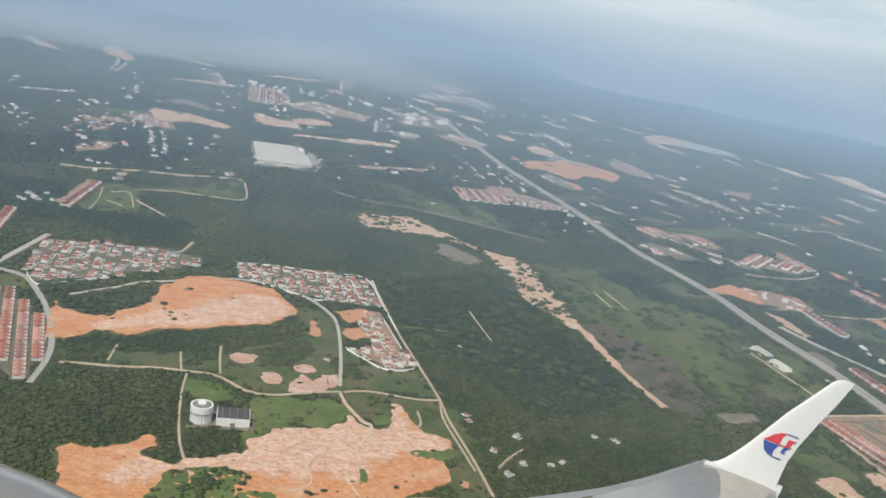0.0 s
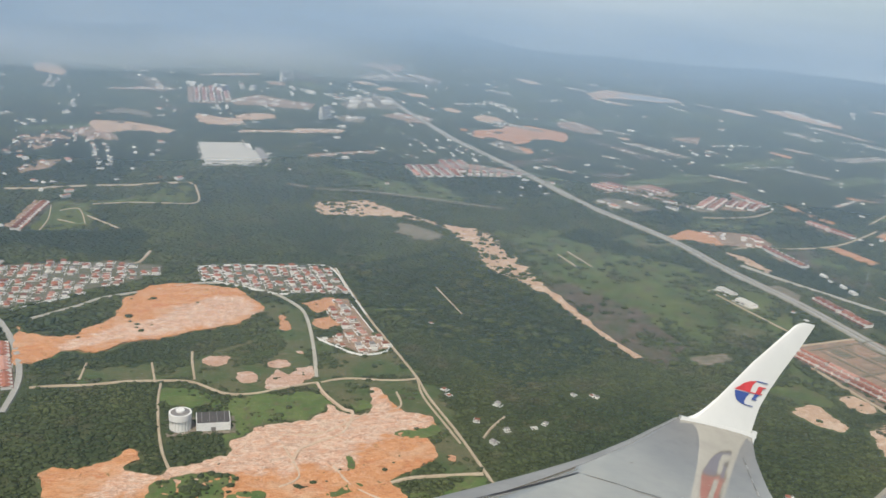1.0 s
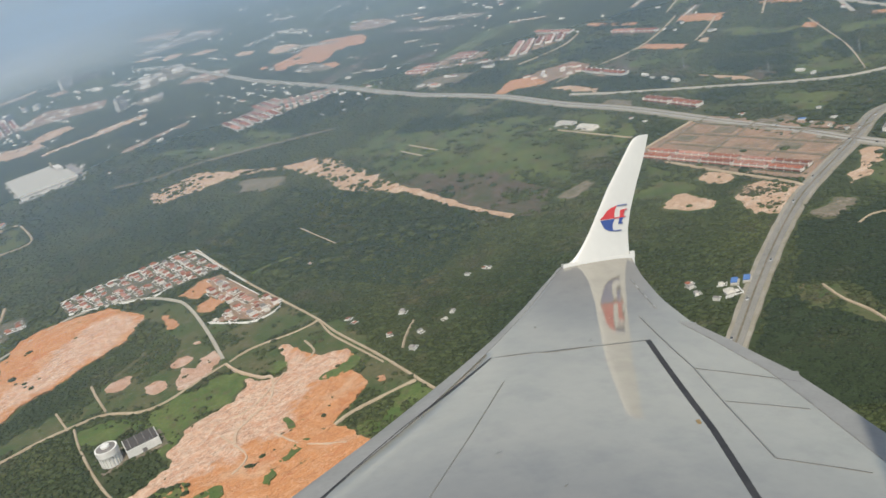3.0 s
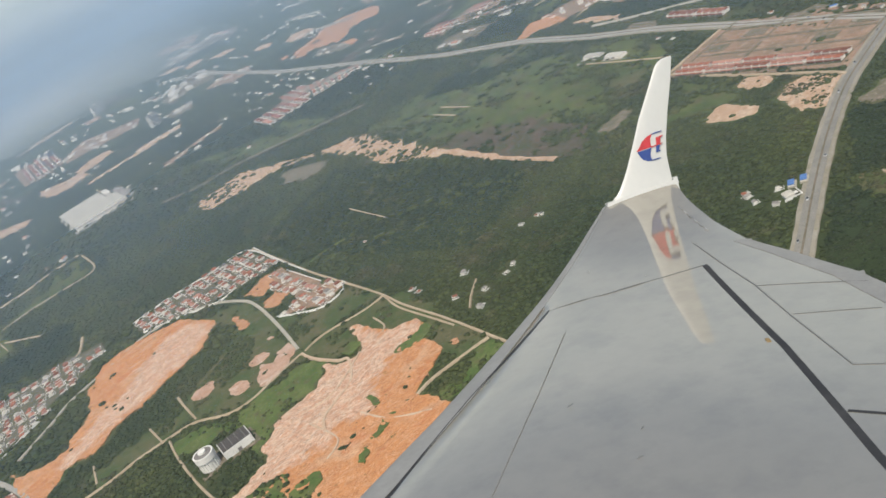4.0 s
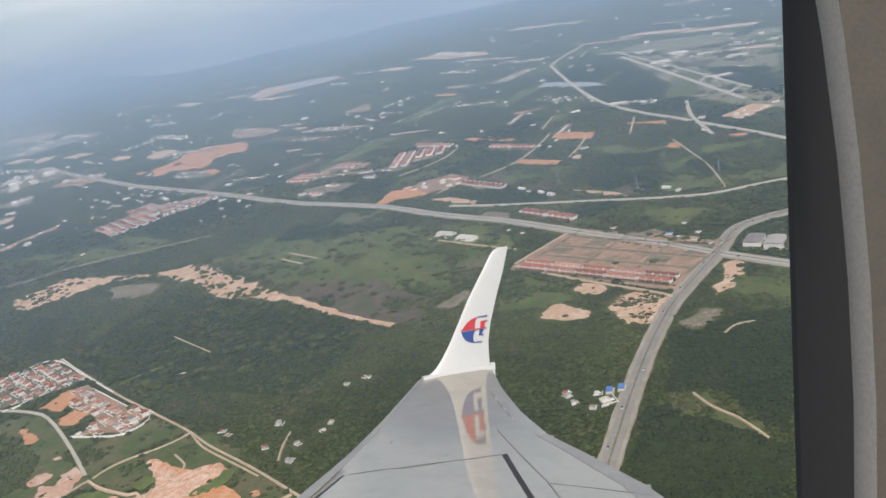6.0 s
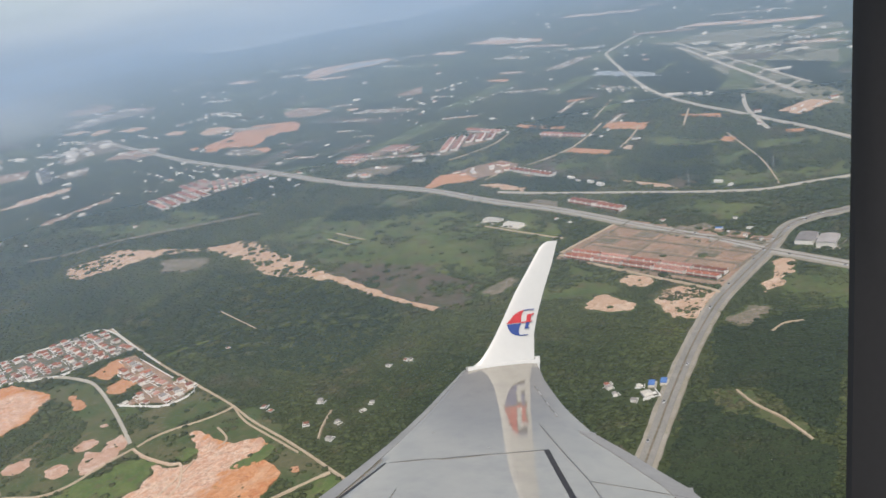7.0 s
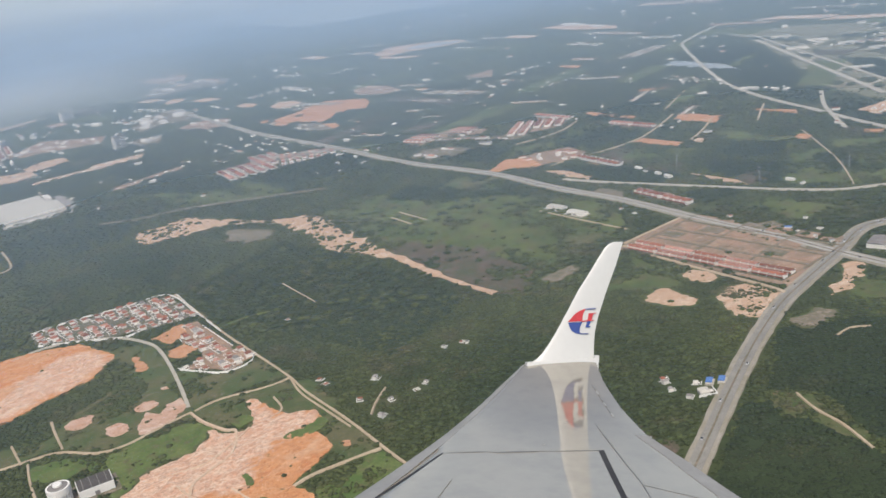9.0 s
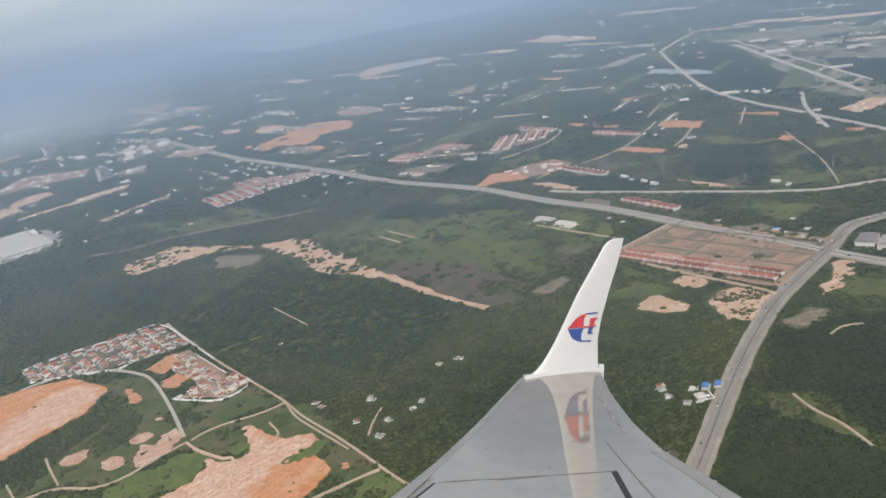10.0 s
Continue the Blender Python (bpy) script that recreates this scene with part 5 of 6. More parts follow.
terraces([(908, 994), (922, 994), (919, 899), (895, 888), (893, 978)])
terraces([(574, 1875), (664, 1891), (715, 1885), (671, 1780), (566, 1759)])
estate([(715, 1885), (784, 1844), (815, 1775), (758, 1759), (673, 1776)])
village([(523, 545), (549, 555), (542, 519), (524, 514)])
village([(-128, 1677), (-97, 1684), (-44, 1677), (-51, 1627), (-99, 1613)])

terraces([(908, 1680), (974, 1668), (1035, 1674), (1059, 1599), (1029, 1587), (995, 1635), (921, 1629)], False)
terraces([(1032, 1498), (1100, 1559), (1163, 1525), (1187, 1495), (1146, 1472), (1068, 1482)], False)
terraces([(1163, 1569), (1190, 1584), (1199, 1499), (1169, 1481)], False)
terraces([(1186, 1358), (1215, 1374), (1225, 1284), (1196, 1272)], False)
terraces([(979, 1220), (992, 1213), (1001, 1152), (986, 1123), (977, 1154)])
terraces([(220, 2986), (284, 3019), (324, 2945), (317, 2757), (253, 2716), (202, 2743)], False)
roofs([(933, 1320), (975, 1332), (1031, 1302), (1024, 1245), (975, 1238), (940, 1257)], (26, 26), ("red", "red", "white"), 1.1, 0.8)
roofs([(850, 1549), (893, 1575), (931, 1542), (946, 1482), (900, 1476), (860, 1493)], (26, 30), ("white", "grey", "red"), 1.2, 0.5)
roofs([(863, 2132), (898, 2159), (923, 2088), (909, 2018), (877, 2054)], (30, 34), ("white", "grey"), 1.1, 0.6)
roofs([(1205, 1257), (1227, 1262), (1228, 1141), (1209, 1131)], (22, 30), ("white", "grey"), 1.1, 0.8)
roofs([(987, 1120), (1002, 1092), (986, 1003), (973, 1003), (979, 1076)], (20, 24), ("white", "grey", "white"), 1.0, 0.8)
roofs([(1200, 2013), (1354, 2137), (1425, 1978), (1356, 1839), (1248, 1839), (1150, 1795), (1124, 1873)], (40, 60), ("white", "white", "red", "grey"), 1.0, 0.6)
roofs([(1191, 2443), (1254, 2533), (1285, 2412), (1259, 2275), (1214, 2290)], (34, 44), ("red", "white"), 1.2, 0.6)
roofs([(641, 2097), (677, 2176), (728, 2131), (792, 2273), (801, 2139), (807, 1843), (772, 1866), (712, 1963)], (22, 30), ("white", "red", "grey", "white"), 1.0, 0.6)
roofs([(642, 2782), (707, 2842), (783, 2930), (818, 2883), (819, 2746), (773, 2651), (713, 2706), (633, 2643)], (52, 62), ("white", "white", "grey"), 3.2, 0.75)
roofs([(713, 2555), (766, 2583), (829, 2502), (799, 2406), (745, 2440)], (36, 40), ("red", "white"), 2.2, 0.8)
roofs([(566, 2500), (602, 2536), (633, 2459), (612, 2419), (560, 2439)], (46, 50), ("white", "grey"), 3.0, 0.75)
roofs([(851, 3444), (933, 3539), (1040, 3524), (1125, 3556), (1166, 3391), (1110, 3287), (1015, 3357), (900, 3366)], (52, 70), ("white", "grey", "red"), 2.6, 0.6)
roofs([(2007, 4025), (2111, 4097), (2194, 3972), (2327, 3834), (2505, 3810), (2537, 3633), (2451, 3541), (2422, 3736), (2204, 3735), (2042, 3864)], (110, 120), ("white", "grey"), 3.5, 0.6)
roofs([(2192, 2853), (2233, 2774), (2242, 2505), (2187, 2440), (2162, 2627)], (90, 120), ("white", "white"), 4.0, 0.7)
roofs([(1491, 1733), (1522, 1736), (1553, 1677), (1526, 1660), (1496, 1708)], (26, 34), ("white", "grey"), 1.3, 0.8)
roofs([(1522, 1343), (1542, 1233), (1529, 1223), (1512, 1327)], (24, 24), ("white", "white"), 1.4, 0.8)
roofs([(1324, 1074), (1456, 1167), (1477, 1163), (1378, 1096)], (26, 40), ("white", "grey"), 1.0, 0.7)
roofs([(1328, 1010), (1399, 1049), (1438, 1027), (1348, 972)], (40, 50), ("white", "red", "grey"), 1.0, 0.5)
roofs([(869, 727), (910, 732), (938, 668), (889, 632), (868, 668)], (24, 26), ("white", "grey", "blue"), 1.0, 0.4)
roofs([(1033, 847), (1054, 848), (1053, 813), (1037, 806)], (22, 22), ("white", "grey"), 1.2, 0.7)
roofs([(863, 1044), (888, 1056), (892, 1010), (877, 1000)], (16, 18), ("white", "grey"), 0.5, 0.7)
roofs([(223, 3112), (351, 3075), (344, 3016), (221, 3042)], (34, 40), ("white", "white"), 2.0, 0.9)
roofs([(331, 2766), (404, 2866), (473, 2768), (535, 2728), (520, 2669), (434, 2674), (371, 2702)], (34, 40), ("white", "white", "red"), 1.6, 0.6)
roofs([(95, 3235), (143, 3160), (143, 2918), (109, 2928)], (34, 40), ("white", "grey"), 1.8, 0.7)
roofs([(547, 3061), (589, 3086), (631, 2944), (604, 2878), (550, 2967)], (40, 50), ("white", "white"), 2.4, 0.8)
roofs([(355, 3100), (396, 3114), (476, 3026), (465, 2957), (378, 3017)], (44, 50), ("white", "grey", "red"), 1.6, 0.6)
roofs([(432, 4288), (583, 4246), (765, 4347), (735, 4185), (551, 4069), (418, 4106)], (80, 90), ("white", "white"), 3.0, 0.6)
roofs([(-128, 2458), (-110, 2549), (-71, 2511), (-78, 2459), (-115, 2424)], (24, 26), ("white", "grey"), 1.4, 0.7)
roofs([(-218, 2354), (-198, 2390), (-137, 2355), (-143, 2313), (-199, 2307)], (24, 26), ("white", "grey"), 1.3, 0.7)
roofs([(-135, 1742), (-108, 1750), (-72, 1755), (-71, 1718), (-110, 1711)], (22, 22), ("white", "grey", "red"), 1.0, 0.6)
roofs([(-192, 1484), (-175, 1500), (-150, 1452), (-185, 1429), (-209, 1442)], (18, 22), ("white", "grey"), 1.0, 0.6)
roofs([(674, 2823), (755, 2896), (730, 2650), (671, 2636)], (44, 50), ("white", "grey", "white"), 2.6, 0.6)

roofs([(-213, 2007), (-185, 2180), (-111, 2283), (-28, 2290), (4, 2151), (-60, 2109), (-112, 2033), (-209, 1963)], (24, 34), ("red", "red", "white", "grey"), 1.1, 0.75)
roofs([(-203, 1900), (-150, 1975), (-66, 1923), (-103, 1841), (-155, 1776), (-192, 1785)], (26, 40), ("red", "red", "white", "grey"), 1.2, 0.6)
roofs([(28, 1974), (51, 2015), (91, 2041), (83, 1981)], (24, 30), ("white", "grey"), 1.1, 0.6)
roofs([(-44, 1841), (-15, 1902), (22, 1919), (-5, 1841)], (24, 30), ("white", "grey"), 1.1, 0.5)

# ---- single buildings and works ----
def tank_tower(x, y):
    ob = thing("water_tank", "round white concrete water reservoir with ribbed walls", "water tank")
    bm = bmesh.new()
    bmesh.ops.create_cone(bm, cap_ends=True, segments=32, radius1=7.4, radius2=7.4, depth=9, matrix=pose(0, 0, 4.5))
    part("drum", bm, BRIGHT_WHITE, ob)
    bm = bmesh.new()
    bmesh.ops.create_cone(bm, cap_ends=True, segments=32, radius1=8.8, radius2=8.8, depth=5, matrix=pose(0, 0, 12))
    part("tank", bm, BRIGHT_WHITE, ob)
    bm = bmesh.new()
    bmesh.ops.create_cone(bm, cap_ends=True, segments=32, radius1=8.0, radius2=3.0, depth=0.8, matrix=pose(0, 0, 14.8))
    part("tank_roof", bm, GREY_ROOF, ob, "dark grey roof of the tank")
    bm = bmesh.new()
    bmesh.ops.create_cone(bm, cap_ends=True, segments=24, radius1=3.4, radius2=3.4, depth=1.6, matrix=pose(0, 0, 15.6))
    part("vent", bm, BRIGHT_WHITE, ob)
    for i in range(20):
        a = 2 * math.pi * i / 20
        part("rib", box(bmesh.new(), 7.2, -0.35, 0, 8.3, 0.35, 9.6), BRIGHT_WHITE, ob).matrix_basis = pose(0, 0, 0, 0, 0, math.degrees(a))
    ob.matrix_basis = pose(x, y, 0.5) @ Matrix.Scale(1.12, 4)
    return ob


def pump_house(x, y, turn):
    ob = thing("pump_house", "white pump house with a dark flat roof", "building")
    part("wall", box(bmesh.new(), -14.5, -11, 0, 14.5, 11, 8), BRIGHT_WHITE, ob)
    part("roof", box(bmesh.new(), -13.9, -10.4, 7.6, 13.9, 10.4, 8.3), DARK_ROOF, ob)
    for i in range(4):
        part("roof_beam", box(bmesh.new(), -10 + 6.5 * i, -10, 8.3, -9.5 + 6.5 * i, 10, 8.7), GREY_ROOF, ob)
    part("door", box(bmesh.new(), -2, -11.1, 0, 2, -10.9, 4), GREY_ROOF, ob)
    ob.matrix_basis = pose(x, y, 0.5, 0, 0, turn)
    yard = part("yard", box(bmesh.new(), -40, -16, -0.6, 19, 16, 0.5), GREY_SOIL, ob)
    return ob


def warehouse(x, y, turn, w, d):
    ob = thing("warehouse", "large white flat-roofed warehouse among plantations", "warehouse")
    part("wall", box(bmesh.new(), -w / 2, -d / 2, 0, w / 2, d / 2, 7), WHITE, ob)
    part("roof", box(bmesh.new(), -w / 2 - 1, -d / 2 - 1, 7, w / 2 + 1, d / 2 + 1, 7.9), METAL_ROOF, ob)
    part("office_block", box(bmesh.new(), w / 2 + 1, -d * 0.45, 0, w / 2 + 22, d * 0.1, 7), METAL_ROOF, ob)
    part("silo_block", box(bmesh.new(), w / 2 + 4, d * 0.15, 0, w / 2 + 16, d * 0.4, 10), WHITE, ob)
    part("annex", box(bmesh.new(), w / 2 + 24, -d * 0.3, 0, w / 2 + 36, d * 0.3, 5), GREY_ROOF, ob)
    part("yard", box(bmesh.new(), -w / 2 - 6, -d / 2 - 10, -0.3, w / 2 + 48, d / 2 + 4, 0.8), ASPHALT, ob)
    ob.matrix_basis = pose(x, y, 0, 0, 0, turn)
    BARE_GROUND.append(np.array([(x - w * 0.55, y - d * 0.7), (x + w * 1.0, y - d * 0.7), (x + w * 1.0, y + d * 0.7), (x - w * 0.55, y + d * 0.7)]))
    return ob


def tower_block(x, y, turn, w, hgt, label):
    ob = thing("tower_block", label, "building")
    part("wall", box(bmesh.new(), -w / 2, -8, 0, w / 2, 8, hgt), WHITE, ob)
    part("roof", box(bmesh.new(), -w / 2 - 0.5, -8.5, hgt, w / 2 + 0.5, 8.5, hgt + 1.2), GREY_ROOF, ob)
    part("lift_room", box(bmesh.new(), -4, -4, hgt + 1.2, 4, 4, hgt + 5), WHITE, ob)
    for k in range(int(hgt / 4)):
        part("window", box(bmesh.new(), -w / 2 + 1.5, -8.15, 1.4 + 4 * k, w / 2 - 1.5, -7.9, 3.0 + 4 * k), GLASS_DARK, ob)
    ob.matrix_basis = pose(x, y, 0, 0, 0, turn)
    return ob


def make_car():
    ob = thing("car", "small car on the dual carriageway", "car", "cars on the road")
    bm = box(bmesh.new(), -2.2, -0.9, 0.35, 2.2, 0.9, 0.95)
    bmesh.ops.bevel(bm, geom=bm.edges[:], offset=0.15, segments=2, affect="EDGES")
    part("body", bm, CAR_PAINT, ob)
    bm = box(bmesh.new(), -1.3, -0.8, 0.95, 1.0, 0.8, 1.5)
    for v in bm.verts:
        if v.co.z > 1.2:
            v.co.x *= 0.75
    part("cabin", bm, GLASS_DARK, ob)
    for x in (-1.4, 1.4):
        for y in (-0.85, 0.85):
            bm = bmesh.new()
            bmesh.ops.create_cone(bm, cap_ends=True, segments=12, radius1=0.33, radius2=0.33, depth=0.25, matrix=pose(x, y, 0.33, 90))
            part("wheel", bm, RUBBER, ob)
    return ob


def make_pylon():
    ob = thing("pylon", "grey steel lattice power pylon", "pylon", "power line pylons")
    for sx in (-1, 1):
        for sy in (-1, 1):
            bm = bmesh.new()
            a, b = [bm.verts.new((sx * (3.2 + k), sy * 3.2, 0)) for k in (0, 0.5)], [bm.verts.new((sx * (0.5 + k), sy * 0.5, 34)) for k in (0, 0.4)]
            bm.faces.new((a[0], a[1], b[1], b[0]))
            bmesh.ops.solidify(bm, geom=bm.faces[:], thickness=0.4)
            part("leg", bm, STEEL, ob)
    for z, w in ((20, 7), (26, 8), (32, 6)):
        part("cross_arm", box(bmesh.new(), -w, -0.3, z, w, 0.3, z + 0.6), STEEL, ob)
    for z, r in ((6, 2.9), (13, 2.3)):
        part("brace", box(bmesh.new(), -r, -0.2, z, r, 0.2, z + 0.4), STEEL, ob)
    return ob


BLUE_SHEDS, PYLONS, TERMINALS = [], [], []
tank_tower(47, 776)
pump_house(75, 777, -4.0)
warehouse(214, 1982, -1.0, 90, 196)
tower_block(525, 2453, 20, 30, 34, "tall cream tower block beside the sheds")
tower_block(558, 3252, 20, 44, 30, "pale slab block among distant roofs")
tower_block(317, 2951, 60, 60, 16, "long low cream apartment block")
BLUE_SHEDS.append((541, 527))
BLUE_SHEDS.append((550, 521))
FARM = (792, 1041, 791, 995, -83.8)
DEV = (735, 832, 762, 622)
EAST_SHEDS = (894, 605, 898, 581)
PYLONS.append((1086, 779))
PYLONS.append((994, 851))
PYLONS.append((1062, 771))
PYLONS.append((993, 1002))
PYLONS.append((942, 1069))
RUNWAY = (2020, 1720, 1556, 1041, 2094, 1802, 1644, 1080)
TERMINALS.append((2057, 1671))
TERMINALS.append((2026, 1538))
TERMINALS.append((1998, 1430))
TERMINALS.append((1956, 1319))
TERMINALS.append((1923, 1516))
TERMINALS.append((1746, 1221))
for x, y in BLUE_SHEDS:
    ob = make_shed("shed", BLUE_ROOF, 9, 5, 3.0, "low shed with a bright blue sheet roof")
    ob.matrix_basis = pose(x, y, 0, 0, 0, 35)
    BUILT.append((x, y))
for x, y, kind in ((FARM[0], FARM[1], SHEDS[0]), (FARM[2], FARM[3], SHEDS[0])):
    ob = copy_thing(kind, pose(x, y, 0, 0, 0, FARM[4]))
    ob.scale = (0.5, 0.42, 0.45)
    BUILT.append((x, y))
for k, (x, y) in enumerate(((EAST_SHEDS[0], EAST_SHEDS[1]), (EAST_SHEDS[2], EAST_SHEDS[3]))):
    ob = make_shed("shed", GREY_ROOF, 28, 20, 7, "big grey-roofed shed beside the crossroads")
    ob.matrix_basis = pose(x, y, 0, 0, 0, 20)
    BUILT.append((x, y))
rng = random.Random(55)
for x, y in [(343, 770), (332, 719), (360, 717), (312, 743), (303, 798), (310, 698), (449, 766), (346, 989), (373, 723), (303, 813), (520, 561), (510, 542), (533, 535), (511, 521), (516, 554), (427, 776), (446, 772), (883, 679), (879, 654), (907, 692), (930, 729), (889, 810), (886, 705), (838, 959), (834, 927)]:
    stand(HOUSES[2:3] * 2 + HOUSES[4:] + HOUSES[:1], x, y, rng.uniform(0, 360), rng, rng.uniform(0.38, 0.54))
ax, ay, bx, by = DEV
dev_turn = math.degrees(math.atan2(by - ay, bx - ax))
side = Vector((-(by - ay), bx - ax)).normalized()
for i in range(5):
    f = (i + 0.5) / 5
    for row in (0.0, 15.0):
        ob = copy_thing(TERRACES[i % 2], pose(ax + (bx - ax) * f + side.x * row, ay + (by - ay) * f + side.y * row, 0.5, 0, 0, dev_turn))
        ob.scale = (math.hypot(bx - ax, by - ay) / 5 / 52, 0.6, 0.8)
for row in (62, 95, 128):
    for i in range(6):
        f = (i + 0.5) / 6
        bm = box(bmesh.new(), -14, -9, 0.2, 14, 9, 1.3)
        plot = tagged(part("building_plot", bm, (DEV_SOIL, DEV_SOIL, GREY_SOIL, DEV_SOIL)[(i * 3 + row) % 4]), "levelled plot of bare or grassed soil", "plot", "plots of the building site", "structure")
        plot.matrix_basis = pose(ax + (bx - ax) * f + side.x * row, ay + (by - ay) * f + side.y * row, 0, 0, 0, dev_turn)
for row in (44, 78, 111):
    road("site_road", [(ax + side.x * row, ay + side.y * row), (bx + side.x * row, by + side.y * row)], 3.4, GREY_SOIL, "unfinished pale site road", 0.9)
for f in (0.0, 0.36, 0.7, 1.0):
    a, b = (ax + (bx - ax) * f + side.x * 30, ay + (by - ay) * f + side.y * 30), (ax + (bx - ax) * f + side.x * 138, ay + (by - ay) * f + side.y * 138)
    road("site_road", [a, ((a[0] + b[0]) / 2, (a[1] + b[1]) / 2), b], 2.6, GREY_SOIL, "unfinished pale site road", 0.9)
pylon = make_pylon()
pylon.matrix_basis = pose(*PYLONS[0], 0, 0, 0, 30)
for x, y in PYLONS[1:]:
    copy_thing(pylon, pose(x, y, 0, 0, 0, 40))
road("runway", [(RUNWAY[0], RUNWAY[1]), (RUNWAY[2], RUNWAY[3])], 11, CONCRETE, "long pale concrete runway in the haze", 1.2)
road("runway", [(RUNWAY[4], RUNWAY[5]), (RUNWAY[6], RUNWAY[7])], 7, CONCRETE, "pale taxiway beside the runway", 1.2)
for k in range(5):
    u = 0.1 + 0.2 * k
    road("taxiway", [(RUNWAY[0] + (RUNWAY[2] - RUNWAY[0]) * u, RUNWAY[1] + (RUNWAY[3] - RUNWAY[1]) * u), (RUNWAY[4] + (RUNWAY[6] - RUNWAY[4]) * (u + 0.05), RUNWAY[5] + (RUNWAY[7] - RUNWAY[5]) * (u + 0.05))], 5, CONCRETE, "pale link between runway and taxiway", 1.2)
for x, y in TERMINALS:
    ob = copy_thing(SHEDS[0], pose(x, y, 0, 0, 0, -50))
    ob.scale = (0.8, 0.35, 0.6)

# small clearings and roofs scattered over the far plain
rng = random.Random(77)
for k in range(70):
    a, r = radians(rng.uniform(-9, 64)), rng.uniform(1900, 4300)
    x, y, turn, w, d = r * math.sin(a), r * math.cos(a), radians(rng.choice((-80, -78, 10, 25)) + rng.uniform(-8, 8)), rng.uniform(40, 150), rng.uniform(14, 45)
    c, s = math.cos(turn), math.sin(turn)
    m = rng.choice((GRASS, PALM_FLOOR, GRASS, BURNT, PALM_FLOOR))
    patch("distant_clearing", [(x + c * u - s * v, y + s * u + c * v) for u, v in ((-w, -d), (0, -d * 0.7), (w, -d), (w * 0.9, d), (0, d * 0.8), (-w, d * 0.9))], m, "small distant clearing among plantations", "field", 0.7, 2, square=True)
for k in range(420):
    a, r = radians(rng.uniform(-9, 64)), rng.uniform(1750, 4400)
    x, y = r * math.sin(a), r * math.cos(a)
    if clear_of_roads(x, y, 10):
        FAR_HOMES.append((x, y, rng.choice((0.6, 0.8, 1, 1.6))))
for k in range(90):
    # lines of roofs on thin strips of bare ground, as settlements show from afar
    a, r = radians(rng.uniform(-9, 62)), rng.uniform(1750, 3900)
    x, y, turn = r * math.sin(a), r * math.cos(a), radians(rng.choice((-84, -80, 8, -70, -88)) + rng.uniform(-9, 9))
    c, s = math.cos(turn), math.sin(turn)
    n, rows = rng.randrange(5, 16), rng.randrange(1, 3)
    if not clear_of_roads(x, y, 40):
        continue
    w = n * 9
    if rng.random() < 0.45:
        patch("distant_clearing", [(x + c * u - s * v, y + s * u + c * v) for u, v in ((-w, -8), (w * 0.7, -10), (w * 0.9, 4 + 18 * rows), (-w * 0.8, 24 * rows))], rng.choice((DEV_SOIL, SAND, GREY_SOIL)), "bare strip under distant houses", "field", 0.7, 2, square=True)
    for j in range(rows):
        for i in range(n):
            if rng.random() < 0.75:
                u, v = (i - n / 2) * 15 + rng.uniform(-4, 4), j * 24 + rng.uniform(-4, 4)
                FAR_HOMES.append((x + c * u - s * v, y + s * u + c * v, rng.choice((0.6, 0.7, 0.8, 1.0))))

# fields, palm blocks and cleared plots in a grid beyond the highway
rng = random.Random(12)
for k in range(100):
    a, r = radians(rng.uniform(26, 64)), rng.uniform(1080, 2400)
    x, y, turn, w, d = r * math.sin(a), r * math.cos(a), radians(rng.choice((-62, 28)) + rng.uniform(-5, 5)), rng.uniform(25, 75), rng.uniform(16, 40)
    c, s = math.cos(turn), math.sin(turn)
    if clear_of_roads(x, y, 35) and not any(inside(np.array([(x, y)]), q)[0] for q, _ in COVER) and all(math.hypot(x - q[0], y - q[1]) > 60 for q in BUILT):
        m, keep = rng.choice(((GRASS, MEADOWS), (GRASS, MEADOWS), (SCRUB, MEADOWS), (PALM_FLOOR, PALM_BLOCKS), (BURNT, MEADOWS), (PALM_FLOOR, PALM_BLOCKS), (SOIL, BARE_GROUND), (DEV_SOIL, BARE_GROUND), (GREY_SOIL, BARE_GROUND)))
        if keep is BARE_GROUND and r < 1650:
            m, keep = GRASS, MEADOWS
        if keep is BARE_GROUND:
            w, d = w * 0.8, rng.uniform(5, 11)
        patch("field", [(x + c * u - s * v, y + s * u + c * v) for u, v in ((-w, -d), (w, -d), (w, d), (-w, d))], m, "small rectangular field beyond the highway", "field", 0.35 if keep is not BARE_GROUND else 0.85, 3, keep, True)
        if m in (DEV_SOIL, GREY_SOIL):
            for i in range(int(w / 5)):
                u = -w + 10 * i + rng.uniform(0, 3)
                FAR_HOMES.append((x + c * u, y + s * u, rng.choice((0.5, 0.6, 0.7))))
far_homes()

# cars on the two carriageways
car = make_car()
rng = random.Random(21)
lanes = []
for line, w in ROADS:
    if w in (15.0, 14.5):
        for k in range(26):
            i = rng.randrange(1, len(line) - 1)
            d = line[i + 1] - line[i]
            q = line[i] + d * rng.random()
            d = d / np.linalg.norm(d)
            o = rng.choice((-1, 1)) * w * rng.uniform(0.16, 0.34)
            lanes.append((q[0] - d[1] * o, q[1] + d[0] * o, math.degrees(math.atan2(d[1], d[0])) + (180 if o > 0 else 0)))
car.matrix_basis = pose(lanes[0][0], lanes[0][1], 1.0, 0, 0, lanes[0][2])
for x, y, a in lanes[1:]:
    copy_thing(car, pose(x, y, 1.0, 0, 0, a))

# walls round the housing estate
def estate_wall(line):
    v, f = band(line, 0.3, 2.2)
    return tagged(sheet("estate_wall", v, f, BRIGHT_WHITE), "long white boundary wall of the estate", "wall", kind="structure")


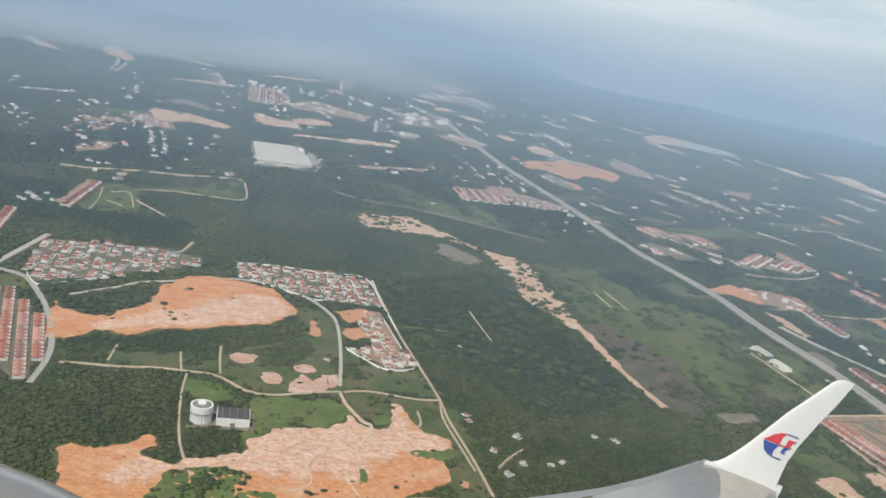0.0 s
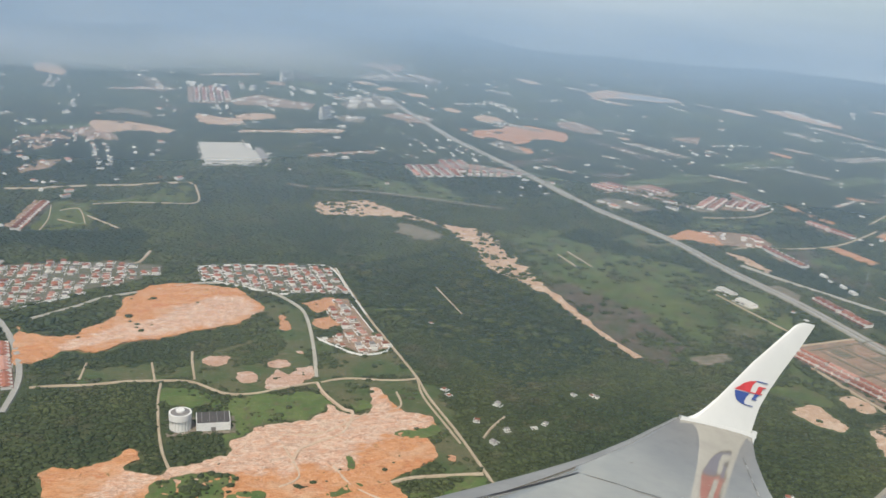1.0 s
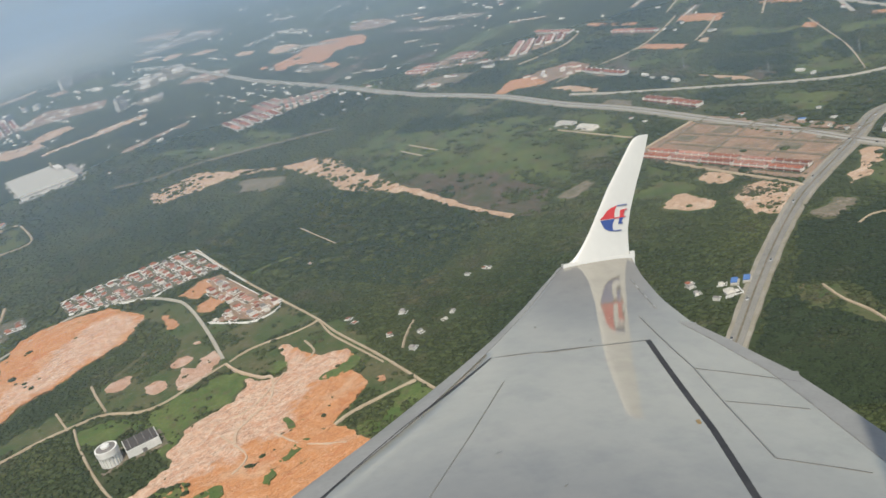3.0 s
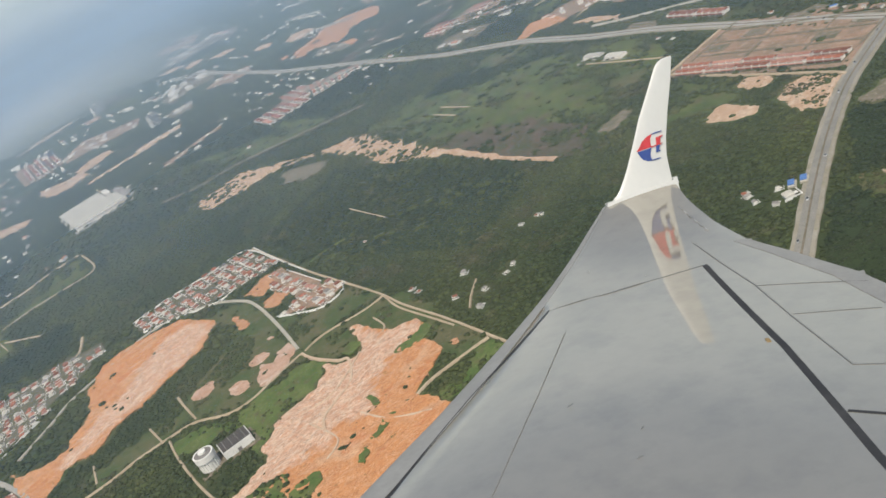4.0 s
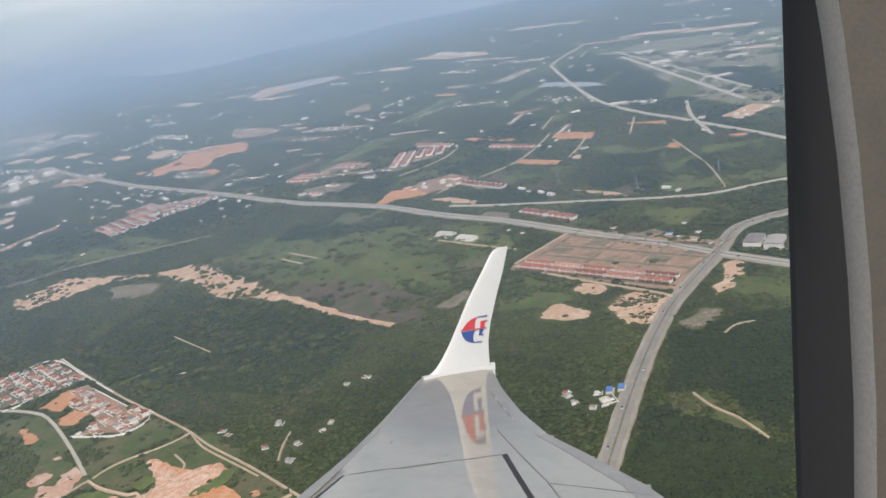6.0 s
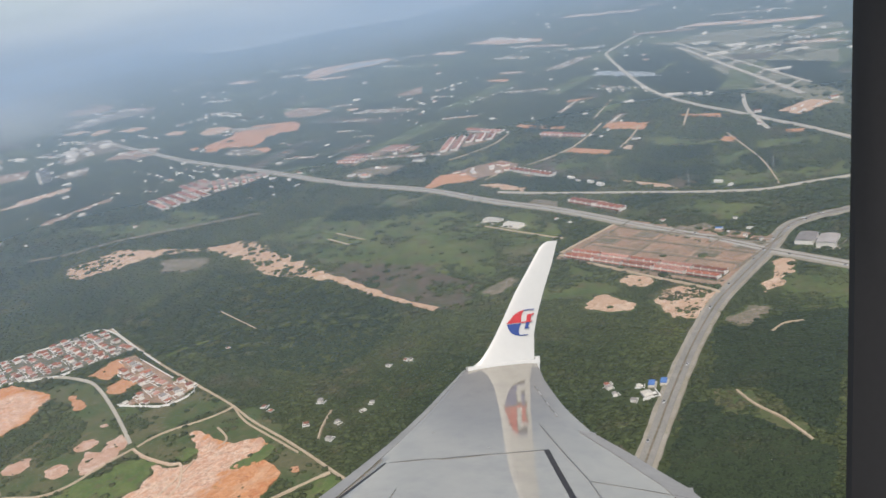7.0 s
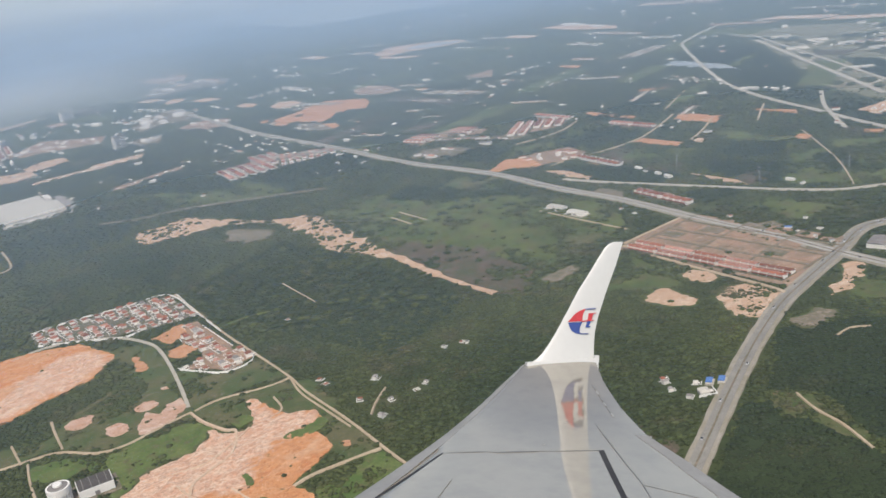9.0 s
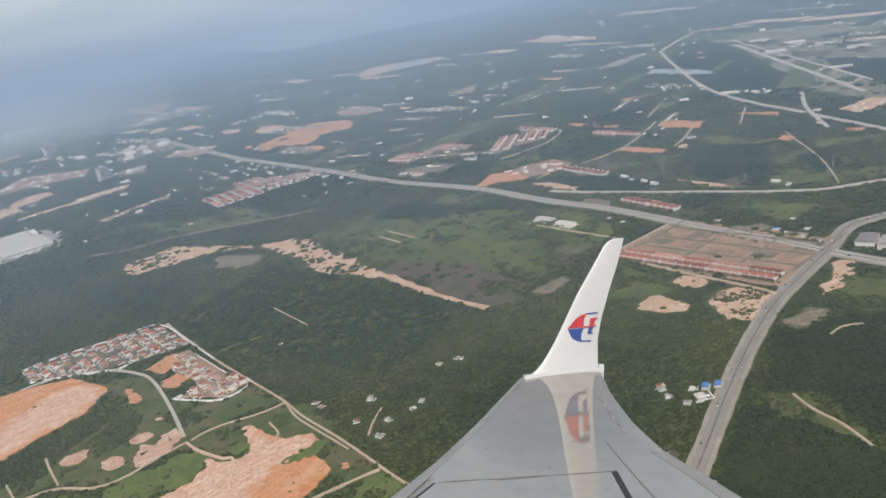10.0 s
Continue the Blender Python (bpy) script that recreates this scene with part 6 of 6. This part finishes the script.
estate_wall([(98, 1231), (151, 1234), (211, 1222), (271, 1212), (275, 1112)])
estate_wall([(205, 962), (222, 932), (243, 909), (275, 919), (271, 971), (267, 1062)])
estate_wall([(99, 1179), (148, 1142), (183, 1113), (211, 1113)])
estate_wall([(280, 1205), (277, 1114), (277, 1024)])
estate_wall([(254, 1104), (248, 1152), (250, 1188)])
estate_wall([(-149, 1138), (-130, 1091), (-93, 1111), (-55, 1134)])
estate_wall([(-101, 942), (-101, 885)])

for ob in PROTOTYPES:
    for o in (*ob.children_recursive, ob):
        bpy.data.objects.remove(o)


# ---- woods ----
def clumps(name, places, sizes, material, label, level, relief, lift):
    """Many tree crowns in one mesh: lumpy low domes with ragged edges."""
    bm = bmesh.new()
    bmesh.ops.create_icosphere(bm, subdivisions=level, radius=1.0)
    bmesh.ops.delete(bm, geom=[q for q in bm.faces if q.calc_center_median().z < -0.5], context="FACES")
    bm.verts.index_update()
    v0 = np.array([v.co[:] for v in bm.verts])
    f0 = np.array([[v.index for v in f.verts] for f in bm.faces])
    bm.free()
    k, n = len(places), len(v0)
    r = np.random.default_rng(5)
    v = v0[None] * (1 + r.uniform(-0.28, 0.28, (k, n, 1)))
    a = r.uniform(0, 6.283, k)
    c, s = np.cos(a)[:, None], np.sin(a)[:, None]
    x, y = v[:, :, 0] * c - v[:, :, 1] * s, v[:, :, 0] * s + v[:, :, 1] * c
    tall = r.uniform(0.85, 1.2, (k, 1))
    v = np.stack([x * sizes[:, None] + places[:, :1], y * sizes[:, None] + places[:, 1:], v[:, :, 2] * relief * sizes[:, None] + 0.42 * sizes.mean() * tall + lift[:, None]], -1).reshape(-1, 3)
    f = (f0[None] + (np.arange(k) * n)[:, None, None]).reshape(-1, 3)
    me = bpy.data.meshes.new(name)
    me.vertices.add(len(v))
    me.vertices.foreach_set("co", v.ravel())
    me.loops.add(f.size)
    me.loops.foreach_set("vertex_index", f.ravel().astype(np.int32))
    me.polygons.add(len(f))
    me.polygons.foreach_set("loop_start", np.arange(0, f.size, 3, dtype=np.int32))
    me.update(calc_edges=True)
    me.shade_smooth()
    me.materials.append(material)
    return tagged(new(name, me), label, "trees", kind="stuff")


def road_gap(pts, extra):
    hit = np.zeros(len(pts), bool)
    for line, w in ROADS:
        lo, hi = line.min(0) - 30, line.max(0) + 30
        near = np.where(((pts > lo) & (pts < hi)).all(1))[0]
        if len(near):
            d = np.linalg.norm(pts[near, None] - line[None], axis=2)
            seg = np.linalg.norm(np.diff(line, axis=0), axis=1).max() / 2
            fine = np.concatenate([line[:-1] + (line[1:] - line[:-1]) * t for t in np.arange(0, 1, 0.12)])
            d = np.linalg.norm(pts[near, None] - fine[None], axis=2).min(1)
            hit[near] |= d < w / 2 + extra + (3.2 if w in (15.0, 14.5) else 0.0)
    return hit


def plant():
    r = np.random.default_rng(3)
    built = np.array(BUILT)

    def field(step, near, far):
        ys, xs = np.mgrid[250:2700:step, -500:2300:step]
        p = np.stack([xs.ravel(), ys.ravel()], 1).astype(float)
        p += r.uniform(-0.52, 0.52, p.shape) * step
        d, az = np.hypot(p[:, 0], p[:, 1]), np.degrees(np.arctan2(p[:, 0], p[:, 1]))
        return p[(d > near) & (d <= far) & (az > -13) & (az < 69)]

    for near, far, step, size, level, relief in ((330, 650, 2.25, 1.65, 1, 0.27), (650, 1000, 3.1, 2.35, 1, 0.28), (1000, 1650, 5.0, 3.9, 1, 0.24), (1650, 2600, 9.5, 6.0, 1, 0.2)):
        p = field(step, near, far)
        open_ground, meadow, wood, palms = (np.zeros(len(p), bool) for _ in range(4))
        for q, kind in COVER:
            m = inside(p, q)
            open_ground[m], meadow[m], palms[m] = kind is BARE_GROUND, kind is MEADOWS, kind is PALM_BLOCKS
        for q in WOODS:
            wood |= inside(p, q)
        copse = np.zeros(len(p), bool)
        for q in COPSES:
            copse |= inside(p, q)
        wood = (wood & ~meadow) | palms | copse
        sandy = np.zeros(len(p), bool)
        for q in SANDY:
            sandy |= inside(p, q)
        patchy = np.array([noise.fractal((x * 0.012, y * 0.012, 0.3), 1.0, 2.0, 3) for x, y in p])
        tufts = np.array([noise.noise((x * 0.05, y * 0.05, 4.4)) for x, y in p])
        keep = r.random(len(p)) < np.where(wood, np.clip(0.88 + patchy * 0.3 + tufts * 0.35, 0.4, 0.99), np.where(meadow & ~wood, np.clip(patchy * 1.5 + tufts * 1.3 + np.where(p[:, 0] < 320, -0.3, 0.1), 0.015, 0.85), np.clip(0.72 + patchy * 0.6, 0.2, 0.95)))
        keep &= ~open_ground | (r.random(len(p)) < 0.004 + 0.05 * (patchy > 0.42) + np.where(sandy, np.clip(tufts * 2.0 + 0.22, 0.05, 0.8), 0))
        bald = np.zeros(len(p), bool)
        for q in FRINGES:
            bald |= inside(p, q)
        keep &= ~bald | open_ground | (r.random(len(p)) < np.clip(0.25 + tufts, 0.08, 0.7))
        keep &= ~road_gap(p, size * 0.8)
        p = p[keep]
        for i in range(0, len(built), 200):
            b = built[i:i + 200]
            p = p[(np.abs(p[:, None] - b[None]).max(2) > 8).all(1)]
        s = size * (0.55 + 1.25 * r.random(len(p)) ** 3)
        plantation = np.zeros(len(p), bool)
        for q in PALM_BLOCKS:
            plantation |= inside(p, q)
        plantation &= (p[:, 0] > 600) | (p[:, 0] < 150) | (p[:, 1] < 620) | (r.random(len(p)) < 0.6)
        lift = np.where(inside(p, np.array(COPSES[1], float)), 1.6, 0.0)
        clumps("woodland", p[~plantation], s[~plantation], LEAVES, "dense green tropical woodland canopy", level, relief, lift[~plantation])
        if plantation.any():
            clumps("plantation", p[plantation], s[plantation] * 0.95, PALMS, "dark rows of oil palms", level, relief, lift[plantation])


plant()

# ---- the aircraft ----
S = 1.4
WING_E, WING_B, WING_N = Vector((0.6928, 0.6943, -0.1947)), Vector((-0.6917, 0.7162, 0.0929)), Vector((0.204, 0.0704, 0.9764))
WING_O = Vector((6.2045, 9.2756, -5.298)) * S + Vector((0, 0, EYE_Z))
wing = thing("aircraft_wing", "grey airliner wing with a white upturned winglet, streaked with dirt", "aircraft wing")
wing.matrix_basis = Matrix.Translation(WING_O) @ Matrix((WING_E, WING_B, WING_N)).transposed().to_4x4()
LEAD_ENDS = [(0.01, 0.0), (-0.57, 0.19), (-1.38, 0.39), (-2.17, 0.57), (-2.8, 0.73), (-3.83, 0.97), (-4.84, 1.19), (-6.01, 1.52), (-7.92, 2.18), (-10.0, 2.65), (-13.0, 3.7)]
TRAIL_ENDS = [(0.43, -0.97), (-0.1, -1.12), (-0.84, -1.4), (-1.53, -1.73), (-2.05, -2.12), (-2.91, -2.67), (-3.69, -2.99), (-4.97, -3.44), (-6.93, -4.16), (-8.99, -5.02), (-12.0, -6.0)]


def denser(line):
    p = [Vector(q) for q in line]
    return [tuple(a.lerp(b, k / 3)) for a, b in zip(p, p[1:]) for k in range(3)] + [tuple(p[-1])]


LEAD, TRAIL = denser(LEAD_ENDS), denser(TRAIL_ENDS)
UPPER = [(0.0, -0.075), (0.008, -0.045), (0.025, -0.024), (0.05, -0.012), (0.09, -0.004), (0.14, 0.0), (0.3, 0.002), (0.5, 0.002), (0.7, 0.0), (0.85, -0.004), (0.95, -0.012), (1.0, -0.02)]
LOWER = [(1.0, -0.026), (0.8, -0.05), (0.5, -0.1), (0.2, -0.115), (0.05, -0.1), (0.0, -0.075)]


def loft(rows, material, name, parent, closed=True, label=""):
    bm = bmesh.new()
    v = [[bm.verts.new(c) for c in row] for row in rows]
    k = len(rows[0])
    for a, b in zip(v, v[1:]):
        for i in range(k if closed else k - 1):
            bm.faces.new((a[i], a[(i + 1) % k], b[(i + 1) % k], b[i]))
    if closed:
        bm.faces.new(v[0])
        bm.faces.new(v[-1])
    bmesh.ops.recalc_face_normals(bm, faces=bm.faces)
    ob = part(name, bm, material, parent, label)
    ob.data.shade_smooth()
    ob.data.set_sharp_from_angle(angle=radians(35))
    return ob


SLOPES = [(-13, -0.02), (-8, -0.02), (-6, -0.04), (-4.4, -0.062), (-2.85, -0.03), (-1.75, 0.02), (-0.8, 0.09), (-0.4, 0.14), (0, 0.2), (0.5, 0.2), (1, 0.1)]      # rise of the skin along the span


def skin_height(u, v):
    """The upper skin: swept up towards the tip, lower inboard, gently domed from front to back."""
    z, at = 0.0, 0.0
    step = 0.05 if u > 0 else -0.05
    while abs(at - u) > 1e-6:
        nxt = at + step if abs(u - at) > 0.05 else u
        z += float(np.interp((at + nxt) / 2, [k for k, _ in SLOPES], [g for _, g in SLOPES])) * (nxt - at)
        at = nxt
    return z - 0.09 * (math.sqrt((v + 0.15) ** 2 + 0.06) - 0.245)


def wing_section(lead, trail, profile, lift=0.0):
    a, b = Vector((*lead, 0)), Vector((*trail, 0))
    c = min((b - a).length, 1.5)
    return [tuple((a.lerp(b, f) + Vector((0, 0, z * c + lift + skin_height(*a.lerp(b, f).xy)))) * S) for f, z in profile]


skin = loft([wing_section(a, b, UPPER[4:] + LOWER[:-1] + [(0.03, -0.09)]) for a, b in zip(LEAD, TRAIL)], WING, "wing_skin", wing)
loft([wing_section(a, b, UPPER[:5], 0.002) for a, b in zip(LEAD, TRAIL)], BARE, "leading_edge", wing, False, "bare metal leading edge")
loft([wing_section(a, b, [(0.935, -0.0108), (0.95, -0.012), (1.0, -0.02)], 0.003) for a, b in zip(LEAD[9:], TRAIL[9:])], BARE, "trailing_edge", wing, False, "pale worn trailing edge")


def camber(u, v):
    """Height of the upper profile at a place on the wing's plan."""
    a = np.interp(u, [q[0] for q in LEAD[::-1]], [q[1] for q in LEAD[::-1]])
    b = np.interp(u, [q[0] for q in TRAIL[::-1]], [q[1] for q in TRAIL[::-1]])
    share = float(np.clip((a - v) / max(a - b, 0.01), 0, 1))
    return float(np.interp(share, [k for k, _ in UPPER], [z for _, z in UPPER])) * min(a - b, 1.5) - 0.001


def strip(name, line, width, material, lift=0.004, label=""):
    """A seam or seal that lies on the wing's upper skin."""
    ends = [Vector((*q, 0)) for q in line]
    p = [a.lerp(b, k / 6) for a, b in zip(ends, ends[1:]) for k in range(6)] + [ends[-1]]
    rows = []
    for i, q in enumerate(p):
        d = (p[min(i + 1, len(p) - 1)] - p[max(i - 1, 0)]).normalized()
        s = Vector((-d.y, d.x, 0)) * width / 2
        q = q + Vector((0, 0, skin_height(q.x, q.y) + camber(q.x, q.y)))
        up = Vector((0, 0, lift))
        rows.append([tuple((q - s) * S), tuple((q - s + up) * S), tuple((q + s + up) * S), tuple((q + s) * S)])
    return loft(rows, material, name, wing, True, label)


strip("slat_seal", [(-2.83, 0.35), (-4.66, 0.81), (-6.2, 1.11), (-9.0, 1.86)], 0.055, SEAL, label="black rubber seal along the slat")
strip("spoiler_seal", [(-2.26, -1.26), (-4.63, -1.86), (-6.49, -2.25), (-8.95, -2.84)], 0.06, SEAL, label="black rubber seal ahead of the flap")
strip("panel_seam", [(-2.83, 0.35), (-2.77, -0.22), (-2.48, -0.84), (-2.26, -1.26)], 0.013, SEAM)
strip("aileron_seam", [(-1.51, -1.15), (-3.02, -1.72), (-3.97, -1.98), (-5.13, -2.31)], 0.012, SEAM)
strip("flap_seam", [(-5.13, -2.31), (-5.25, -2.98)], 0.010, SEAM)
strip("flap_seam", [(-3.92, -1.99), (-3.96, -2.7)], 0.010, SEAM)
strip("flap_seam", [(-3.06, -1.74), (-3.22, -2.71)], 0.009, SEAM)
strip("flap_gap", [(-5.89, -2.17), (-6.14, -2.85)], 0.03, SEAL)
strip("rib_seam", [(-3.64, 0.08), (-5.05, 0.12), (-6.56, 0.2), (-9.12, 0.46)], 0.004, FAINT)
strip("slat_seam", [(-0.36, 0.0), (-1.59, 0.24), (-2.76, 0.5), (-3.88, 0.75), (-5.38, 1.05)], 0.01, SEAM)
for i in range(6):
    a = Vector((-0.33, -1.01)).lerp(Vector((-1.24, -1.35)), i / 6)
    b = Vector((-0.33, -1.01)).lerp(Vector((-1.24, -1.35)), (i + 0.55) / 6)
    strip("tab_hinge", [tuple(a), tuple(b)], 0.018, BARE if i % 2 else SEAM, 0.006)
rng = random.Random(4)
for i in range(7):
    u = rng.uniform(-7.5, -0.8)
    v = rng.uniform(-0.9, 0.25)
    strip("scuff_mark", [(u, v), (u + rng.uniform(0.02, 0.06), v - rng.uniform(0.01, 0.04))], 0.006, FAINT, 0.003)
strip("fuel_cap", [(-4.45, -1.74), (-4.52, -1.755)], 0.032, surface("brass_stain", (0.3, 0.2, 0.08), None, 2.0, 0.5), 0.008, "brown-stained fastener")
for q in ((-1.58, -1.75), (-2.18, -2.18), (-2.95, -2.69)):
    bm = box(bmesh.new(), (q[0] - 0.1) * S, (q[1] - 0.03) * S, skin_height(*q) * S - 0.08, (q[0] + 0.04) * S, (q[1] + 0.06) * S, skin_height(*q) * S - 0.04)
    part("track_fairing", bm, BARE, wing)

CH, UP = Vector((0.39, -0.92, 0.0)).normalized(), Vector((0.2079, 0.0, 0.9781))
WN = CH.cross(UP).normalized()
if WN.x > 0:
    WN = -WN
FIN = [(0.08, 0.0, 1.03), (0.18, 0.03, 1.035), (0.26, 0.08, 1.04), (0.32, 0.14, 1.04), (0.395, 0.24, 1.04), (0.485, 0.38, 1.045), (0.605, 0.6, 1.09), (0.79, 0.95, 1.2), (1.0, 1.28, 1.32), (1.15, 1.52, 1.39), (1.2, 1.57, 1.405), (1.27, 1.6, 1.41)]
ROUND = [(0.0, 0.0), (0.02, 0.3), (0.08, 0.6), (0.25, 0.95), (0.5, 0.9), (0.8, 0.45), (1.0, 0.08), (0.8, -0.45), (0.5, -0.9), (0.25, -0.95), (0.08, -0.6), (0.02, -0.3)]
rows = []
for a, h, b in FIN:
    t = 0.035 * (b - a) + (0.006 if h < 1.58 else 0.0)
    rows.append([tuple((CH * (a + f * (b - a)) + UP * h + WN * (z * t)) * S) for f, z in ROUND])
fin = loft(rows, WINGLET, "winglet", wing, True, "white upturned winglet with a red and blue emblem")
rows = [[tuple((CH * a + UP * h + WN * z) * S) for h, z in ((-0.12, -0.06), (-0.12, 0.07), (0.035, 0.06), (0.035, -0.05))] for a in (0.1, 0.3, 0.7, 1.09)]
loft(rows, WINGLET, "root_fairing", wing, True)
rows = [[tuple((CH * a + UP * h + WN * z) * S) for h, z in ((-0.02, -0.05), (-0.02, 0.06), (0.07, 0.05), (0.07, -0.04))] for a in (1.04, 1.1)]
loft(rows, WINGLET, "tail_lamp", wing, True, "white rear lamp housing")


def emblem(name, outline, material):
    """A flat painted shape on the winglet's inner face."""
    bm = bmesh.new()
    face = []
    for a, h in outline:
        face.append(bm.verts.new((CH * (0.652 + (a - 0.665) * 0.88) + UP * (h - 0.012) + WN * 0.03) * S))
    bm.faces.new(face)
    got = bmesh.ops.extrude_face_region(bm, geom=bm.faces[:])
    bmesh.ops.translate(bm, vec=WN * -0.03, verts=[g for g in got["geom"] if isinstance(g, bmesh.types.BMVert)])
    bmesh.ops.recalc_face_normals(bm, faces=bm.faces)
    return part(name, bm, material, fin)


emblem("emblem_upper", [(0.665, 0.555), (0.72, 0.60), (0.78, 0.66), (0.86, 0.70), (0.95, 0.72), (0.91, 0.66), (0.90, 0.60), (0.90, 0.555)], RED)
emblem("emblem_lower", [(0.675, 0.545), (0.90, 0.545), (0.865, 0.48), (0.86, 0.42), (0.88, 0.38), (0.80, 0.395), (0.735, 0.43), (0.70, 0.48)], BLUE)
emblem("emblem_top_line", [(0.95, 0.722), (1.11, 0.722), (1.11, 0.712), (0.94, 0.71)], BLUE)
emblem("emblem_base_line", [(0.87, 0.392), (1.0, 0.39), (1.0, 0.38), (0.87, 0.38)], BLUE)
emblem("emblem_bar_upper", [(0.985, 0.56), (1.045, 0.56), (1.07, 0.645), (1.11, 0.65), (1.11, 0.66), (1.0, 0.655)], RED)
emblem("emblem_bar_lower", [(0.955, 0.47), (1.03, 0.47), (1.03, 0.48), (1.0, 0.485), (1.04, 0.55), (0.98, 0.55)], BLUE)
emblem("emblem_cross_line", [(0.90, 0.562), (1.08, 0.566), (1.08, 0.556), (0.90, 0.546)], RED)


# ---- the engine and the cabin window ----
def engine():
    """The upper side of an engine cowl, ahead of and below the wing."""
    ob = thing("engine_nacelle", "smooth grey engine cowl beside the wing", "aircraft engine")
    prof = [(-2.4, 0.55), (-1.8, 0.78), (-1.0, 0.93), (0.0, 1.0), (0.9, 0.98), (1.5, 0.9), (1.75, 0.8), (1.7, 0.72)]
    rows = [[(x, r * math.cos(2 * math.pi * k / 40), r * math.sin(2 * math.pi * k / 40)) for k in range(40)] for x, r in prof]
    loft(rows, WING, "cowl", ob)
    for x, r in ((-0.98, 0.937), (0.55, 0.994)):
        loft([[(x + e, (r + 0.003) * math.cos(2 * math.pi * k / 40), (r + 0.003) * math.sin(2 * math.pi * k / 40)) for k in range(40)] for e in (-0.012, 0.012)], SEAM, "cowl_seam", ob)
    ob.matrix_basis = Matrix.Translation((-1.68, 6.2, EYE_Z - 5.2)) @ Vector((-0.906, 0.39, 0.161)).to_track_quat("X", "Z").to_matrix().to_4x4()
    return ob


def cabin_window():
    """One side of the window's surround; the cabin's shade is put into its colours."""
    ob = thing("window_surround", "dark window reveal and beige plastic trim with cabin shade painted in", "window frame")
    ys = [1.25, 1.1, 0.7, 0.3, -0.1, -0.5, -0.9, -1.15]

    def edge(y, off):
        if off == 0.0:
            return 1.203 - 0.03 * y
        return 1.15 - 0.078 * y - 0.05 * y * y + off
    for name, a, b, z0, z1, m in (("reveal", 0.0, 0.185, -3.25, -3.15, SHADED_REVEAL), ("trim_edge", 0.185, 0.215, -3.15, -3.05, TRIM), ("trim", 0.215, 0.55, -3.06, -3.02, SHADED_LINER)):
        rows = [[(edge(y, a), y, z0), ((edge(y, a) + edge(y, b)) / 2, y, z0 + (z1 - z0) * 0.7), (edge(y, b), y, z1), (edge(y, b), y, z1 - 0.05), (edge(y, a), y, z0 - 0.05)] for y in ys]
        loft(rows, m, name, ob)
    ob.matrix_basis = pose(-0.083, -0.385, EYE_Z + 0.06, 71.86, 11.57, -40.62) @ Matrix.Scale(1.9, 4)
    return ob


engine()
cabin_window()
